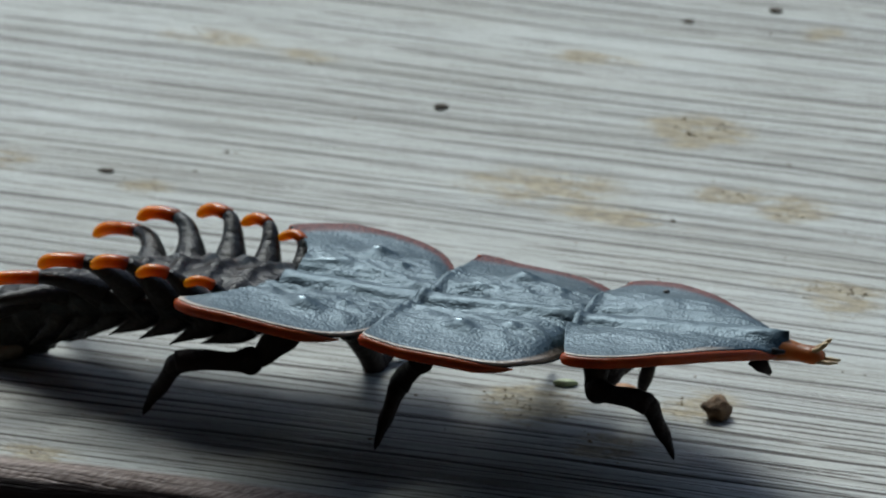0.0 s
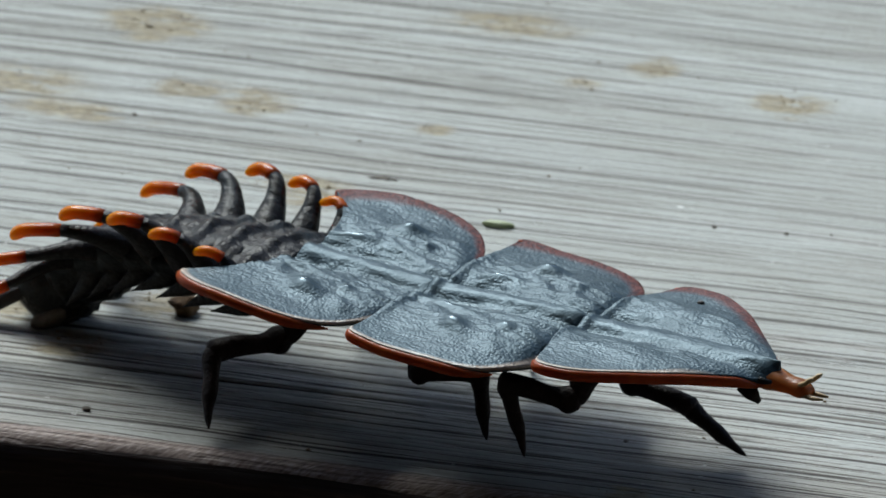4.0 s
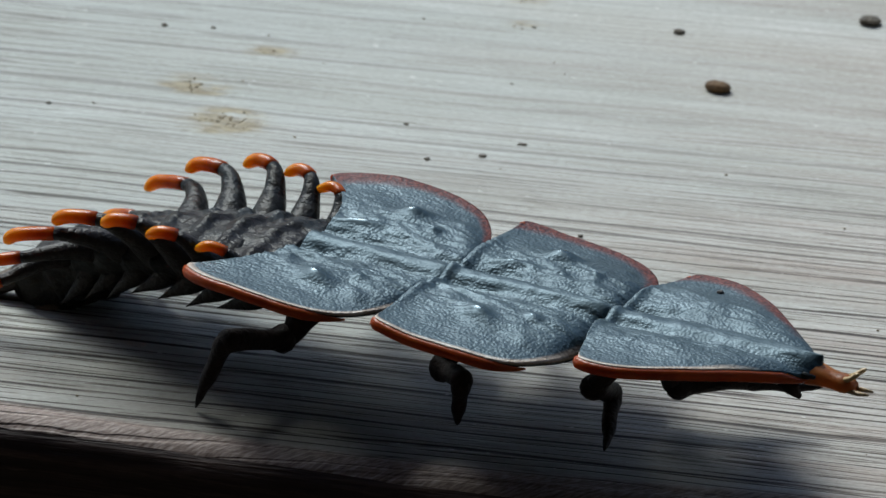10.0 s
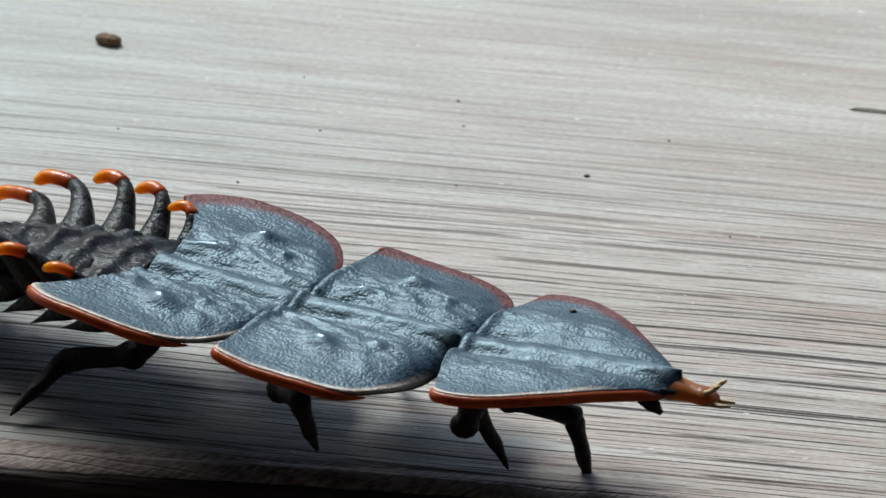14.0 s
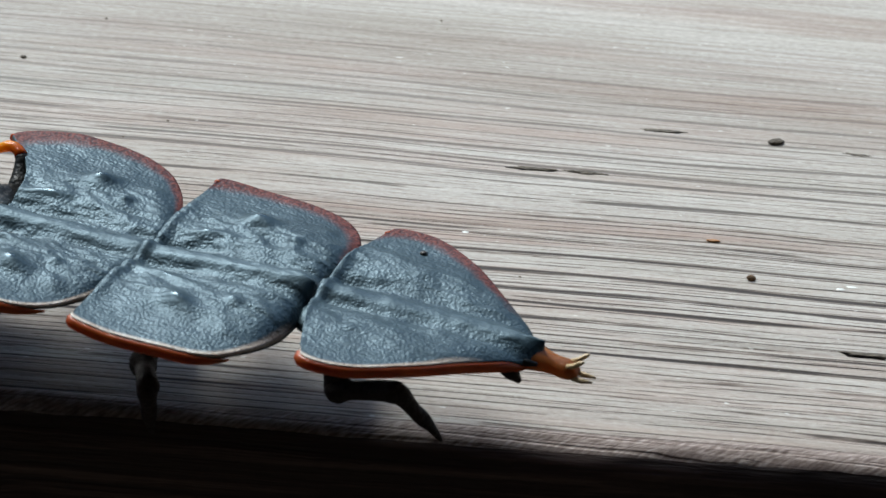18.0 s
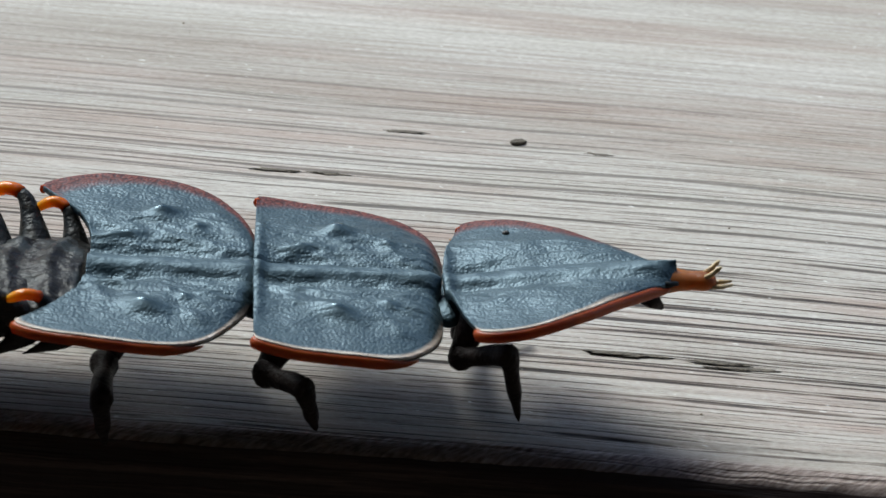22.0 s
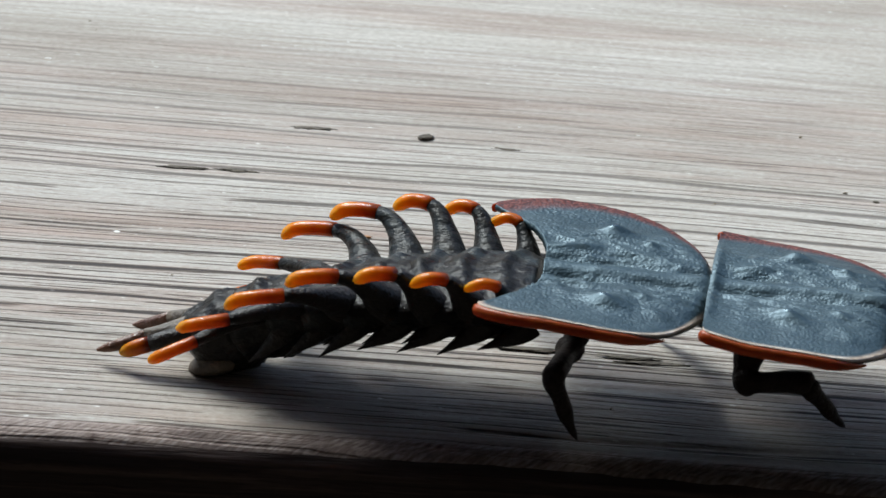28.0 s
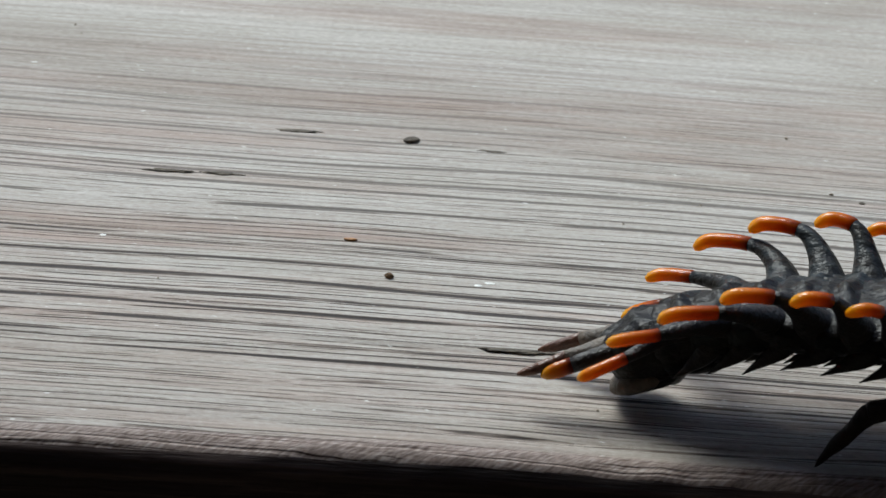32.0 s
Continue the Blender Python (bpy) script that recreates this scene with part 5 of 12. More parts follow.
    walk(segments[0], [(0, pose(-0.008850, 0.000000, -0.000850, -2.41, 0.62, -2.17)), (0.5, pose(-0.008850, 0.000000, -0.000850, -1.90, 0.30, -2.52)), (1, pose(-0.008850, 0.000000, -0.000850, -2.42, 0.25, -2.12)), (1.5, pose(-0.008850, 0.000000, -0.000850, -2.66, 0.60, -0.97)), (2, pose(-0.008850, 0.000000, -0.000850, -3.08, 0.27, -1.17)), (2.5, pose(-0.008850, 0.000000, -0.000850, -3.14, 0.59, -1.49)), (3, pose(-0.008850, 0.000000, -0.000850, -2.99, 1.23, -1.70)), (3.5, pose(-0.008850, 0.000000, -0.000850, -2.84, 1.87, -1.90)), (4, pose(-0.008850, 0.000000, -0.000850, -2.69, 2.51, -2.10)), (4.5, pose(-0.008850, 0.000000, -0.000850, -2.54, 3.15, -2.31)), (5, pose(-0.008850, 0.000000, -0.000850, -2.49, 3.15, -2.19)), (5.5, pose(-0.008850, 0.000000, -0.000850, -2.39, 2.41, -1.00)), (6, pose(-0.008850, 0.000000, -0.000850, -2.55, 3.69, -0.63)), (6.5, pose(-0.008850, 0.000000, -0.000850, -2.57, 3.98, -0.53)), (7, pose(-0.008850, 0.000000, -0.000850, -2.73, 3.05, -1.30)), (7.5, pose(-0.008850, 0.000000, -0.000850, -2.61, 2.39, -1.59)), (8, pose(-0.008850, 0.000000, -0.000850, -2.62, 0.57, -1.34)), (8.5, pose(-0.008850, 0.000000, -0.000850, -2.09, -0.71, -1.26)), (9, pose(-0.008850, 0.000000, -0.000850, -2.12, -0.73, -1.29)), (9.5, pose(-0.008850, 0.000000, -0.000850, -2.18, -0.92, -1.41)), (10, pose(-0.008850, 0.000000, -0.000850, -2.06, -0.69, -2.63)), (10.5, pose(-0.008850, 0.000000, -0.000850, -1.68, -0.33, -2.05)), (11, pose(-0.008850, 0.000000, -0.000850, -1.37, -0.94, -1.96)), (11.5, pose(-0.008850, 0.000000, -0.000850, -1.19, -0.82, -2.19)), (12, pose(-0.008850, 0.000000, -0.000850, -1.09, -0.73, -2.37)), (12.5, pose(-0.008850, 0.000000, -0.000850, -1.30, 0.02, -2.49)), (13, pose(-0.008850, 0.000000, -0.000850, -1.63, 1.41, -2.37)), (13.5, pose(-0.008850, 0.000000, -0.000850, -1.75, 1.56, -2.20)), (14, pose(-0.008850, 0.000000, -0.000850, -1.53, 1.31, -1.98)), (14.5, pose(-0.008850, 0.000000, -0.000850, -1.31, 1.05, -1.75)), (15, pose(-0.008850, 0.000000, -0.000850, -1.09, 0.79, -1.52)), (15.5, pose(-0.008850, 0.000000, -0.000850, -0.86, 0.54, -1.30)), (16, pose(-0.008850, 0.000000, -0.000850, -0.78, 0.29, -1.22)), (16.5, pose(-0.008850, 0.000000, -0.000850, -0.83, 0.72, -1.25)), (17, pose(-0.008850, 0.000000, -0.000850, -0.41, -0.57, -1.47)), (17.5, pose(-0.008850, 0.000000, -0.000850, -0.37, -1.19, -1.88)), (18, pose(-0.008850, 0.000000, -0.000850, -0.22, -1.47, -1.75)), (18.5, pose(-0.008850, 0.000000, -0.000850, -0.38, -0.93, -1.35)), (19, pose(-0.008850, 0.000000, -0.000850, -0.60, -0.08, -1.08)), (19.5, pose(-0.008850, 0.000000, -0.000850, -0.93, 0.83, -0.93)), (20, pose(-0.008850, 0.000000, -0.000850, -1.40, 1.64, -0.93)), (20.5, pose(-0.008850, 0.000000, -0.000850, -2.09, 1.20, -1.18)), (21, pose(-0.008850, 0.000000, -0.000850, -3.11, -1.42, -1.59)), (21.5, pose(-0.008850, 0.000000, -0.000850, -3.54, -1.70, -1.46)), (22, pose(-0.008850, 0.000000, -0.000850, -3.25, -1.73, -1.85)), (22.5, pose(-0.008850, 0.000000, -0.000850, -2.26, -2.92, -3.01)), (23, pose(-0.008850, 0.000000, -0.000850, -2.82, -1.63, -2.74)), (23.5, pose(-0.008850, 0.000000, -0.000850, -2.89, -1.13, -2.17)), (24, pose(-0.008850, 0.000000, -0.000850, -2.69, -1.75, -1.94)), (24.5, pose(-0.008850, 0.000000, -0.000850, -2.33, -2.86, -2.00)), (25, pose(-0.008850, 0.000000, -0.000850, -2.28, -3.33, -2.47)), (25.5, pose(-0.008850, 0.000000, -0.000850, -2.22, -3.80, -2.95)), (26, pose(-0.008850, 0.000000, -0.000850, -2.16, -4.27, -3.42)), (26.5, pose(-0.008850, 0.000000, -0.000850, -2.10, -4.74, -3.90)), (27, pose(-0.008850, 0.000000, -0.000850, -2.31, -4.82, -3.72)), (27.5, pose(-0.008850, 0.000000, -0.000850, -1.91, -3.88, -3.72)), (28, pose(-0.008850, 0.000000, -0.000850, -2.55, -4.31, -2.84)), (28.5, pose(-0.008850, 0.000000, -0.000850, -2.55, -4.55, -2.85)), (29, pose(-0.008850, 0.000000, -0.000850, -2.59, -4.30, -2.46)), (29.5, pose(-0.008850, 0.000000, -0.000850, -2.91, -4.01, -2.81)), (30, pose(-0.008850, 0.000000, -0.000850, -2.68, -3.35, -2.68)), (30.5, pose(-0.008850, 0.000000, -0.000850, -2.22, -3.42, -2.73)), (31, pose(-0.008850, 0.000000, -0.000850, -2.13, -5.06, -2.83)), (31.5, pose(-0.008850, 0.000000, -0.000850, -2.25, -3.31, -2.80)), (32, pose(-0.008850, 0.000000, -0.000850, -4.27, 3.50, -3.52))])
    walk(segments[1], [(0, pose(-0.010797, 0.000074, -0.000829, -2.58, -1.02, -1.55)), (0.5, pose(-0.010797, 0.000086, -0.000840, -2.41, -1.21, -1.93)), (1, pose(-0.010797, 0.000072, -0.000842, -2.87, -1.41, -1.27)), (1.5, pose(-0.010798, 0.000033, -0.000830, -3.16, -1.64, 0.38)), (2, pose(-0.010798, 0.000040, -0.000841, -3.90, -2.08, 0.26)), (2.5, pose(-0.010798, 0.000051, -0.000830, -4.07, -1.72, -0.13)), (3, pose(-0.010797, 0.000058, -0.000808, -3.99, -1.13, -0.46)), (3.5, pose(-0.010796, 0.000065, -0.000786, -3.91, -0.54, -0.79)), (4, pose(-0.010795, 0.000071, -0.000765, -3.83, 0.05, -1.12)), (4.5, pose(-0.010794, 0.000078, -0.000743, -3.75, 0.64, -1.45)), (5, pose(-0.010794, 0.000074, -0.000743, -3.78, 0.67, -1.37)), (5.5, pose(-0.010796, 0.000034, -0.000768, -3.60, 0.50, -0.60)), (6, pose(-0.010794, 0.000021, -0.000724, -3.75, 1.44, -0.09)), (6.5, pose(-0.010794, 0.000018, -0.000715, -3.76, 1.40, 0.23)), (7, pose(-0.010795, 0.000044, -0.000746, -3.88, 0.01, -0.73)), (7.5, pose(-0.010796, 0.000054, -0.000769, -3.59, -0.54, -1.24)), (8, pose(-0.010798, 0.000046, -0.000831, -3.66, -2.56, -1.01)), (8.5, pose(-0.010798, 0.000043, -0.000874, -3.23, -3.04, -1.33)), (9, pose(-0.010798, 0.000044, -0.000875, -3.21, -2.77, -1.63)), (9.5, pose(-0.010798, 0.000048, -0.000881, -3.12, -3.20, -1.80)), (10, pose(-0.010796, 0.000089, -0.000873, -2.90, -3.53, -3.03)), (10.5, pose(-0.010797, 0.000070, -0.000861, -3.27, -2.41, -2.37)), (11, pose(-0.010797, 0.000067, -0.000882, -3.23, -2.67, -2.18)), (11.5, pose(-0.010797, 0.000074, -0.000878, -2.95, -2.58, -2.60)), (12, pose(-0.010797, 0.000081, -0.000875, -2.87, -2.78, -2.89)), (12.5, pose(-0.010797, 0.000085, -0.000849, -3.26, -2.41, -2.90)), (13, pose(-0.010796, 0.000080, -0.000802, -3.67, -1.34, -2.40)), (13.5, pose(-0.010796, 0.000075, -0.000797, -3.84, -1.24, -1.96)), (14, pose(-0.010797, 0.000067, -0.000806, -3.28, -1.24, -1.77)), (14.5, pose(-0.010797, 0.000059, -0.000814, -2.71, -1.23, -1.57)), (15, pose(-0.010798, 0.000052, -0.000823, -2.14, -1.23, -1.38)), (15.5, pose(-0.010798, 0.000044, -0.000832, -1.58, -1.22, -1.19)), (16, pose(-0.010798, 0.000041, -0.000840, -1.26, -1.28, -1.13)), (16.5, pose(-0.010798, 0.000043, -0.000825, -1.16, -0.59, -1.17)), (17, pose(-0.010798, 0.000050, -0.000869, -0.64, -2.04, -1.41)), (17.5, pose(-0.010797, 0.000064, -0.000891, -0.52, -2.71, -1.83)), (18, pose(-0.010797, 0.000060, -0.000900, -0.32, -2.96, -1.71)), (18.5, pose(-0.010798, 0.000046, -0.000882, -0.45, -2.22, -1.30)), (19, pose(-0.010798, 0.000037, -0.000853, -0.66, -1.13, -1.02)), (19.5, pose(-0.010798, 0.000032, -0.000822, -0.97, 0.04, -0.86)), (20, pose(-0.010797, 0.000031, -0.000794, -1.44, 1.07, -0.85)), (20.5, pose(-0.010798, 0.000040, -0.000809, -2.10, 0.59, -1.11)), (21, pose(-0.010797, 0.000054, -0.000898, -3.08, -2.50, -1.53)), (21.5, pose(-0.010797, 0.000050, -0.000908, -3.48, -2.82, -1.40)), (22, pose(-0.010797, 0.000063, -0.000909, -3.15, -2.94, -1.78)), (22.5, pose(-0.010793, 0.000102, -0.000949, -2.08, -4.54, -2.92)), (23, pose(-0.010795, 0.000093, -0.000905, -2.80, -3.45, -2.67)), (23.5, pose(-0.010797, 0.000074, -0.000888, -3.12, -3.39, -2.16)), (24, pose(-0.010796, 0.000066, -0.000909, -3.15, -4.51, -2.10)), (24.5, pose(-0.010795, 0.000068, -0.000947, -2.78, -5.97, -2.20)), (25, pose(-0.010793, 0.000084, -0.000963, -2.79, -6.38, -2.48)), (25.5, pose(-0.010792, 0.000100, -0.000979, -2.79, -6.79, -2.76)), (26, pose(-0.010790, 0.000116, -0.000995, -2.79, -7.19, -3.04)), (26.5, pose(-0.010787, 0.000132, -0.001011, -2.79, -7.60, -3.32)), (27, pose(-0.010787, 0.000126, -0.001014, -2.58, -7.66, -3.77)), (27.5, pose(-0.010790, 0.000126, -0.000982, -2.07, -6.12, -4.04)), (28, pose(-0.010791, 0.000096, -0.000996, -2.60, -6.09, -3.50)), (28.5, pose(-0.010790, 0.000097, -0.001004, -2.71, -6.31, -3.44)), (29, pose(-0.010791, 0.000083, -0.000996, -3.00, -6.50, -2.85)), (29.5, pose(-0.010791, 0.000095, -0.000986, -3.15, -6.48, -3.23)), (30, pose(-0.010793, 0.000091, -0.000964, -2.84, -5.76, -3.35)), (30.5, pose(-0.010793, 0.000093, -0.000966, -2.35, -5.35, -3.66)), (31, pose(-0.010788, 0.000096, -0.001022, -2.09, -6.01, -3.38)), (31.5, pose(-0.010793, 0.000095, -0.000963, -2.00, -4.68, -3.41)), (32, pose(-0.010791, 0.000120, -0.000731, -4.78, 1.60, -3.99))])
    walk(segments[2], [(0, pose(-0.012729, 0.000126, -0.000863, -2.76, -3.41, -1.06)), (0.5, pose(-0.012728, 0.000151, -0.000881, -2.91, -3.44, -1.48)), (1, pose(-0.012729, 0.000115, -0.000889, -3.31, -3.77, -0.50)), (1.5, pose(-0.012730, 0.000020, -0.000885, -3.66, -4.67, 1.75)), (2, pose(-0.012730, 0.000031, -0.000911, -4.71, -5.23, 1.75)), (2.5, pose(-0.012730, 0.000055, -0.000888, -5.00, -4.88, 1.36)), (3, pose(-0.012730, 0.000073, -0.000846, -4.99, -4.44, 0.98)), (3.5, pose(-0.012729, 0.000091, -0.000804, -4.98, -4.01, 0.60)), (4, pose(-0.012728, 0.000109, -0.000763, -4.97, -3.57, 0.22)), (4.5, pose(-0.012726, 0.000127, -0.000721, -4.96, -3.13, -0.16)), (5, pose(-0.012726, 0.000120, -0.000720, -5.07, -3.15, -0.09)), (5.5, pose(-0.012729, 0.000054, -0.000751, -4.80, -2.61, 0.12)), (6, pose(-0.012727, 0.000024, -0.000676, -4.95, -2.09, 0.77)), (6.5, pose(-0.012726, 0.000010, -0.000668, -4.95, -2.43, 1.36)), (7, pose(-0.012728, 0.000069, -0.000746, -5.03, -4.28, 0.21)), (7.5, pose(-0.012728, 0.000096, -0.000787, -4.57, -4.52, -0.51)), (8, pose(-0.012728, 0.000080, -0.000917, -4.69, -6.62, -0.25)), (8.5, pose(-0.012727, 0.000087, -0.000977, -4.38, -5.91, -1.00)), (9, pose(-0.012728, 0.000099, -0.000968, -4.29, -5.20, -1.57)), (9.5, pose(-0.012727, 0.000109, -0.000989, -4.06, -5.87, -1.79)), (10, pose(-0.012723, 0.000191, -0.000992, -3.73, -6.91, -3.03)), (10.5, pose(-0.012727, 0.000150, -0.000942, -4.85, -4.76, -2.36)), (11, pose(-0.012726, 0.000140, -0.000972, -5.09, -4.53, -2.11)), (11.5, pose(-0.012726, 0.000162, -0.000965, -4.71, -4.46, -2.77)), (12, pose(-0.012725, 0.000178, -0.000969, -4.65, -5.04, -3.21)), (12.5, pose(-0.012725, 0.000182, -0.000931, -5.22, -5.16, -3.14)), (13, pose(-0.012727, 0.000161, -0.000847, -5.70, -4.52, -2.27)), (13.5, pose(-0.012728, 0.000141, -0.000839, -5.94, -4.51, -1.54)), (14, pose(-0.012728, 0.000127, -0.000847, -5.03, -4.22, -1.41)), (14.5, pose(-0.012729, 0.000113, -0.000856, -4.11, -3.93, -1.27)), (15, pose(-0.012729, 0.000098, -0.000864, -3.20, -3.65, -1.13)), (15.5, pose(-0.012730, 0.000084, -0.000873, -2.29, -3.36, -1.00)), (16, pose(-0.012730, 0.000079, -0.000883, -1.74, -3.23, -0.98)), (16.5, pose(-0.012730, 0.000082, -0.000845, -1.50, -2.25, -1.04)), (17, pose(-0.012729, 0.000097, -0.000938, -0.86, -3.90, -1.31)), (17.5, pose(-0.012727, 0.000125, -0.000982, -0.67, -4.63, -1.76)), (18, pose(-0.012726, 0.000117, -0.001000, -0.42, -4.86, -1.65)), (18.5, pose(-0.012729, 0.000090, -0.000957, -0.52, -3.89, -1.25)), (19, pose(-0.012730, 0.000071, -0.000891, -0.71, -2.50, -0.96)), (19.5, pose(-0.012731, 0.000061, -0.000821, -1.02, -1.05, -0.79)), (20, pose(-0.012730, 0.000060, -0.000758, -1.47, 0.25, -0.77)), (20.5, pose(-0.012730, 0.000078, -0.000789, -2.11, -0.28, -1.05)), (21, pose(-0.012727, 0.000106, -0.000983, -3.05, -3.93, -1.49)), (21.5, pose(-0.012727, 0.000097, -0.001003, -3.42, -4.30, -1.37)), (22, pose(-0.012726, 0.000123, -0.001008, -3.04, -4.52, -1.75)), (22.5, pose(-0.012718, 0.000200, -0.001102, -1.90, -6.60, -2.89)), (23, pose(-0.012723, 0.000183, -0.001022, -2.79, -5.74, -2.68)), (23.5, pose(-0.012725, 0.000147, -0.001003, -3.34, -6.19, -2.28)), (24, pose(-0.012722, 0.000136, -0.001062, -3.62, -7.86, -2.43)), (24.5, pose(-0.012716, 0.000142, -0.001149, -3.23, -9.70, -2.60)), (25, pose(-0.012712, 0.000167, -0.001178, -3.30, -10.00, -2.65)), (25.5, pose(-0.012709, 0.000192, -0.001208, -3.36, -10.31, -2.70)), (26, pose(-0.012705, 0.000218, -0.001237, -3.42, -10.61, -2.75)), (26.5, pose(-0.012700, 0.000243, -0.001266, -3.48, -10.92, -2.80)), (27, pose(-0.012699, 0.000252, -0.001271, -2.85, -10.94, -4.11)), (27.5, pose(-0.012707, 0.000262, -0.001188, -2.23, -8.84, -4.58)), (28, pose(-0.012709, 0.000214, -0.001202, -2.65, -8.34, -4.52)), (28.5, pose(-0.012708, 0.000212, -0.001217, -2.87, -8.60, -4.42)), (29, pose(-0.012709, 0.000179, -0.001215, -3.40, -9.35, -3.64)), (29.5, pose(-0.012709, 0.000203, -0.001204, -3.39, -9.67, -3.98)), (30, pose(-0.012713, 0.000203, -0.001158, -3.00, -8.87, -4.38)), (30.5, pose(-0.012713, 0.000216, -0.001146, -2.48, -7.88, -4.88)), (31, pose(-0.012707, 0.000209, -0.001224, -2.05, -7.30, -3.96)), (31.5, pose(-0.012716, 0.000210, -0.001120, -1.74, -6.62, -4.06)), (32, pose(-0.012719, 0.000254, -0.000677, -5.29, -1.13, -4.51))])
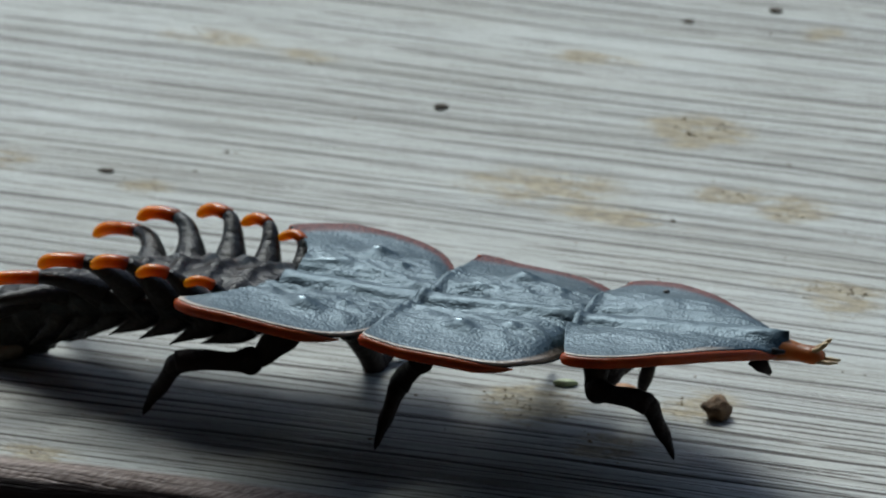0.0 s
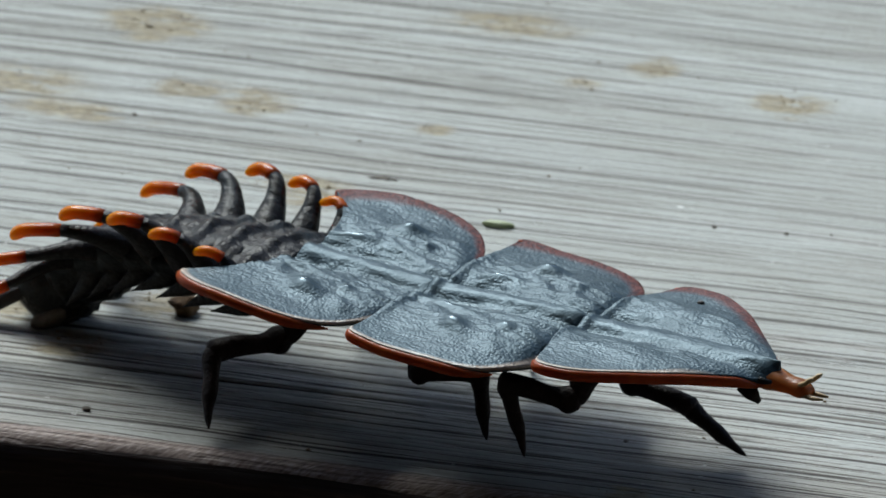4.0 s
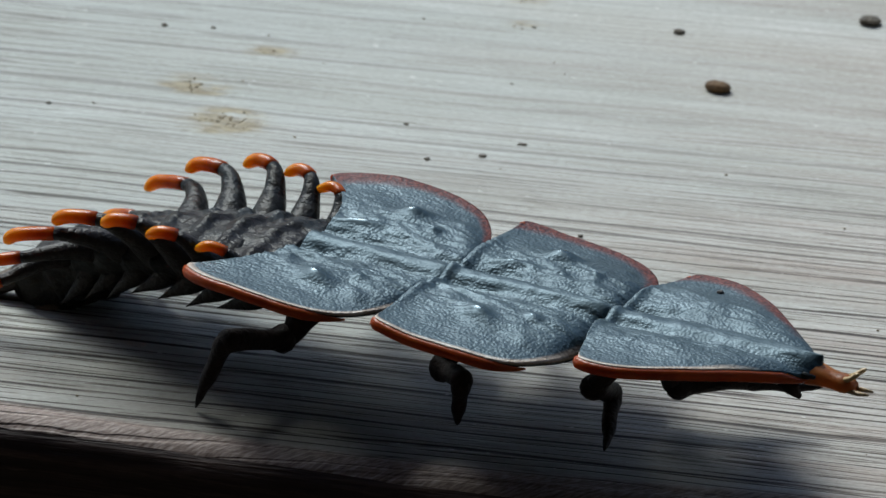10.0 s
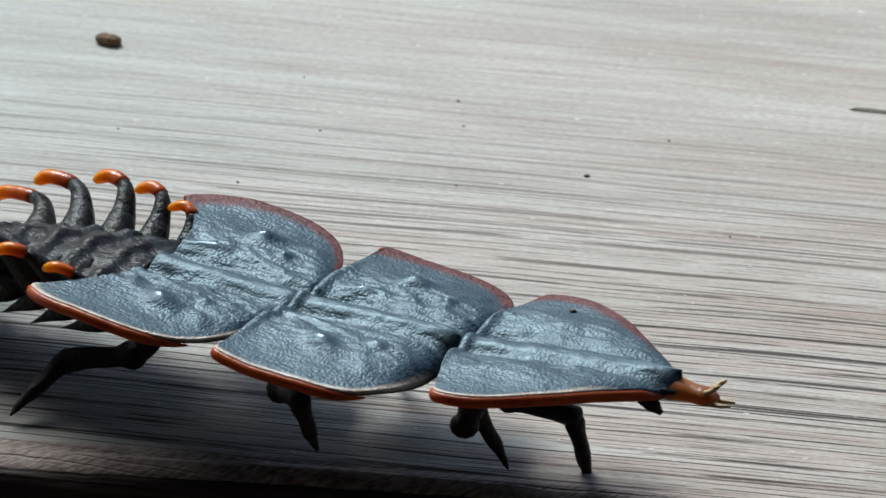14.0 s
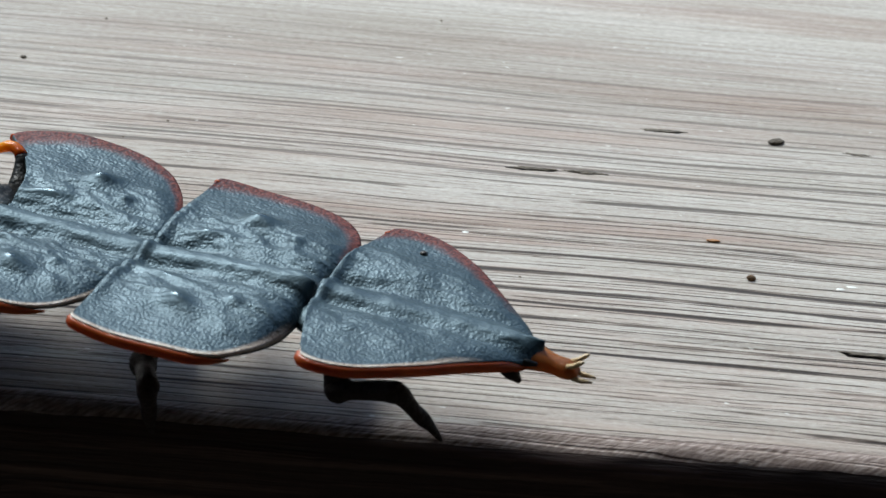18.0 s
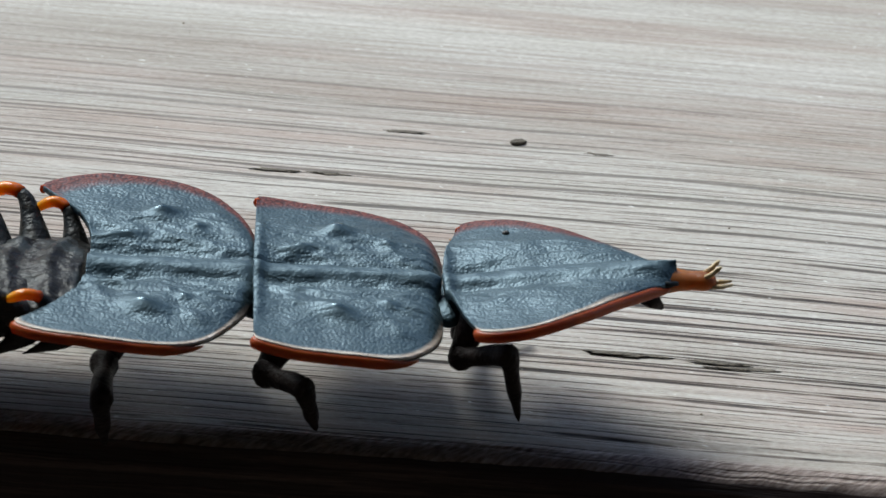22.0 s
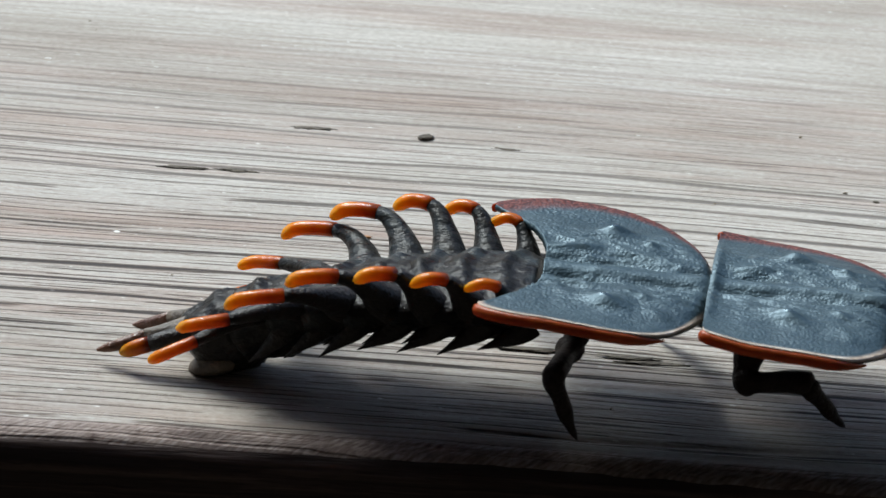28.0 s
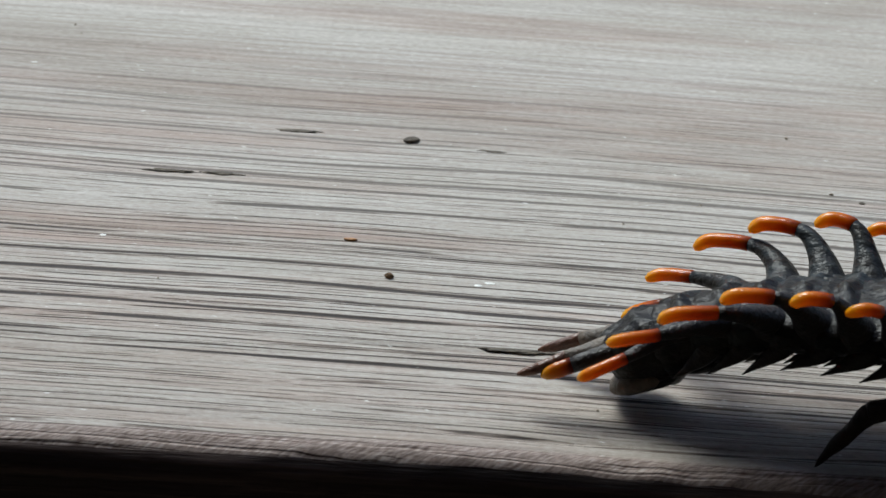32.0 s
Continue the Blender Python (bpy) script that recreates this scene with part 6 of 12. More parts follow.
    walk(segments[3], [(0, pose(-0.014719, 0.000163, -0.000982, -2.93, -6.56, -0.71)), (0.5, pose(-0.014717, 0.000202, -0.001000, -3.42, -6.38, -1.16)), (1, pose(-0.014718, 0.000132, -0.001020, -3.76, -6.85, 0.20)), (1.5, pose(-0.014716, -0.000041, -0.001047, -4.15, -8.49, 3.13)), (2, pose(-0.014714, -0.000029, -0.001093, -5.53, -9.21, 3.31)), (2.5, pose(-0.014716, 0.000008, -0.001057, -5.92, -8.89, 2.97)), (3, pose(-0.014717, 0.000039, -0.001001, -5.99, -8.71, 2.62)), (3.5, pose(-0.014718, 0.000070, -0.000944, -6.05, -8.53, 2.27)), (4, pose(-0.014718, 0.000102, -0.000887, -6.11, -8.35, 1.92)), (4.5, pose(-0.014717, 0.000133, -0.000830, -6.17, -8.18, 1.57)), (5, pose(-0.014717, 0.000124, -0.000830, -6.36, -8.32, 1.64)), (5.5, pose(-0.014721, 0.000050, -0.000842, -6.01, -6.91, 1.15)), (6, pose(-0.014719, -0.000003, -0.000749, -6.15, -6.90, 1.96)), (6.5, pose(-0.014717, -0.000037, -0.000752, -6.14, -7.49, 2.85)), (7, pose(-0.014716, 0.000061, -0.000895, -6.17, -9.83, 1.52)), (7.5, pose(-0.014716, 0.000114, -0.000944, -5.55, -9.57, 0.58)), (8, pose(-0.014709, 0.000088, -0.001147, -5.73, -11.61, 0.93)), (8.5, pose(-0.014710, 0.000122, -0.001182, -5.52, -9.31, -0.27)), (9, pose(-0.014712, 0.000153, -0.001149, -5.38, -8.02, -1.13)), (9.5, pose(-0.014709, 0.000170, -0.001193, -5.00, -8.94, -1.39)), (10, pose(-0.014699, 0.000296, -0.001232, -4.57, -10.82, -2.63)), (10.5, pose(-0.014712, 0.000232, -0.001108, -6.43, -7.40, -2.02)), (11, pose(-0.014713, 0.000213, -0.001130, -6.95, -6.54, -1.75)), (11.5, pose(-0.014711, 0.000258, -0.001120, -6.46, -6.49, -2.71)), (12, pose(-0.014708, 0.000289, -0.001144, -6.44, -7.51, -3.35)), (12.5, pose(-0.014708, 0.000291, -0.001110, -7.18, -8.24, -3.23)), (13, pose(-0.014713, 0.000240, -0.001004, -7.73, -8.12, -1.96)), (13.5, pose(-0.014714, 0.000194, -0.000995, -8.03, -8.23, -0.94)), (14, pose(-0.014716, 0.000175, -0.000994, -6.77, -7.64, -0.89)), (14.5, pose(-0.014717, 0.000157, -0.000993, -5.52, -7.06, -0.84)), (15, pose(-0.014719, 0.000138, -0.000991, -4.26, -6.48, -0.79)), (15.5, pose(-0.014720, 0.000119, -0.000990, -3.00, -5.90, -0.74)), (16, pose(-0.014720, 0.000113, -0.000995, -2.23, -5.55, -0.77)), (16.5, pose(-0.014722, 0.000118, -0.000924, -1.84, -4.26, -0.86)), (17, pose(-0.014717, 0.000143, -0.001074, -1.08, -6.14, -1.19)), (17.5, pose(-0.014713, 0.000186, -0.001143, -0.82, -6.95, -1.66)), (18, pose(-0.014712, 0.000174, -0.001169, -0.52, -7.17, -1.57)), (18.5, pose(-0.014717, 0.000133, -0.001092, -0.59, -5.93, -1.17)), (19, pose(-0.014722, 0.000105, -0.000978, -0.77, -4.21, -0.89)), (19.5, pose(-0.014724, 0.000088, -0.000857, -1.06, -2.42, -0.71)), (20, pose(-0.014723, 0.000087, -0.000749, -1.51, -0.83, -0.68)), (20.5, pose(-0.014723, 0.000114, -0.000799, -2.12, -1.41, -0.99)), (21, pose(-0.014716, 0.000158, -0.001119, -3.02, -5.70, -1.46)), (21.5, pose(-0.014715, 0.000144, -0.001152, -3.36, -6.13, -1.36)), (22, pose(-0.014713, 0.000183, -0.001165, -2.93, -6.48, -1.76)), (22.5, pose(-0.014696, 0.000300, -0.001331, -1.71, -9.11, -2.91)), (23, pose(-0.014704, 0.000275, -0.001221, -2.77, -8.51, -2.77)), (23.5, pose(-0.014705, 0.000225, -0.001218, -3.57, -9.52, -2.52)), (24, pose(-0.014695, 0.000220, -0.001334, -4.08, -11.79, -2.94)), (24.5, pose(-0.014679, 0.000231, -0.001484, -3.68, -14.04, -3.20)), (25, pose(-0.014674, 0.000258, -0.001524, -3.81, -14.20, -2.99)), (25.5, pose(-0.014668, 0.000285, -0.001564, -3.93, -14.37, -2.77)), (26, pose(-0.014662, 0.000312, -0.001604, -4.05, -14.53, -2.55)), (26.5, pose(-0.014655, 0.000338, -0.001644, -4.17, -14.69, -2.33)), (27, pose(-0.014652, 0.000392, -0.001649, -3.12, -14.64, -4.72)), (27.5, pose(-0.014671, 0.000419, -0.001494, -2.39, -12.02, -5.33)), (28, pose(-0.014675, 0.000369, -0.001491, -2.70, -11.06, -5.92)), (28.5, pose(-0.014673, 0.000364, -0.001515, -3.03, -11.40, -5.77)), (29, pose(-0.014673, 0.000304, -0.001539, -3.81, -12.84, -4.83)), (29.5, pose(-0.014670, 0.000340, -0.001539, -3.63, -13.57, -5.05)), (30, pose(-0.014677, 0.000354, -0.001465, -3.16, -12.68, -5.77)), (30.5, pose(-0.014681, 0.000384, -0.001420, -2.61, -11.01, -6.40)), (31, pose(-0.014680, 0.000346, -0.001477, -2.01, -8.93, -4.58)), (31.5, pose(-0.014691, 0.000350, -0.001350, -1.48, -9.14, -4.74)), (32, pose(-0.014706, 0.000411, -0.000717, -5.79, -4.70, -5.09))])
    walk(segments[4], [(0, pose(-0.016737, 0.000188, -0.001214, -3.11, -10.46, -0.50)), (0.5, pose(-0.016736, 0.000243, -0.001226, -3.92, -10.03, -0.96)), (1, pose(-0.016735, 0.000125, -0.001263, -4.20, -10.63, 0.83)), (1.5, pose(-0.016723, -0.000150, -0.001347, -4.65, -13.10, 4.52)), (2, pose(-0.016716, -0.000145, -0.001418, -6.34, -14.00, 4.93)), (2.5, pose(-0.016720, -0.000096, -0.001371, -6.85, -13.75, 4.70)), (3, pose(-0.016723, -0.000053, -0.001308, -6.98, -13.93, 4.46)), (3.5, pose(-0.016725, -0.000009, -0.001245, -7.12, -14.12, 4.22)), (4, pose(-0.016726, 0.000034, -0.001182, -7.25, -14.30, 3.97)), (4.5, pose(-0.016727, 0.000078, -0.001119, -7.38, -14.48, 3.73)), (5, pose(-0.016726, 0.000066, -0.001124, -7.65, -14.84, 3.84)), (5.5, pose(-0.016737, 0.000010, -0.001086, -7.21, -12.42, 2.48)), (6, pose(-0.016734, -0.000071, -0.000993, -7.35, -12.98, 3.46)), (6.5, pose(-0.016729, -0.000137, -0.001017, -7.33, -13.80, 4.70)), (7, pose(-0.016717, 0.000008, -0.001242, -7.32, -16.62, 3.19)), (7.5, pose(-0.016719, 0.000093, -0.001282, -6.53, -15.67, 2.04)), (8, pose(-0.016699, 0.000056, -0.001555, -6.77, -17.53, 2.54)), (8.5, pose(-0.016715, 0.000132, -0.001510, -6.67, -13.26, 0.85)), (9, pose(-0.016724, 0.000193, -0.001432, -6.46, -11.24, -0.30)), (9.5, pose(-0.016715, 0.000219, -0.001509, -5.94, -12.40, -0.60)), (10, pose(-0.016693, 0.000388, -0.001613, -5.40, -15.27, -1.82)), (10.5, pose(-0.016725, 0.000303, -0.001370, -8.01, -10.32, -1.36)), (11, pose(-0.016730, 0.000275, -0.001361, -8.81, -8.68, -1.09)), (11.5, pose(-0.016727, 0.000354, -0.001350, -8.22, -8.64, -2.41)), (12, pose(-0.016718, 0.000407, -0.001409, -8.22, -10.19, -3.31)), (12.5, pose(-0.016715, 0.000404, -0.001401, -9.14, -11.65, -3.16)), (13, pose(-0.016723, 0.000309, -0.001291, -9.76, -12.15, -1.50)), (13.5, pose(-0.016725, 0.000227, -0.001286, -10.12, -12.41, -0.17)), (14, pose(-0.016729, 0.000207, -0.001264, -8.52, -11.51, -0.23)), (14.5, pose(-0.016733, 0.000186, -0.001242, -6.92, -10.61, -0.29)), (15, pose(-0.016737, 0.000166, -0.001221, -5.32, -9.71, -0.34)), (15.5, pose(-0.016741, 0.000145, -0.001199, -3.71, -8.81, -0.40)), (16, pose(-0.016742, 0.000141, -0.001192, -2.71, -8.25, -0.51)), (16.5, pose(-0.016748, 0.000149, -0.001075, -2.18, -6.62, -0.65)), (17, pose(-0.016737, 0.000185, -0.001291, -1.31, -8.77, -1.03)), (17.5, pose(-0.016729, 0.000245, -0.001389, -0.97, -9.68, -1.54)), (18, pose(-0.016727, 0.000230, -0.001422, -0.62, -9.88, -1.48)), (18.5, pose(-0.016738, 0.000174, -0.001302, -0.67, -8.34, -1.09)), (19, pose(-0.016748, 0.000136, -0.001127, -0.82, -6.25, -0.80)), (19.5, pose(-0.016753, 0.000113, -0.000943, -1.11, -4.08, -0.62)), (20, pose(-0.016754, 0.000111, -0.000779, -1.54, -2.15, -0.59)), (20.5, pose(-0.016754, 0.000150, -0.000849, -2.13, -2.80, -0.94)), (21, pose(-0.016737, 0.000209, -0.001321, -3.00, -7.82, -1.45)), (21.5, pose(-0.016734, 0.000193, -0.001369, -3.30, -8.32, -1.38)), (22, pose(-0.016730, 0.000245, -0.001395, -2.83, -8.80, -1.80)), (22.5, pose(-0.016699, 0.000402, -0.001653, -1.53, -12.06, -2.99)), (23, pose(-0.016711, 0.000373, -0.001522, -2.76, -11.75, -2.94)), (23.5, pose(-0.016707, 0.000313, -0.001554, -3.80, -13.38, -2.87)), (24, pose(-0.016681, 0.000322, -0.001749, -4.54, -16.31, -3.63)), (24.5, pose(-0.016647, 0.000341, -0.001977, -4.13, -18.99, -4.00)), (25, pose(-0.016641, 0.000361, -0.002023, -4.32, -18.97, -3.48)), (25.5, pose(-0.016634, 0.000380, -0.002068, -4.50, -18.96, -2.96)), (26, pose(-0.016627, 0.000399, -0.002114, -4.68, -18.94, -2.44)), (26.5, pose(-0.016619, 0.000418, -0.002159, -4.86, -18.92, -1.92)), (27, pose(-0.016610, 0.000554, -0.002163, -3.39, -18.77, -5.61)), (27.5, pose(-0.016649, 0.000604, -0.001917, -2.55, -15.67, -6.30)), (28, pose(-0.016659, 0.000575, -0.001881, -2.75, -14.25, -7.68)), (28.5, pose(-0.016654, 0.000564, -0.001917, -3.19, -14.73, -7.51)), (29, pose(-0.016646, 0.000471, -0.001990, -4.22, -16.97, -6.42)), (29.5, pose(-0.016637, 0.000514, -0.002016, -3.87, -18.20, -6.45)), (30, pose(-0.016649, 0.000553, -0.001911, -3.32, -17.20, -7.53)), (30.5, pose(-0.016663, 0.000606, -0.001808, -2.74, -14.74, -8.20)), (31, pose(-0.016681, 0.000506, -0.001793, -1.97, -10.91, -5.23)), (31.5, pose(-0.016690, 0.000515, -0.001673, -1.23, -12.23, -5.45)), (32, pose(-0.016722, 0.000590, -0.000883, -6.30, -9.09, -5.74))])
    walk(segments[5], [(0, pose(-0.018599, 0.000204, -0.001558, -3.29, -15.12, -0.43)), (0.5, pose(-0.018601, 0.000274, -0.001556, -4.42, -14.38, -0.89)), (1, pose(-0.018596, 0.000098, -0.001612, -4.65, -15.13, 1.38)), (1.5, pose(-0.018561, -0.000296, -0.001776, -5.15, -18.51, 5.92)), (2, pose(-0.018547, -0.000303, -0.001876, -7.15, -19.60, 6.62)), (2.5, pose(-0.018553, -0.000247, -0.001821, -7.78, -19.47, 6.56)), (3, pose(-0.018556, -0.000196, -0.001764, -7.98, -20.11, 6.50)), (3.5, pose(-0.018557, -0.000144, -0.001707, -8.19, -20.76, 6.44)), (4, pose(-0.018557, -0.000093, -0.001650, -8.39, -21.40, 6.38)), (4.5, pose(-0.018557, -0.000041, -0.001593, -8.59, -22.05, 6.32)), (5, pose(-0.018553, -0.000056, -0.001609, -8.94, -22.71, 6.49)), (5.5, pose(-0.018585, -0.000070, -0.001494, -8.42, -19.13, 4.12)), (6, pose(-0.018577, -0.000183, -0.001418, -8.55, -20.33, 5.29)), (6.5, pose(-0.018562, -0.000288, -0.001469, -8.52, -21.35, 6.92)), (7, pose(-0.018529, -0.000093, -0.001783, -8.47, -24.67, 5.22)), (7.5, pose(-0.018541, 0.000029, -0.001794, -7.51, -22.83, 3.86)), (8, pose(-0.018503, -0.000024, -0.002126, -7.81, -24.38, 4.58)), (8.5, pose(-0.018558, 0.000104, -0.001945, -7.81, -17.74, 2.38)), (9, pose(-0.018581, 0.000203, -0.001801, -7.55, -14.85, 0.92)), (9.5, pose(-0.018565, 0.000238, -0.001916, -6.88, -16.25, 0.58)), (10, pose(-0.018519, 0.000446, -0.002112, -6.24, -20.26, -0.61)), (10.5, pose(-0.018588, 0.000347, -0.001709, -9.60, -13.52, -0.37)), (11, pose(-0.018602, 0.000311, -0.001646, -10.67, -10.96, -0.14)), (11.5, pose(-0.018598, 0.000432, -0.001634, -9.98, -10.93, -1.87)), (12, pose(-0.018579, 0.000514, -0.001745, -10.00, -13.08, -3.08)), (12.5, pose(-0.018567, 0.000507, -0.001784, -11.10, -15.37, -2.93)), (13, pose(-0.018574, 0.000357, -0.001690, -11.79, -16.60, -0.86)), (13.5, pose(-0.018574, 0.000233, -0.001693, -12.22, -17.05, 0.78)), (14, pose(-0.018585, 0.000214, -0.001642, -10.27, -15.82, 0.59)), (14.5, pose(-0.018595, 0.000195, -0.001591, -8.32, -14.59, 0.39)), (15, pose(-0.018604, 0.000177, -0.001540, -6.37, -13.35, 0.20)), (15.5, pose(-0.018612, 0.000158, -0.001489, -4.43, -12.12, 0.01)), (16, pose(-0.018616, 0.000157, -0.001464, -3.19, -11.32, -0.20)), (16.5, pose(-0.018629, 0.000170, -0.001293, -2.52, -9.32, -0.38)), (17, pose(-0.018608, 0.000219, -0.001579, -1.53, -11.78, -0.84)), (17.5, pose(-0.018595, 0.000295, -0.001707, -1.12, -12.81, -1.40)), (18, pose(-0.018592, 0.000278, -0.001747, -0.72, -13.00, -1.36)), (18.5, pose(-0.018611, 0.000210, -0.001576, -0.74, -11.13, -0.99)), (19, pose(-0.018630, 0.000162, -0.001333, -0.88, -8.62, -0.71)), (19.5, pose(-0.018642, 0.000134, -0.001078, -1.15, -6.04, -0.52)), (20, pose(-0.018647, 0.000131, -0.000850, -1.58, -3.73, -0.49)), (20.5, pose(-0.018645, 0.000180, -0.000942, -2.14, -4.45, -0.88)), (21, pose(-0.018612, 0.000257, -0.001579, -2.97, -10.28, -1.44)), (21.5, pose(-0.018607, 0.000238, -0.001643, -3.24, -10.86, -1.41)), (22, pose(-0.018601, 0.000304, -0.001684, -2.72, -11.49, -1.88)), (22.5, pose(-0.018548, 0.000498, -0.002048, -1.35, -15.45, -3.13)), (23, pose(-0.018563, 0.000468, -0.001907, -2.74, -15.46, -3.20)), (23.5, pose(-0.018547, 0.000406, -0.001992, -4.03, -17.76, -3.35)), (24, pose(-0.018495, 0.000437, -0.002281, -5.00, -21.40, -4.49)), (24.5, pose(-0.018433, 0.000466, -0.002593, -4.58, -24.56, -4.99)), (25, pose(-0.018428, 0.000469, -0.002638, -4.83, -24.32, -4.13)), (25.5, pose(-0.018423, 0.000472, -0.002684, -5.07, -24.08, -3.28)), (26, pose(-0.018416, 0.000475, -0.002728, -5.31, -23.85, -2.42)), (26.5, pose(-0.018409, 0.000478, -0.002773, -5.55, -23.61, -1.56)), (27, pose(-0.018395, 0.000729, -0.002772, -3.66, -23.34, -6.78)), (27.5, pose(-0.018462, 0.000804, -0.002429, -2.71, -19.79, -7.47)), (28, pose(-0.018478, 0.000820, -0.002347, -2.80, -17.91, -9.81)), (28.5, pose(-0.018470, 0.000804, -0.002398, -3.35, -18.57, -9.63)), (29, pose(-0.018446, 0.000673, -0.002543, -4.62, -21.75, -8.41)), (29.5, pose(-0.018424, 0.000716, -0.002608, -4.12, -23.54, -8.18)), (30, pose(-0.018442, 0.000790, -0.002471, -3.48, -22.42, -9.65)), (30.5, pose(-0.018476, 0.000867, -0.002290, -2.87, -19.08, -10.30)), (31, pose(-0.018533, 0.000676, -0.002151, -1.93, -13.24, -5.91)), (31.5, pose(-0.018533, 0.000691, -0.002074, -0.97, -15.90, -6.19)), (32, pose(-0.018583, 0.000777, -0.001182, -6.81, -14.32, -6.44))])
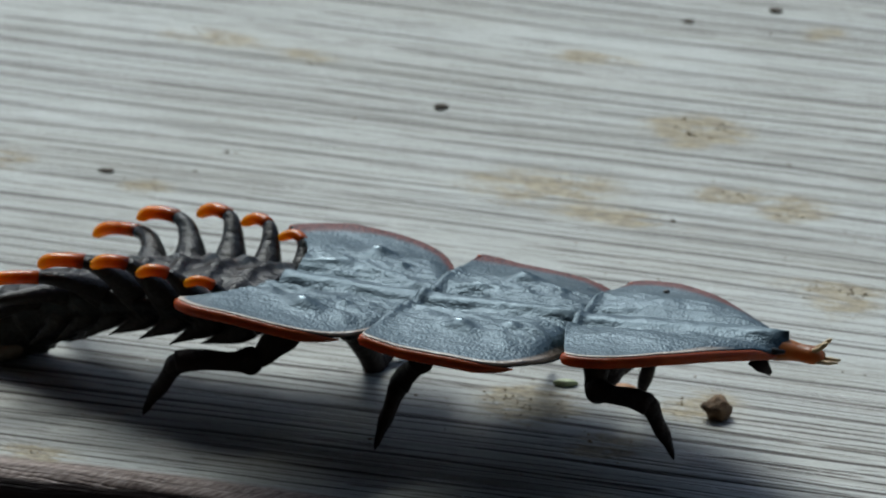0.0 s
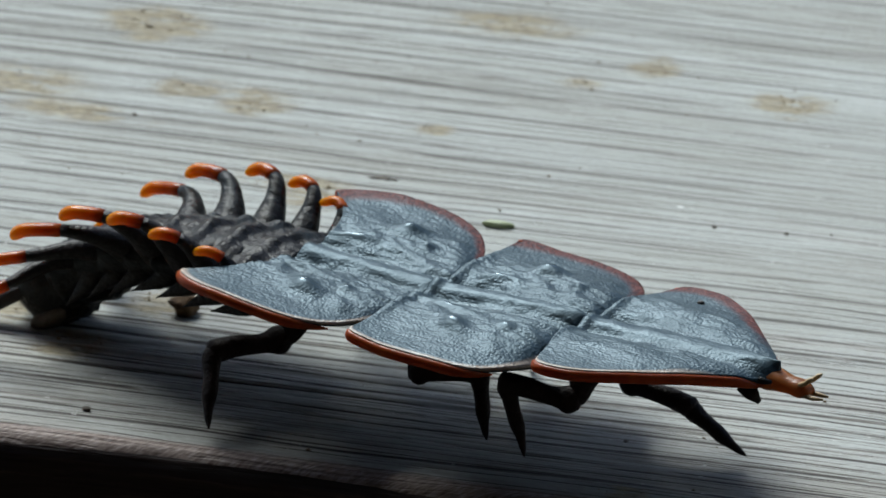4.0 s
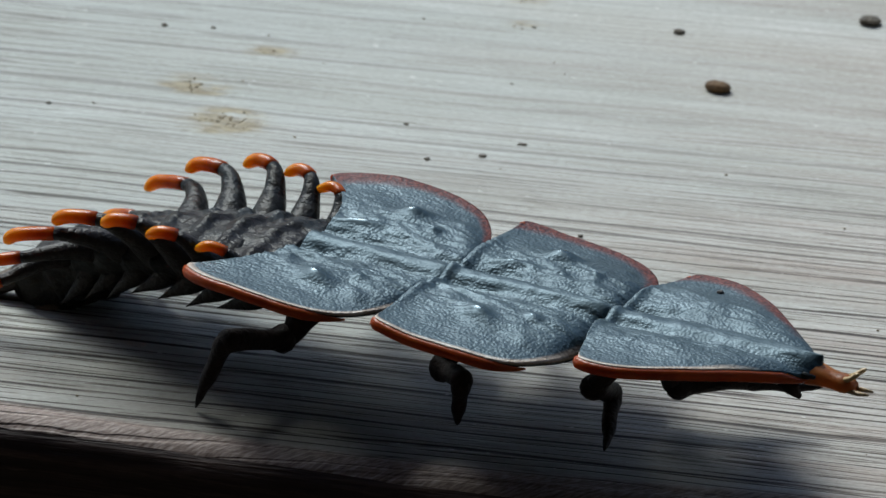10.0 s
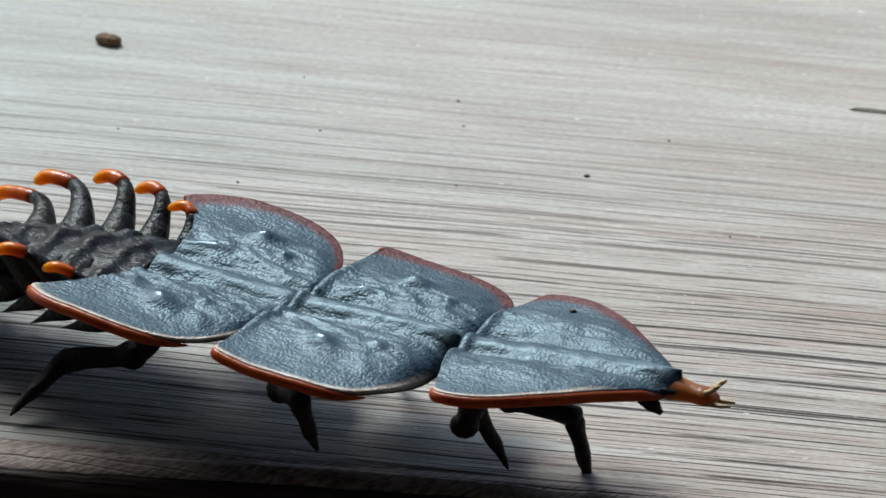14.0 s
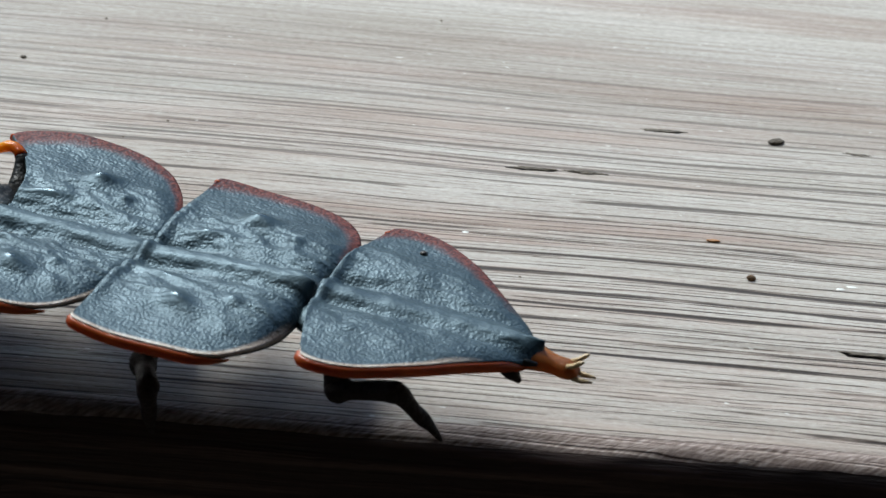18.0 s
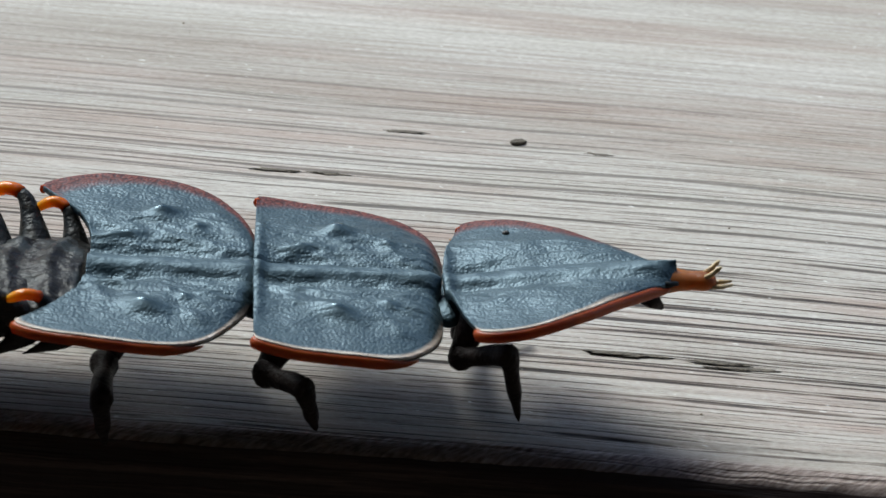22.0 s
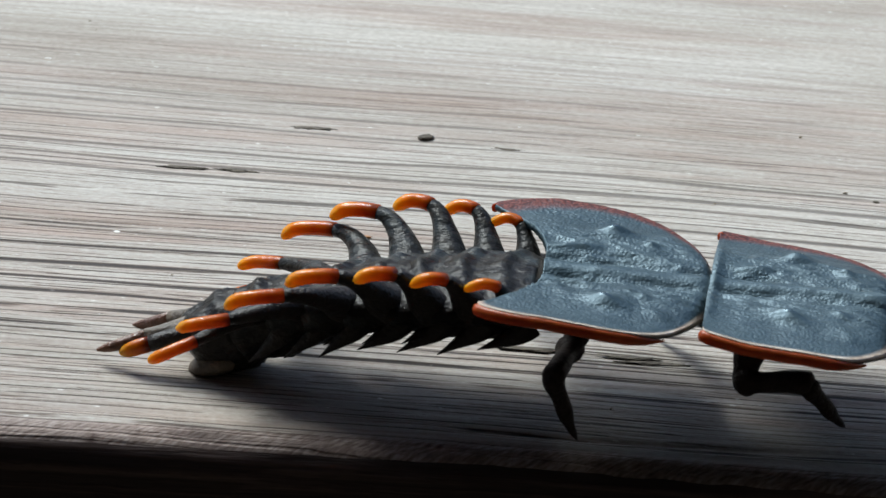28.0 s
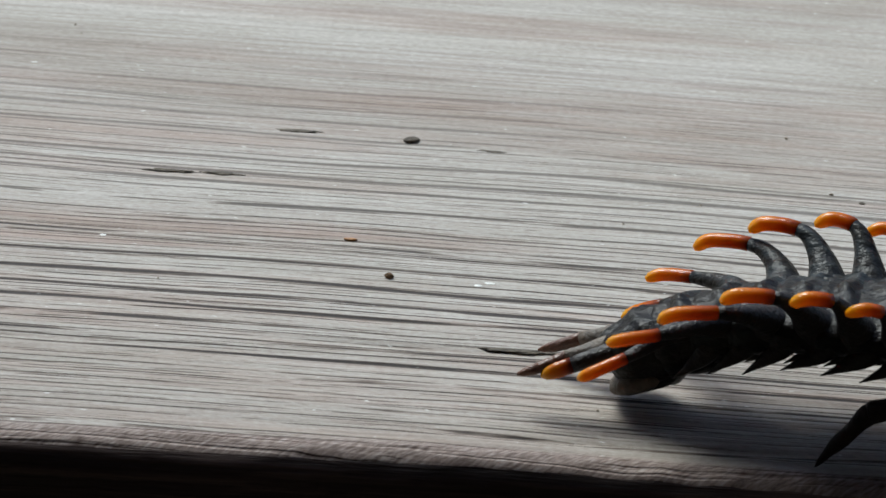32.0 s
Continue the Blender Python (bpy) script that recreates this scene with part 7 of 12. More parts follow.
    walk(segments[6], [(0, pose(-0.020484, 0.000218, -0.002067, -3.46, -20.53, -0.50)), (0.5, pose(-0.020492, 0.000304, -0.002041, -4.93, -19.45, -0.96)), (1, pose(-0.020481, 0.000053, -0.002122, -5.10, -20.33, 1.85)), (1.5, pose(-0.020404, -0.000487, -0.002396, -5.65, -24.71, 7.34)), (2, pose(-0.020375, -0.000515, -0.002531, -7.97, -26.02, 8.37)), (2.5, pose(-0.020383, -0.000458, -0.002472, -8.71, -26.03, 8.53)), (3, pose(-0.020378, -0.000403, -0.002436, -8.98, -27.24, 8.74)), (3.5, pose(-0.020372, -0.000349, -0.002399, -9.26, -28.46, 8.94)), (4, pose(-0.020364, -0.000295, -0.002362, -9.53, -29.67, 9.15)), (4.5, pose(-0.020356, -0.000241, -0.002326, -9.81, -30.88, 9.36)), (5, pose(-0.020343, -0.000260, -0.002363, -10.22, -31.93, 9.61)), (5.5, pose(-0.020425, -0.000203, -0.002134, -9.62, -27.05, 6.08)), (6, pose(-0.020400, -0.000352, -0.002097, -9.75, -28.97, 7.44)), (6.5, pose(-0.020368, -0.000507, -0.002180, -9.71, -30.14, 9.50)), (7, pose(-0.020296, -0.000254, -0.002599, -9.61, -33.98, 7.62)), (7.5, pose(-0.020337, -0.000093, -0.002551, -8.48, -31.05, 6.05)), (8, pose(-0.020276, -0.000166, -0.002932, -8.84, -32.17, 7.04)), (8.5, pose(-0.020417, 0.000027, -0.002540, -8.96, -22.76, 4.30)), (9, pose(-0.020469, 0.000173, -0.002302, -8.63, -18.85, 2.53)), (9.5, pose(-0.020440, 0.000219, -0.002462, -7.82, -20.49, 2.15)), (10, pose(-0.020351, 0.000465, -0.002788, -7.07, -25.78, 1.01)), (10.5, pose(-0.020487, 0.000359, -0.002166, -11.18, -17.00, 0.95)), (11, pose(-0.020519, 0.000315, -0.002018, -12.54, -13.39, 1.10)), (11.5, pose(-0.020515, 0.000495, -0.002005, -11.73, -13.35, -1.09)), (12, pose(-0.020479, 0.000617, -0.002187, -11.79, -16.17, -2.66)), (12.5, pose(-0.020448, 0.000603, -0.002301, -13.06, -19.42, -2.55)), (13, pose(-0.020445, 0.000385, -0.002247, -13.82, -21.47, -0.06)), (13.5, pose(-0.020441, 0.000207, -0.002266, -14.31, -22.15, 1.91)), (14, pose(-0.020464, 0.000195, -0.002175, -12.02, -20.57, 1.56)), (14.5, pose(-0.020485, 0.000182, -0.002083, -9.72, -18.98, 1.20)), (15, pose(-0.020504, 0.000170, -0.001991, -7.43, -17.40, 0.85)), (15.5, pose(-0.020522, 0.000158, -0.001899, -5.14, -15.81, 0.49)), (16, pose(-0.020531, 0.000164, -0.001847, -3.68, -14.77, 0.18)), (16.5, pose(-0.020556, 0.000183, -0.001609, -2.86, -12.36, -0.08)), (17, pose(-0.020520, 0.000247, -0.001978, -1.76, -15.19, -0.62)), (17.5, pose(-0.020499, 0.000341, -0.002140, -1.27, -16.35, -1.23)), (18, pose(-0.020495, 0.000323, -0.002187, -0.83, -16.52, -1.23)), (18.5, pose(-0.020527, 0.000243, -0.001953, -0.81, -14.29, -0.88)), (19, pose(-0.020561, 0.000186, -0.001626, -0.93, -11.33, -0.60)), (19.5, pose(-0.020585, 0.000151, -0.001283, -1.20, -8.28, -0.41)), (20, pose(-0.020596, 0.000147, -0.000977, -1.61, -5.56, -0.38)), (20.5, pose(-0.020592, 0.000210, -0.001093, -2.15, -6.35, -0.83)), (21, pose(-0.020533, 0.000305, -0.001927, -2.94, -13.09, -1.45)), (21.5, pose(-0.020525, 0.000285, -0.002011, -3.18, -13.76, -1.47)), (22, pose(-0.020514, 0.000367, -0.002073, -2.61, -14.56, -2.00)), (22.5, pose(-0.020428, 0.000601, -0.002569, -1.16, -19.29, -3.32)), (23, pose(-0.020442, 0.000573, -0.002428, -2.73, -19.64, -3.54)), (23.5, pose(-0.020404, 0.000514, -0.002588, -4.26, -22.68, -3.94)), (24, pose(-0.020308, 0.000580, -0.002994, -5.46, -27.08, -5.53)), (24.5, pose(-0.020203, 0.000621, -0.003405, -5.03, -30.74, -6.18)), (25, pose(-0.020203, 0.000598, -0.003443, -5.34, -30.24, -4.95)), (25.5, pose(-0.020203, 0.000574, -0.003481, -5.64, -29.75, -3.72)), (26, pose(-0.020201, 0.000551, -0.003518, -5.94, -29.25, -2.49)), (26.5, pose(-0.020198, 0.000527, -0.003556, -6.24, -28.75, -1.25)), (27, pose(-0.020176, 0.000941, -0.003546, -3.93, -28.33, -8.23)), (27.5, pose(-0.020284, 0.001042, -0.003090, -2.87, -24.38, -8.86)), (28, pose(-0.020309, 0.001136, -0.002948, -2.85, -22.04, -12.30)), (28.5, pose(-0.020296, 0.001113, -0.003020, -3.51, -22.93, -12.13)), (29, pose(-0.020241, 0.000939, -0.003267, -5.03, -27.16, -10.79)), (29.5, pose(-0.020197, 0.000971, -0.003388, -4.36, -29.61, -10.24)), (30, pose(-0.020222, 0.001092, -0.003216, -3.63, -28.35, -12.14)), (30.5, pose(-0.020292, 0.001197, -0.002928, -3.00, -24.01, -12.69)), (31, pose(-0.020424, 0.000872, -0.002599, -1.89, -15.92, -6.63)), (31.5, pose(-0.020400, 0.000894, -0.002609, -0.71, -20.15, -6.97)), (32, pose(-0.020464, 0.000990, -0.001666, -7.31, -20.38, -7.21))])
    walk(segments[7], [(0, pose(-0.022610, 0.000237, -0.002863, -3.64, -26.69, -0.71)), (0.5, pose(-0.022632, 0.000340, -0.002797, -5.43, -25.23, -1.15)), (1, pose(-0.022608, -0.000016, -0.002910, -5.54, -26.24, 2.25)), (1.5, pose(-0.022448, -0.000750, -0.003345, -6.14, -31.70, 8.77)), (2, pose(-0.022392, -0.000812, -0.003527, -8.78, -33.25, 10.19)), (2.5, pose(-0.022399, -0.000760, -0.003468, -9.64, -33.45, 10.63)), (3, pose(-0.022372, -0.000710, -0.003475, -9.98, -35.33, 11.17)), (3.5, pose(-0.022343, -0.000659, -0.003480, -10.33, -37.21, 11.72)), (4, pose(-0.022311, -0.000609, -0.003486, -10.67, -39.09, 12.27)), (4.5, pose(-0.022278, -0.000557, -0.003490, -11.02, -40.97, 12.82)), (5, pose(-0.022242, -0.000582, -0.003563, -11.51, -42.49, 13.18)), (5.5, pose(-0.022435, -0.000417, -0.003166, -10.82, -36.16, 8.34)), (6, pose(-0.022369, -0.000609, -0.003196, -10.95, -38.88, 9.91)), (6.5, pose(-0.022304, -0.000831, -0.003319, -10.90, -40.17, 12.44)), (7, pose(-0.022162, -0.000504, -0.003867, -10.76, -44.54, 10.39)), (7.5, pose(-0.022270, -0.000298, -0.003722, -9.46, -40.33, 8.62)), (8, pose(-0.022182, -0.000401, -0.004140, -9.88, -40.89, 9.93)), (8.5, pose(-0.022504, -0.000130, -0.003417, -10.10, -28.31, 6.62)), (9, pose(-0.022614, 0.000078, -0.003035, -9.71, -23.26, 4.53)), (9.5, pose(-0.022564, 0.000140, -0.003256, -8.76, -25.13, 4.11)), (10, pose(-0.022394, 0.000429, -0.003775, -7.91, -31.84, 3.03)), (10.5, pose(-0.022657, 0.000323, -0.002829, -12.76, -20.76, 2.60)), (11, pose(-0.022726, 0.000273, -0.002543, -14.40, -15.95, 2.64)), (11.5, pose(-0.022722, 0.000537, -0.002529, -13.49, -15.91, -0.08)), (12, pose(-0.022656, 0.000718, -0.002818, -13.57, -19.47, -2.06)), (12.5, pose(-0.022586, 0.000698, -0.003056, -15.02, -23.80, -2.01)), (13, pose(-0.022557, 0.000387, -0.003078, -15.85, -26.77, 0.92)), (13.5, pose(-0.022542, 0.000137, -0.003121, -16.40, -27.71, 3.22)), (14, pose(-0.022588, 0.000137, -0.002972, -13.76, -25.75, 2.68)), (14.5, pose(-0.022630, 0.000137, -0.002821, -11.13, -23.80, 2.13)), (15, pose(-0.022669, 0.000138, -0.002670, -8.49, -21.85, 1.59)), (15.5, pose(-0.022705, 0.000139, -0.002517, -5.85, -19.90, 1.05)), (16, pose(-0.022726, 0.000157, -0.002426, -4.16, -18.60, 0.61)), (16.5, pose(-0.022773, 0.000186, -0.002095, -3.20, -15.76, 0.28)), (17, pose(-0.022710, 0.000270, -0.002573, -1.98, -18.97, -0.36)), (17.5, pose(-0.022676, 0.000388, -0.002779, -1.42, -20.29, -1.04)), (18, pose(-0.022670, 0.000370, -0.002832, -0.93, -20.45, -1.08)), (18.5, pose(-0.022726, 0.000277, -0.002513, -0.88, -17.83, -0.75)), (19, pose(-0.022786, 0.000209, -0.002072, -0.99, -14.37, -0.48)), (19.5, pose(-0.022830, 0.000167, -0.001610, -1.24, -10.81, -0.29)), (20, pose(-0.022854, 0.000162, -0.001197, -1.65, -7.64, -0.27)), (20.5, pose(-0.022847, 0.000243, -0.001344, -2.16, -8.52, -0.77)), (21, pose(-0.022743, 0.000361, -0.002441, -2.91, -16.25, -1.47)), (21.5, pose(-0.022728, 0.000342, -0.002551, -3.12, -17.01, -1.56)), (22, pose(-0.022709, 0.000443, -0.002644, -2.51, -17.99, -2.16)), (22.5, pose(-0.022566, 0.000725, -0.003319, -0.98, -23.58, -3.56)), (23, pose(-0.022575, 0.000705, -0.003191, -2.71, -24.30, -3.95)), (23.5, pose(-0.022493, 0.000658, -0.003463, -4.48, -28.13, -4.66)), (24, pose(-0.022319, 0.000774, -0.004027, -5.92, -33.35, -6.74)), (24.5, pose(-0.022142, 0.000831, -0.004565, -5.48, -37.54, -7.57)), (25, pose(-0.022156, 0.000767, -0.004586, -5.85, -36.74, -5.93)), (25.5, pose(-0.022169, 0.000702, -0.004606, -6.21, -35.94, -4.29)), (26, pose(-0.022179, 0.000637, -0.004627, -6.57, -35.14, -2.64)), (26.5, pose(-0.022187, 0.000570, -0.004647, -6.93, -34.35, -1.00)), (27, pose(-0.022152, 0.001227, -0.004623, -4.20, -33.76, -9.96)), (27.5, pose(-0.022326, 0.001361, -0.004027, -3.03, -29.44, -10.45)), (28, pose(-0.022364, 0.001585, -0.003799, -2.91, -26.64, -15.17)), (28.5, pose(-0.022339, 0.001552, -0.003904, -3.67, -27.82, -15.02)), (29, pose(-0.022224, 0.001316, -0.004303, -5.43, -33.22, -13.56)), (29.5, pose(-0.022138, 0.001321, -0.004509, -4.60, -36.39, -12.62)), (30, pose(-0.022175, 0.001512, -0.004294, -3.79, -34.98, -14.99)), (30.5, pose(-0.022314, 0.001653, -0.003851, -3.13, -29.55, -15.38)), (31, pose(-0.022591, 0.001124, -0.003221, -1.85, -18.94, -7.38)), (31.5, pose(-0.022515, 0.001152, -0.003391, -0.46, -24.98, -7.79)), (32, pose(-0.022574, 0.001257, -0.002456, -7.82, -27.28, -8.03))])
    walk(legs["near_front"][2], [(0, pose(0.009706, -0.001467, -0.000100, -88.56, 73.48, -88.50)), (1, pose(0.009512, -0.001870, 0.000287, -155.85, 71.78, -158.27)), (2, pose(0.009645, -0.001924, 0.000177, -175.75, 82.87, -178.57)), (2.5, pose(0.009712, -0.001737, 0.000006, -101.86, 60.32, -102.84)), (3, pose(0.009851, -0.001794, -0.000031, -104.46, 62.28, -105.81)), (3.5, pose(0.009996, -0.001865, -0.000063, -105.08, 63.03, -106.50)), (4, pose(0.010139, -0.001937, -0.000094, -105.74, 63.77, -107.24)), (4.5, pose(0.010277, -0.002004, -0.000130, -107.65, 65.02, -109.37)), (5, pose(0.010517, -0.001758, -0.001036, -64.65, 78.77, -64.64)), (6, pose(0.010661, -0.002039, 0.000588, -113.87, 52.75, -116.79)), (7, pose(0.010745, -0.001962, -0.000690, -76.38, 72.30, -75.48)), (8, pose(0.010679, -0.001458, 0.000005, -123.38, 48.59, -127.62)), (9, pose(0.010152, -0.001853, -0.001298, -134.10, 59.78, -140.75)), (10, pose(0.010212, -0.001570, -0.000645, -122.07, 49.78, -126.12)), (11, pose(0.010690, -0.001818, -0.000965, -70.19, 68.77, -67.78)), (12, pose(0.010732, -0.001969, -0.000372, -90.13, 30.55, -92.37)), (13, pose(0.010866, -0.001218, -0.000015, -83.46, 62.54, -83.54)), (13.5, pose(0.010950, -0.001594, -0.000206, -83.14, 51.56, -83.17)), (14, pose(0.010866, -0.001674, -0.000284, -96.59, 64.86, -98.85)), (14.5, pose(0.010839, -0.001907, -0.000360, -100.43, 64.85, -103.10)), (15, pose(0.010806, -0.002138, -0.000436, -104.28, 64.78, -107.36)), (15.5, pose(0.010705, -0.002327, -0.000635, -125.75, 69.63, -130.57)), (16, pose(0.010367, -0.002605, -0.001178, -129.03, 66.10, -134.11)), (17, pose(0.009918, -0.002479, -0.001041, -140.99, 48.85, -148.11)), (18, pose(0.010652, -0.001802, -0.000848, -84.50, 74.59, -86.63)), (19, pose(0.010249, -0.001583, -0.001162, -127.65, 62.84, -132.41)), (20, pose(0.010166, -0.001258, -0.001479, -133.97, 54.74, -139.77)), (21, pose(0.010588, -0.001056, -0.001394, -114.31, 57.55, -116.21)), (22, pose(0.010403, -0.001231, -0.000685, -136.33, 59.90, -141.85)), (23, pose(0.010324, -0.001843, -0.000346, -101.57, 61.36, -102.35)), (24, pose(0.010081, -0.002915, -0.000152, -85.53, 61.93, -84.15)), (24.5, pose(0.009830, -0.002852, 0.000125, -100.33, 55.83, -101.39)), (25, pose(0.009909, -0.002738, -0.000006, -104.61, 63.76, -106.32)), (25.5, pose(0.009980, -0.002710, -0.000139, -106.54, 64.03, -108.47)), (26, pose(0.010048, -0.002681, -0.000271, -108.52, 64.23, -110.67)), (26.5, pose(0.010113, -0.002607, -0.000427, -115.50, 69.20, -118.26)), (27, pose(0.010194, -0.002559, -0.000177, -103.12, 68.84, -105.01)), (27.5, pose(0.010205, -0.002642, -0.000503, -110.17, 61.29, -112.77)), (28, pose(0.010290, -0.002356, -0.000532, -108.70, 60.55, -111.08)), (28.5, pose(0.010254, -0.002444, -0.000549, -109.99, 61.97, -112.55)), (29, pose(0.010203, -0.002695, -0.000549, -112.58, 63.79, -115.47)), (29.5, pose(0.010202, -0.002668, -0.000565, -112.68, 63.92, -115.58)), (30, pose(0.010064, -0.002876, -0.000555, -113.88, 64.51, -116.91)), (30.5, pose(0.010158, -0.002526, -0.000582, -112.60, 64.99, -115.49)), (31, pose(0.010203, -0.002339, -0.000595, -111.88, 65.21, -114.70)), (31.5, pose(0.010224, -0.002245, -0.000600, -111.51, 65.31, -114.29)), (32, pose(0.010233, -0.002205, -0.000602, -111.35, 65.34, -114.11))])
    walk(legs["near_front"][0], [(0, pose(0.009724, -0.002149, -0.002401, -0.00, -2.05, -18.96)), (1, pose(0.008935, -0.002100, -0.001601, 2.60, -2.84, -74.99)), (2, pose(0.009372, -0.001931, -0.002011, 1.70, -5.76, -63.09)), (2.2667, pose(0.009410, -0.002413, -0.002045, 4.91, 0.71, -127.87)), (2.5, pose(0.009447, -0.002895, -0.002080, 0.40, 6.37, 167.22)), (3, pose(0.009547, -0.002868, -0.002155, 0.28, -1.52, 164.24)), (3.5, pose(0.009687, -0.002909, -0.002202, -1.31, -12.73, 176.91)), (4, pose(0.009825, -0.002950, -0.002247, -9.58, -13.00, -147.09)), (4.5, pose(0.009941, -0.002960, -0.002306, -4.26, -3.88, 177.84)), (4.6667, pose(0.010200, -0.002700, -0.002667, -18.30, -48.69, -153.33)), (4.8333, pose(0.010458, -0.002440, -0.003029, -102.51, -61.10, -57.97)), (5, pose(0.010717, -0.002180, -0.003390, -134.32, -20.38, -13.45)), (5.3333, pose(0.010513, -0.002499, -0.002603, -137.81, 11.46, 27.85)), (5.6667, pose(0.010310, -0.002818, -0.001817, -115.66, 36.51, 78.18)), (6, pose(0.010106, -0.003136, -0.001030, -76.77, 32.71, 141.89)), (7, pose(0.010928, -0.002669, -0.002977, -96.09, 18.32, 99.05)), (8, pose(0.009710, -0.002716, -0.001795, -78.89, 31.63, 138.24)), (9, pose(0.009217, -0.002617, -0.003372, -98.31, 26.70, 99.57)), (10, pose(0.009299, -0.002821, -0.002478, -97.07, 25.92, 102.37)), (11, pose(0.011018, -0.002622, -0.003202, -105.52, 5.63, 72.42)), (12, pose(0.010646, -0.004034, -0.001591, -95.99, 33.90, 99.30)), (13, pose(0.010990, -0.002318, -0.002145, -106.27, 8.74, 72.15)), (13.5, pose(0.011127, -0.003075, -0.002086, -105.50, 12.77, 76.27)), (14, pose(0.010709, -0.002681, -0.002457, -98.23, 9.11, 113.29)), (14.5, pose(0.010608, -0.002900, -0.002532, -100.97, -0.51, 78.01)), (15, pose(0.010501, -0.003114, -0.002607, -99.20, -6.60, 50.10)), (15.5, pose(0.010162, -0.002962, -0.002885, -78.37, -22.59, -21.60)), (16, pose(0.009690, -0.003303, -0.003372, -72.10, -14.10, -41.26)), (17, pose(0.008577, -0.003313, -0.002848, -67.67, -8.98, -63.16)), (18, pose(0.010689, -0.002438, -0.003161, -80.49, -15.92, -8.17)), (19, pose(0.009510, -0.002392, -0.003297, -77.20, -10.31, -22.58)), (20, pose(0.009108, -0.002153, -0.003439, -71.89, 1.55, -84.88)), (20.5, pose(0.009564, -0.002182, -0.003429, -73.98, -5.84, -32.88)), (21, pose(0.010019, -0.002211, -0.003419, -81.17, -8.69, 19.95)), (22, pose(0.009457, -0.001975, -0.002761, -63.28, -22.28, -40.74)), (22.5, pose(0.009767, -0.002471, -0.002607, -79.78, -17.89, 5.00)), (23, pose(0.010078, -0.002967, -0.002452, -88.10, -4.02, 46.63)), (24, pose(0.010196, -0.004038, -0.002269, -87.90, 2.94, 25.37)), (24.5, pose(0.009564, -0.004173, -0.001861, -86.74, 2.30, 50.37)), (25, pose(0.009611, -0.003756, -0.002159, -85.68, -5.98, 18.28)), (25.5, pose(0.009647, -0.003707, -0.002296, -69.83, 53.76, 51.48)), (26, pose(0.009680, -0.003657, -0.002433, -92.15, 32.02, 19.69)), (26.5, pose(0.009710, -0.003358, -0.002670, -90.07, -15.54, 32.89)), (27, pose(0.009970, -0.003395, -0.002415, -74.19, -14.08, -24.36)), (27.5, pose(0.009758, -0.003705, -0.002608, -82.36, 2.80, 47.08)), (28, pose(0.009865, -0.003457, -0.002622, -83.09, -14.32, 54.22)), (28.5, pose(0.009822, -0.003485, -0.002667, -83.13, -17.77, 54.39)), (29, pose(0.009747, -0.003652, -0.002703, -83.13, -17.77, 54.39)), (29.5, pose(0.009747, -0.003620, -0.002721, -83.13, -17.77, 54.39)), (30, pose(0.009596, -0.003797, -0.002722, -83.13, -17.77, 54.39)), (30.5, pose(0.009721, -0.003442, -0.002757, -83.13, -17.77, 54.39)), (31, pose(0.009782, -0.003254, -0.002774, -83.13, -17.77, 54.39)), (31.5, pose(0.009812, -0.003158, -0.002781, -83.13, -17.77, 54.39)), (32, pose(0.009824, -0.003119, -0.002784, -83.13, -17.77, 54.39))])
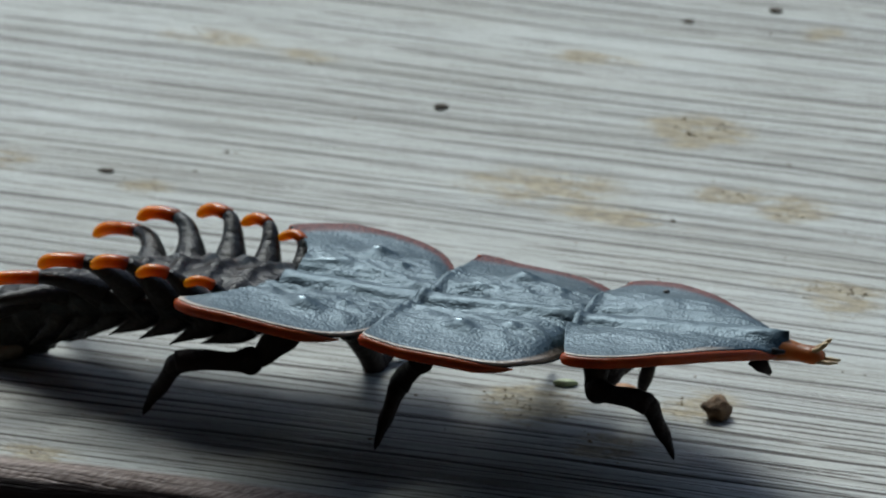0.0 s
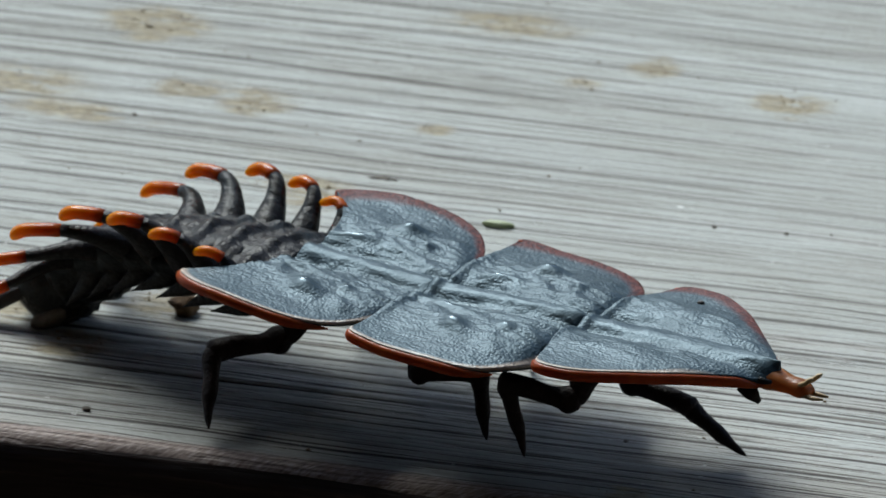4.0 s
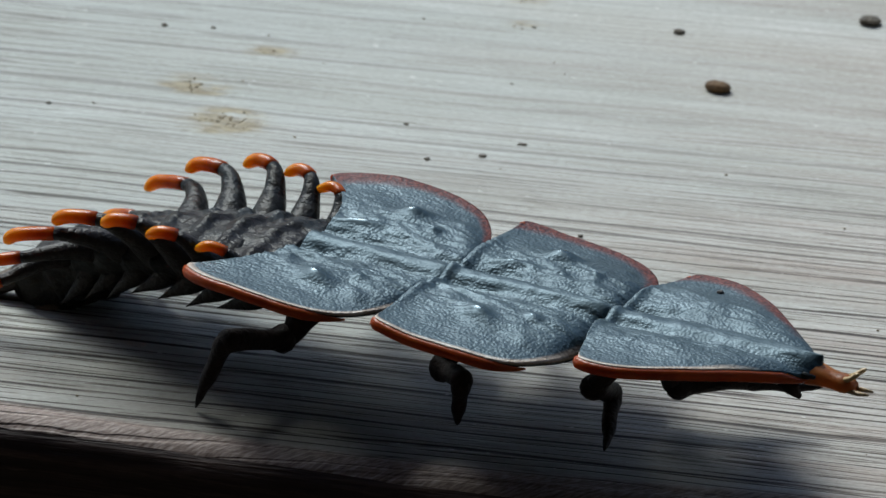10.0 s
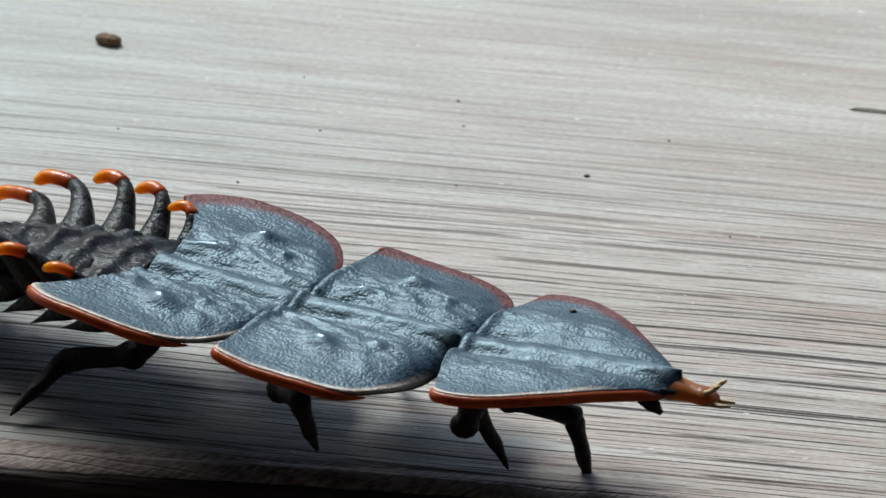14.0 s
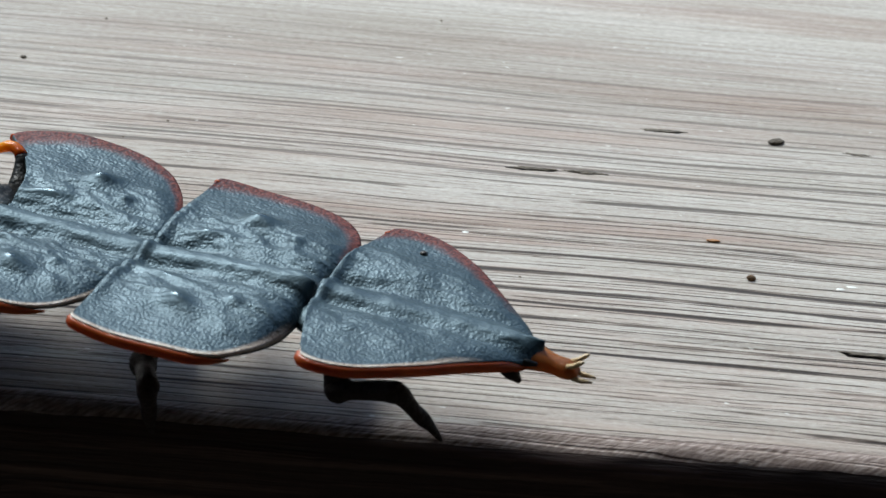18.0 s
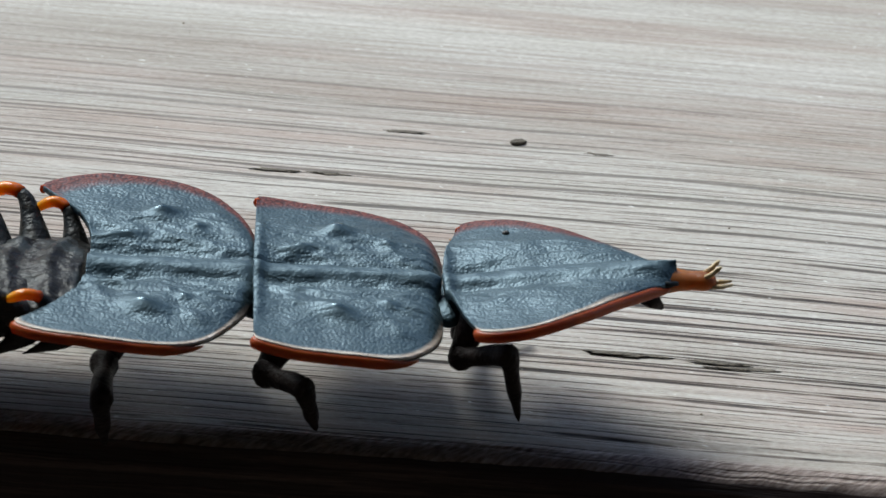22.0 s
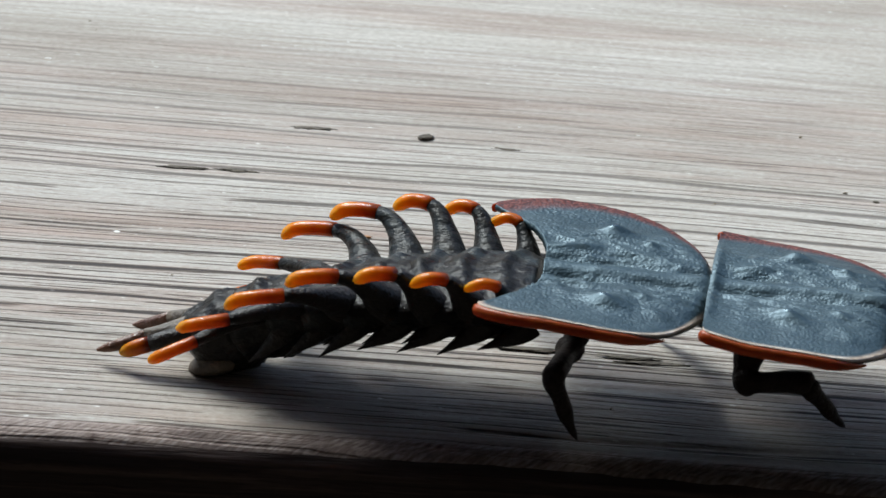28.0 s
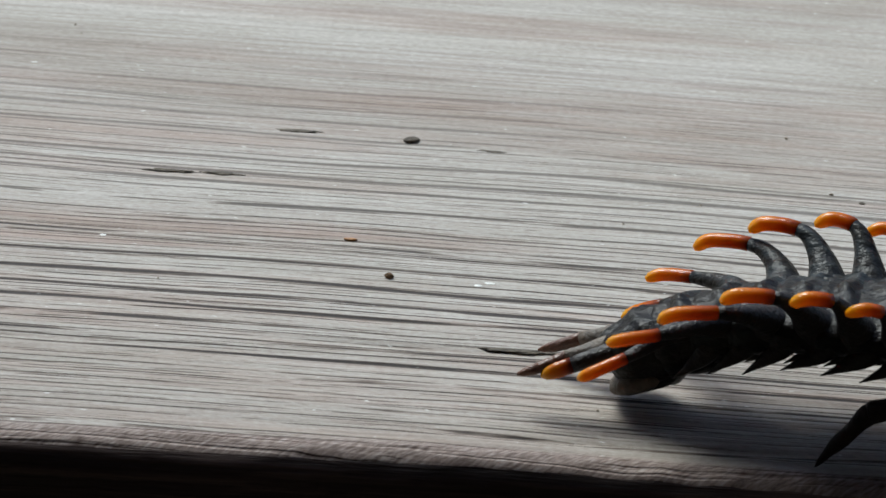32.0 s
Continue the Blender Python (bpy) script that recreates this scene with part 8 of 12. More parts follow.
    walk(legs["near_front"][1], [(0, pose(0.003600, 0.000000, 0.000000, 3.91, 58.83, 83.86)), (1, pose(0.003600, 0.000000, 0.000000, 66.61, 63.48, -151.11)), (2, pose(0.003600, 0.000000, 0.000000, 41.48, 35.68, 165.28)), (2.2667, pose(0.003600, 0.000000, 0.000000, 13.66, 50.65, -157.06)), (2.5, pose(0.003600, 0.000000, 0.000000, 2.29, 75.19, -110.37)), (3, pose(0.003600, 0.000000, 0.000000, -30.35, 49.58, -140.27)), (3.5, pose(0.003600, 0.000000, 0.000000, 51.42, 58.41, -53.58)), (3.7333, pose(0.003600, 0.000000, 0.000000, -21.44, 76.13, -148.28)), (4, pose(0.003600, 0.000000, 0.000000, -64.11, 50.83, 146.73)), (4.5, pose(0.003600, 0.000000, 0.000000, 50.87, 80.87, -61.67)), (4.6667, pose(0.003600, 0.000000, 0.000000, -54.75, 37.03, -172.40)), (4.8333, pose(0.003600, 0.000000, 0.000000, -55.71, -18.88, 177.89)), (5, pose(0.003600, 0.000000, 0.000000, -30.63, -72.96, 148.01)), (5.5, pose(0.003600, 0.000000, 0.000000, 124.75, -49.82, 22.41)), (6, pose(0.003600, 0.000000, 0.000000, 153.54, 0.52, 35.95)), (6.5, pose(0.003600, 0.000000, 0.000000, 136.48, 15.28, 84.75)), (7, pose(0.003600, 0.000000, 0.000000, 136.89, 37.68, 136.11)), (8, pose(0.003600, 0.000000, 0.000000, 165.35, -17.23, 102.04)), (9, pose(0.003600, 0.000000, 0.000000, 136.16, 17.61, 146.29)), (10, pose(0.003600, 0.000000, 0.000000, 133.42, 6.22, 126.55)), (10.5, pose(0.003600, 0.000000, 0.000000, 106.29, 10.34, 81.51)), (11, pose(0.003600, 0.000000, 0.000000, 84.08, -5.42, 39.49)), (12, pose(0.003600, 0.000000, 0.000000, 100.01, -5.60, 28.28)), (13, pose(0.003600, 0.000000, 0.000000, 88.58, -28.72, 35.67)), (13.5, pose(0.003600, 0.000000, 0.000000, 85.68, -9.95, 51.38)), (14, pose(0.003600, 0.000000, 0.000000, 116.38, 20.82, 68.98)), (14.5, pose(0.003600, 0.000000, 0.000000, 81.33, -16.94, 73.42)), (15, pose(0.003600, 0.000000, 0.000000, 54.23, -12.52, 75.96)), (15.267, pose(0.003600, 0.000000, 0.000000, 16.65, -16.87, 104.03)), (15.5, pose(0.003600, 0.000000, 0.000000, -18.27, -4.05, 128.81)), (16, pose(0.003600, 0.000000, 0.000000, -34.32, -6.08, 129.97)), (17, pose(0.003600, 0.000000, 0.000000, -51.14, 19.44, 130.74)), (17.5, pose(0.003600, 0.000000, 0.000000, -28.15, -7.47, 110.48)), (18, pose(0.003600, 0.000000, 0.000000, 5.22, -21.72, 79.02)), (19, pose(0.003600, 0.000000, 0.000000, -22.29, -26.48, 109.19)), (19.5, pose(0.003600, 0.000000, 0.000000, -52.40, -1.50, 123.30)), (20, pose(0.003600, 0.000000, 0.000000, -78.91, 26.93, 123.67)), (20.5, pose(0.003600, 0.000000, 0.000000, -32.10, 9.85, 99.13)), (21, pose(0.003600, 0.000000, 0.000000, 16.09, 15.85, 70.25)), (22, pose(0.003600, 0.000000, 0.000000, -31.92, 12.83, 111.68)), (22.5, pose(0.003600, 0.000000, 0.000000, 4.80, -2.57, 83.52)), (23, pose(0.003600, 0.000000, 0.000000, 43.99, 2.98, 52.07)), (24, pose(0.003600, 0.000000, 0.000000, 27.64, 11.27, 47.83)), (24.5, pose(0.003600, 0.000000, 0.000000, 52.59, 17.53, 65.79)), (25, pose(0.003600, 0.000000, 0.000000, 32.21, 20.08, 110.38)), (25.5, pose(0.003600, 0.000000, 0.000000, 63.72, 40.04, 77.36)), (26, pose(0.003600, 0.000000, 0.000000, 23.87, 24.08, 57.59)), (26.5, pose(0.003600, 0.000000, 0.000000, 11.19, 12.53, 40.36)), (27, pose(0.003600, 0.000000, 0.000000, -41.49, -13.07, 90.21)), (27.267, pose(0.003600, 0.000000, 0.000000, -9.12, 5.79, 55.78)), (27.5, pose(0.003600, 0.000000, 0.000000, 11.42, 38.05, 31.55)), (28, pose(0.003600, 0.000000, 0.000000, 36.12, 16.70, 83.74)), (28.5, pose(0.003600, 0.000000, 0.000000, 36.96, 17.97, 88.14)), (29, pose(0.003600, 0.000000, 0.000000, 36.96, 17.97, 88.14)), (29.5, pose(0.003600, 0.000000, 0.000000, 36.96, 17.97, 88.14)), (30, pose(0.003600, 0.000000, 0.000000, 36.96, 17.97, 88.14)), (30.5, pose(0.003600, 0.000000, 0.000000, 36.96, 17.97, 88.14)), (31, pose(0.003600, 0.000000, 0.000000, 36.96, 17.97, 88.14)), (31.5, pose(0.003600, 0.000000, 0.000000, 36.96, 17.97, 88.14)), (32, pose(0.003600, 0.000000, 0.000000, 36.96, 17.97, 88.14))])
    walk(legs["near_middle"][2], [(0, pose(0.001857, -0.002348, -0.000185, -126.03, 49.16, -133.87)), (1, pose(0.001775, -0.002519, -0.000549, -106.65, 70.39, -111.88)), (2, pose(0.001141, -0.002773, -0.000838, -141.43, 38.09, -152.57)), (2.5, pose(0.001602, -0.002613, -0.000766, -129.81, 55.61, -136.88)), (3, pose(0.001684, -0.002654, -0.000757, -127.03, 54.90, -133.49)), (3.5, pose(0.001741, -0.002669, -0.000774, -127.84, 55.23, -134.48)), (4, pose(0.001798, -0.002684, -0.000792, -128.66, 55.56, -135.47)), (4.5, pose(0.001785, -0.002657, -0.000896, -137.31, 57.54, -145.83)), (5, pose(0.001654, -0.002664, -0.000892, -143.37, 43.76, -153.60)), (6, pose(0.002203, -0.002506, -0.000446, -123.29, 75.08, -131.21)), (7, pose(0.001863, -0.002538, -0.000639, -148.99, 46.17, -159.66)), (8, pose(0.002032, -0.002567, -0.000530, -131.65, 46.54, -135.85)), (9, pose(0.002042, -0.002443, -0.000535, -147.65, 57.71, -155.95)), (10, pose(0.001923, -0.002602, -0.001057, -129.10, 63.30, -134.72)), (11, pose(0.001973, -0.002535, -0.000700, -141.28, 54.19, -148.90)), (12, pose(0.001914, -0.002451, -0.000656, -150.27, 47.03, -160.51)), (13, pose(0.002215, -0.002412, -0.000570, -134.71, 62.89, -141.73)), (13.5, pose(0.001941, -0.002591, -0.000905, -139.00, 56.98, -146.68)), (14, pose(0.001939, -0.002682, -0.000828, -130.62, 54.44, -136.55)), (14.5, pose(0.001857, -0.002710, -0.000850, -131.92, 54.45, -138.14)), (15, pose(0.001774, -0.002737, -0.000873, -133.22, 54.46, -139.74)), (15.5, pose(0.001601, -0.002715, -0.001011, -143.08, 56.20, -151.72)), (16, pose(0.000967, -0.003055, -0.001456, -142.63, 43.71, -151.13)), (17, pose(0.001928, -0.002753, -0.000959, -106.26, 66.31, -108.20)), (18, pose(0.001887, -0.002944, -0.001278, -106.03, 61.68, -107.94)), (19, pose(0.001474, -0.002873, -0.001423, -131.02, 54.96, -137.09)), (20, pose(0.001938, -0.002639, -0.001298, -114.00, 64.56, -117.51)), (21, pose(0.001468, -0.002824, -0.001290, -138.24, 41.35, -147.03)), (22, pose(0.001607, -0.002832, -0.001341, -134.19, 50.31, -141.41)), (23, pose(0.001727, -0.002719, -0.001027, -133.71, 54.41, -140.80)), (24, pose(0.001135, -0.002852, -0.001085, -145.06, 50.55, -155.08)), (24.5, pose(0.001467, -0.002713, -0.000787, -141.85, 60.72, -151.20)), (25, pose(0.001514, -0.002825, -0.000742, -131.20, 54.30, -138.62)), (25.5, pose(0.001549, -0.002819, -0.000772, -131.80, 54.16, -139.35)), (26, pose(0.001584, -0.002813, -0.000801, -132.39, 54.02, -140.09)), (26.5, pose(0.001602, -0.002740, -0.000881, -139.63, 57.32, -148.84)), (27, pose(0.001525, -0.002658, -0.000711, -151.04, 48.90, -163.05)), (28, pose(0.002005, -0.002744, -0.000922, -109.46, 67.13, -115.36)), (29, pose(0.001752, -0.002736, -0.000870, -135.74, 61.44, -144.37)), (30, pose(0.001365, -0.002652, -0.000744, -156.42, 43.24, -170.02)), (30.5, pose(0.001638, -0.002684, -0.000933, -141.82, 58.95, -151.49)), (31, pose(0.001683, -0.002744, -0.000906, -133.07, 54.17, -141.03)), (31.5, pose(0.001708, -0.002727, -0.000911, -132.74, 54.23, -140.62)), (32, pose(0.001719, -0.002720, -0.000913, -132.60, 54.26, -140.45))])
    walk(legs["near_middle"][0], [(0, pose(0.000894, -0.003351, -0.001794, 0.00, 40.34, 139.27)), (1, pose(0.001475, -0.003267, -0.002810, -35.84, 30.87, 81.33)), (2, pose(-0.000536, -0.003643, -0.002318, 14.40, 35.45, 162.49)), (2.2667, pose(0.000039, -0.003591, -0.002532, -10.36, 26.84, 116.61)), (2.5, pose(0.000613, -0.003540, -0.002746, -21.20, 6.51, 80.55)), (3, pose(0.000734, -0.003655, -0.002720, -23.89, 5.80, 55.86)), (3.5, pose(0.000782, -0.003645, -0.002746, -24.51, 6.96, 50.33)), (4, pose(0.000830, -0.003635, -0.002771, -25.18, -3.88, 25.83)), (4.5, pose(0.000719, -0.003380, -0.002921, -12.40, -15.54, -41.08)), (5, pose(0.000102, -0.003434, -0.002552, -8.48, -3.51, -64.32)), (6, pose(0.001795, -0.002971, -0.002765, -8.51, 3.39, -38.12)), (7, pose(0.000305, -0.003116, -0.002370, -9.49, -1.14, -85.05)), (7.5, pose(0.000576, -0.003417, -0.002321, -21.65, 27.58, -133.63)), (8, pose(0.000848, -0.003717, -0.002272, -57.17, 33.66, 162.12)), (8.5, pose(0.000859, -0.003341, -0.002418, -9.82, 31.07, -119.26)), (9, pose(0.000871, -0.002966, -0.002563, 3.56, -6.54, -64.05)), (10, pose(0.001164, -0.003368, -0.003202, 0.25, -10.39, -41.85)), (11, pose(0.000771, -0.003260, -0.002646, 2.75, -3.47, -62.29)), (12, pose(0.000372, -0.002997, -0.002412, 3.96, -2.78, -84.27)), (13, pose(0.001356, -0.003089, -0.002707, -2.74, -18.40, -49.26)), (13.5, pose(0.000849, -0.003309, -0.002918, 9.28, -18.35, -86.20)), (14, pose(0.000926, -0.003642, -0.002780, -3.45, -11.90, -39.98)), (14.5, pose(0.000817, -0.003641, -0.002803, 1.24, -18.62, -57.62)), (15, pose(0.000709, -0.003639, -0.002825, 14.37, -14.73, -101.29)), (15.5, pose(0.000425, -0.003348, -0.003006, 12.17, -23.59, -94.63)), (16, pose(-0.000553, -0.003893, -0.003115, 13.94, -2.84, -102.22)), (17, pose(0.001627, -0.003669, -0.003156, 12.85, 1.25, -33.70)), (18, pose(0.001536, -0.004027, -0.003391, 14.39, -7.96, -59.49)), (19, pose(0.000465, -0.003811, -0.003388, 16.29, -10.17, -71.49)), (20, pose(0.001462, -0.003554, -0.003465, 12.71, 2.77, -20.11)), (21, pose(-0.000044, -0.003804, -0.002875, 12.68, -2.70, -79.83)), (22, pose(0.000409, -0.003788, -0.003188, 9.39, -8.84, -48.06)), (23, pose(0.000645, -0.003602, -0.002978, 5.45, -17.73, -31.08)), (24, pose(-0.000248, -0.003495, -0.002939, 14.73, -19.96, -59.27)), (24.5, pose(0.000438, -0.003279, -0.002880, 32.95, -23.04, -106.53)), (25, pose(0.000463, -0.003751, -0.002691, 18.14, -3.83, -48.74)), (25.5, pose(0.000483, -0.003734, -0.002717, 16.49, -6.84, -31.22)), (26, pose(0.000502, -0.003718, -0.002744, 17.48, -11.78, -37.31)), (26.5, pose(0.000493, -0.003411, -0.002901, 12.05, -25.12, -20.39)), (27, pose(0.000016, -0.003119, -0.002520, 28.22, -17.48, -63.02)), (28, pose(0.001605, -0.003587, -0.003134, 16.18, -10.07, -15.32)), (29, pose(0.000819, -0.003405, -0.002978, 22.36, -18.60, -39.84)), (30, pose(-0.000357, -0.002955, -0.002388, 36.91, -5.89, -101.63)), (30.5, pose(0.000550, -0.003275, -0.002989, 33.16, -18.28, -83.96)), (31, pose(0.000591, -0.003628, -0.002851, 33.16, -18.28, -83.96)), (31.5, pose(0.000624, -0.003617, -0.002858, 33.16, -18.28, -83.96)), (32, pose(0.000638, -0.003612, -0.002861, 33.16, -18.28, -83.96))])
    walk(legs["near_middle"][1], [(0, pose(0.003300, 0.000000, 0.000000, -60.75, 54.67, 80.99)), (1, pose(0.003300, 0.000000, 0.000000, 1.04, 63.39, -160.42)), (1.5, pose(0.003300, 0.000000, 0.000000, -24.65, 57.16, 137.22)), (2, pose(0.003300, 0.000000, 0.000000, -29.01, 43.38, 93.91)), (2.2667, pose(0.003300, 0.000000, 0.000000, -14.64, 55.67, 150.84)), (2.5, pose(0.003300, 0.000000, 0.000000, 11.53, 53.07, -141.85)), (3, pose(0.003300, 0.000000, 0.000000, 94.49, 79.84, -35.33)), (3.5, pose(0.003300, 0.000000, 0.000000, -114.98, 46.12, 122.68)), (4, pose(0.003300, 0.000000, 0.000000, -167.00, 56.89, 86.16)), (4.5, pose(0.003300, 0.000000, 0.000000, 176.71, 42.44, 139.50)), (5, pose(0.003300, 0.000000, 0.000000, -148.32, 56.31, -152.97)), (6, pose(0.003300, 0.000000, 0.000000, 178.41, 57.06, 140.93)), (7, pose(0.003300, 0.000000, 0.000000, -91.99, 71.84, -77.29)), (7.5, pose(0.003300, 0.000000, 0.000000, -59.97, 41.66, -22.76)), (8, pose(0.003300, 0.000000, 0.000000, -65.28, 7.98, 1.53)), (8.5, pose(0.003300, 0.000000, 0.000000, -70.03, 46.98, -49.46)), (9, pose(0.003300, 0.000000, 0.000000, -132.71, 53.80, -148.47)), (10, pose(0.003300, 0.000000, 0.000000, -148.75, 47.03, 169.17)), (11, pose(0.003300, 0.000000, 0.000000, -135.33, 56.56, -153.93)), (12, pose(0.003300, 0.000000, 0.000000, -132.66, 38.19, -128.05)), (13, pose(0.003300, 0.000000, 0.000000, -152.86, 68.90, 178.22)), (13.5, pose(0.003300, 0.000000, 0.000000, -138.90, 65.83, -131.41)), (14, pose(0.003300, 0.000000, 0.000000, -176.91, 48.25, 140.26)), (14.5, pose(0.003300, 0.000000, 0.000000, -145.35, 78.25, -169.82)), (15, pose(0.003300, 0.000000, 0.000000, -81.76, 75.91, -62.70)), (15.5, pose(0.003300, 0.000000, 0.000000, -143.84, 51.42, -134.61)), (16, pose(0.003300, 0.000000, 0.000000, -107.60, 33.78, -89.04)), (16.5, pose(0.003300, 0.000000, 0.000000, -106.13, 53.12, -131.58)), (17, pose(0.003300, 0.000000, 0.000000, -136.51, 65.14, 158.48)), (18, pose(0.003300, 0.000000, 0.000000, -127.34, 55.42, -168.59)), (19, pose(0.003300, 0.000000, 0.000000, -117.05, 52.42, -143.46)), (20, pose(0.003300, 0.000000, 0.000000, -176.08, 66.08, 105.20)), (21, pose(0.003300, 0.000000, 0.000000, -119.68, 60.27, -136.85)), (22, pose(0.003300, 0.000000, 0.000000, -159.12, 58.11, 145.66)), (23, pose(0.003300, 0.000000, 0.000000, -140.88, 73.33, 146.15)), (24, pose(0.003300, 0.000000, 0.000000, -102.69, 56.37, -146.17)), (24.5, pose(0.003300, 0.000000, 0.000000, -126.75, 39.89, -127.13)), (25, pose(0.003300, 0.000000, 0.000000, -129.62, 41.60, 167.19)), (25.5, pose(0.003300, 0.000000, 0.000000, -136.44, 74.84, 142.53)), (26, pose(0.003300, 0.000000, 0.000000, 10.47, 50.08, -61.72)), (26.5, pose(0.003300, 0.000000, 0.000000, -67.74, 70.99, -162.03)), (27, pose(0.003300, 0.000000, 0.000000, -76.97, 49.45, -130.73)), (27.5, pose(0.003300, 0.000000, 0.000000, -102.49, 77.82, 179.80)), (28, pose(0.003300, 0.000000, 0.000000, 159.42, 64.12, 58.66)), (29, pose(0.003300, 0.000000, 0.000000, -123.68, 68.05, 155.22)), (29.5, pose(0.003300, 0.000000, 0.000000, -88.90, 59.61, -134.93)), (30, pose(0.003300, 0.000000, 0.000000, -85.77, 42.54, -94.09)), (30.5, pose(0.003300, 0.000000, 0.000000, -94.38, 56.04, -126.48)), (31, pose(0.003300, 0.000000, 0.000000, -94.38, 56.04, -126.48)), (31.5, pose(0.003300, 0.000000, 0.000000, -94.38, 56.04, -126.48)), (32, pose(0.003300, 0.000000, 0.000000, -94.38, 56.04, -126.48))])
    walk(legs["near_hind"][2], [(0, pose(-0.006757, -0.002870, -0.001520, -146.86, 48.85, -153.82)), (1, pose(-0.005997, -0.002565, -0.000933, -134.95, 67.84, -140.03)), (2, pose(-0.005861, -0.002500, -0.000876, -116.73, 78.48, -121.10)), (2.5, pose(-0.006217, -0.002646, -0.001214, -143.79, 62.09, -149.49)), (3, pose(-0.006123, -0.002727, -0.001101, -130.76, 60.14, -134.64)), (3.5, pose(-0.006123, -0.002727, -0.001101, -130.76, 60.14, -134.64)), (4, pose(-0.006123, -0.002727, -0.001101, -130.76, 60.14, -134.64)), (4.5, pose(-0.006098, -0.002745, -0.001069, -127.47, 59.33, -130.83)), (5, pose(-0.006158, -0.002727, -0.001036, -133.22, 56.65, -137.60)), (6, pose(-0.005884, -0.002479, -0.000717, -132.40, 74.47, -136.71)), (7, pose(-0.006062, -0.002588, -0.001619, -139.81, 76.24, -144.37)), (8, pose(-0.005862, -0.002511, -0.000517, -116.23, 59.75, -119.24)), (9, pose(-0.005887, -0.002613, -0.001256, -109.63, 76.47, -112.22)), (10, pose(-0.006311, -0.002896, -0.001508, -131.81, 59.49, -135.83)), (11, pose(-0.006409, -0.002839, -0.001812, -139.20, 63.59, -144.23)), (12, pose(-0.006074, -0.002752, -0.001394, -124.27, 67.83, -127.89)), (13, pose(-0.006812, -0.003295, -0.001597, -133.27, 43.83, -138.52)), (13.5, pose(-0.006120, -0.002729, -0.001097, -129.86, 60.05, -134.23)), (14, pose(-0.006123, -0.002727, -0.001101, -130.22, 60.14, -134.64)), (14.5, pose(-0.006123, -0.002727, -0.001101, -130.22, 60.14, -134.64)), (15, pose(-0.006123, -0.002727, -0.001101, -130.22, 60.14, -134.64)), (15.5, pose(-0.006123, -0.002727, -0.001100, -130.18, 60.13, -134.59)), (16, pose(-0.005740, -0.003098, -0.001326, -87.47, 55.70, -85.09)), (16.5, pose(-0.006199, -0.002662, -0.001211, -141.70, 62.32, -146.69)), (17, pose(-0.006242, -0.002634, -0.001292, -146.51, 63.23, -152.11)), (17.5, pose(-0.006271, -0.002612, -0.001344, -149.84, 63.67, -155.83)), (18, pose(-0.006231, -0.002636, -0.001287, -145.77, 63.53, -151.29)), (18.5, pose(-0.006192, -0.002664, -0.001220, -141.06, 62.78, -146.01)), (19, pose(-0.006002, -0.002964, -0.000958, -110.70, 47.69, -109.76)), (19.5, pose(-0.006172, -0.002652, -0.001187, -141.00, 63.14, -145.86)), (20, pose(-0.006175, -0.002632, -0.001198, -143.10, 63.86, -148.20)), (20.5, pose(-0.006167, -0.002643, -0.001206, -141.54, 64.06, -146.47)), (21, pose(-0.006658, -0.002741, -0.001503, -151.69, 52.50, -158.32)), (22, pose(-0.006147, -0.002867, -0.001025, -126.53, 51.26, -126.65)), (23, pose(-0.006510, -0.003143, -0.001254, -131.71, 42.85, -133.71)), (24, pose(-0.006881, -0.003510, -0.001585, -132.06, 39.68, -134.24)), (24.5, pose(-0.006127, -0.002937, -0.001046, -122.93, 49.88, -121.35)), (25, pose(-0.006123, -0.002727, -0.001101, -133.87, 60.14, -134.64)), (25.5, pose(-0.006123, -0.002727, -0.001101, -133.87, 60.14, -134.64)), (26, pose(-0.006123, -0.002727, -0.001101, -133.87, 60.14, -134.64)), (26.5, pose(-0.006158, -0.002575, -0.001231, -151.19, 66.80, -153.92)), (27, pose(-0.006339, -0.002676, -0.001384, -150.23, 60.81, -152.86)), (28, pose(-0.005827, -0.002417, -0.000381, -145.60, 68.60, -147.75)), (29, pose(-0.006580, -0.002683, -0.001355, -156.39, 51.82, -160.04)), (30, pose(-0.005891, -0.002695, -0.001414, -107.74, 74.51, -107.20)), (31, pose(-0.005954, -0.002459, -0.000558, -156.10, 57.42, -159.06)), (32, pose(-0.007017, -0.003148, -0.001504, -147.98, 40.13, -148.40))])
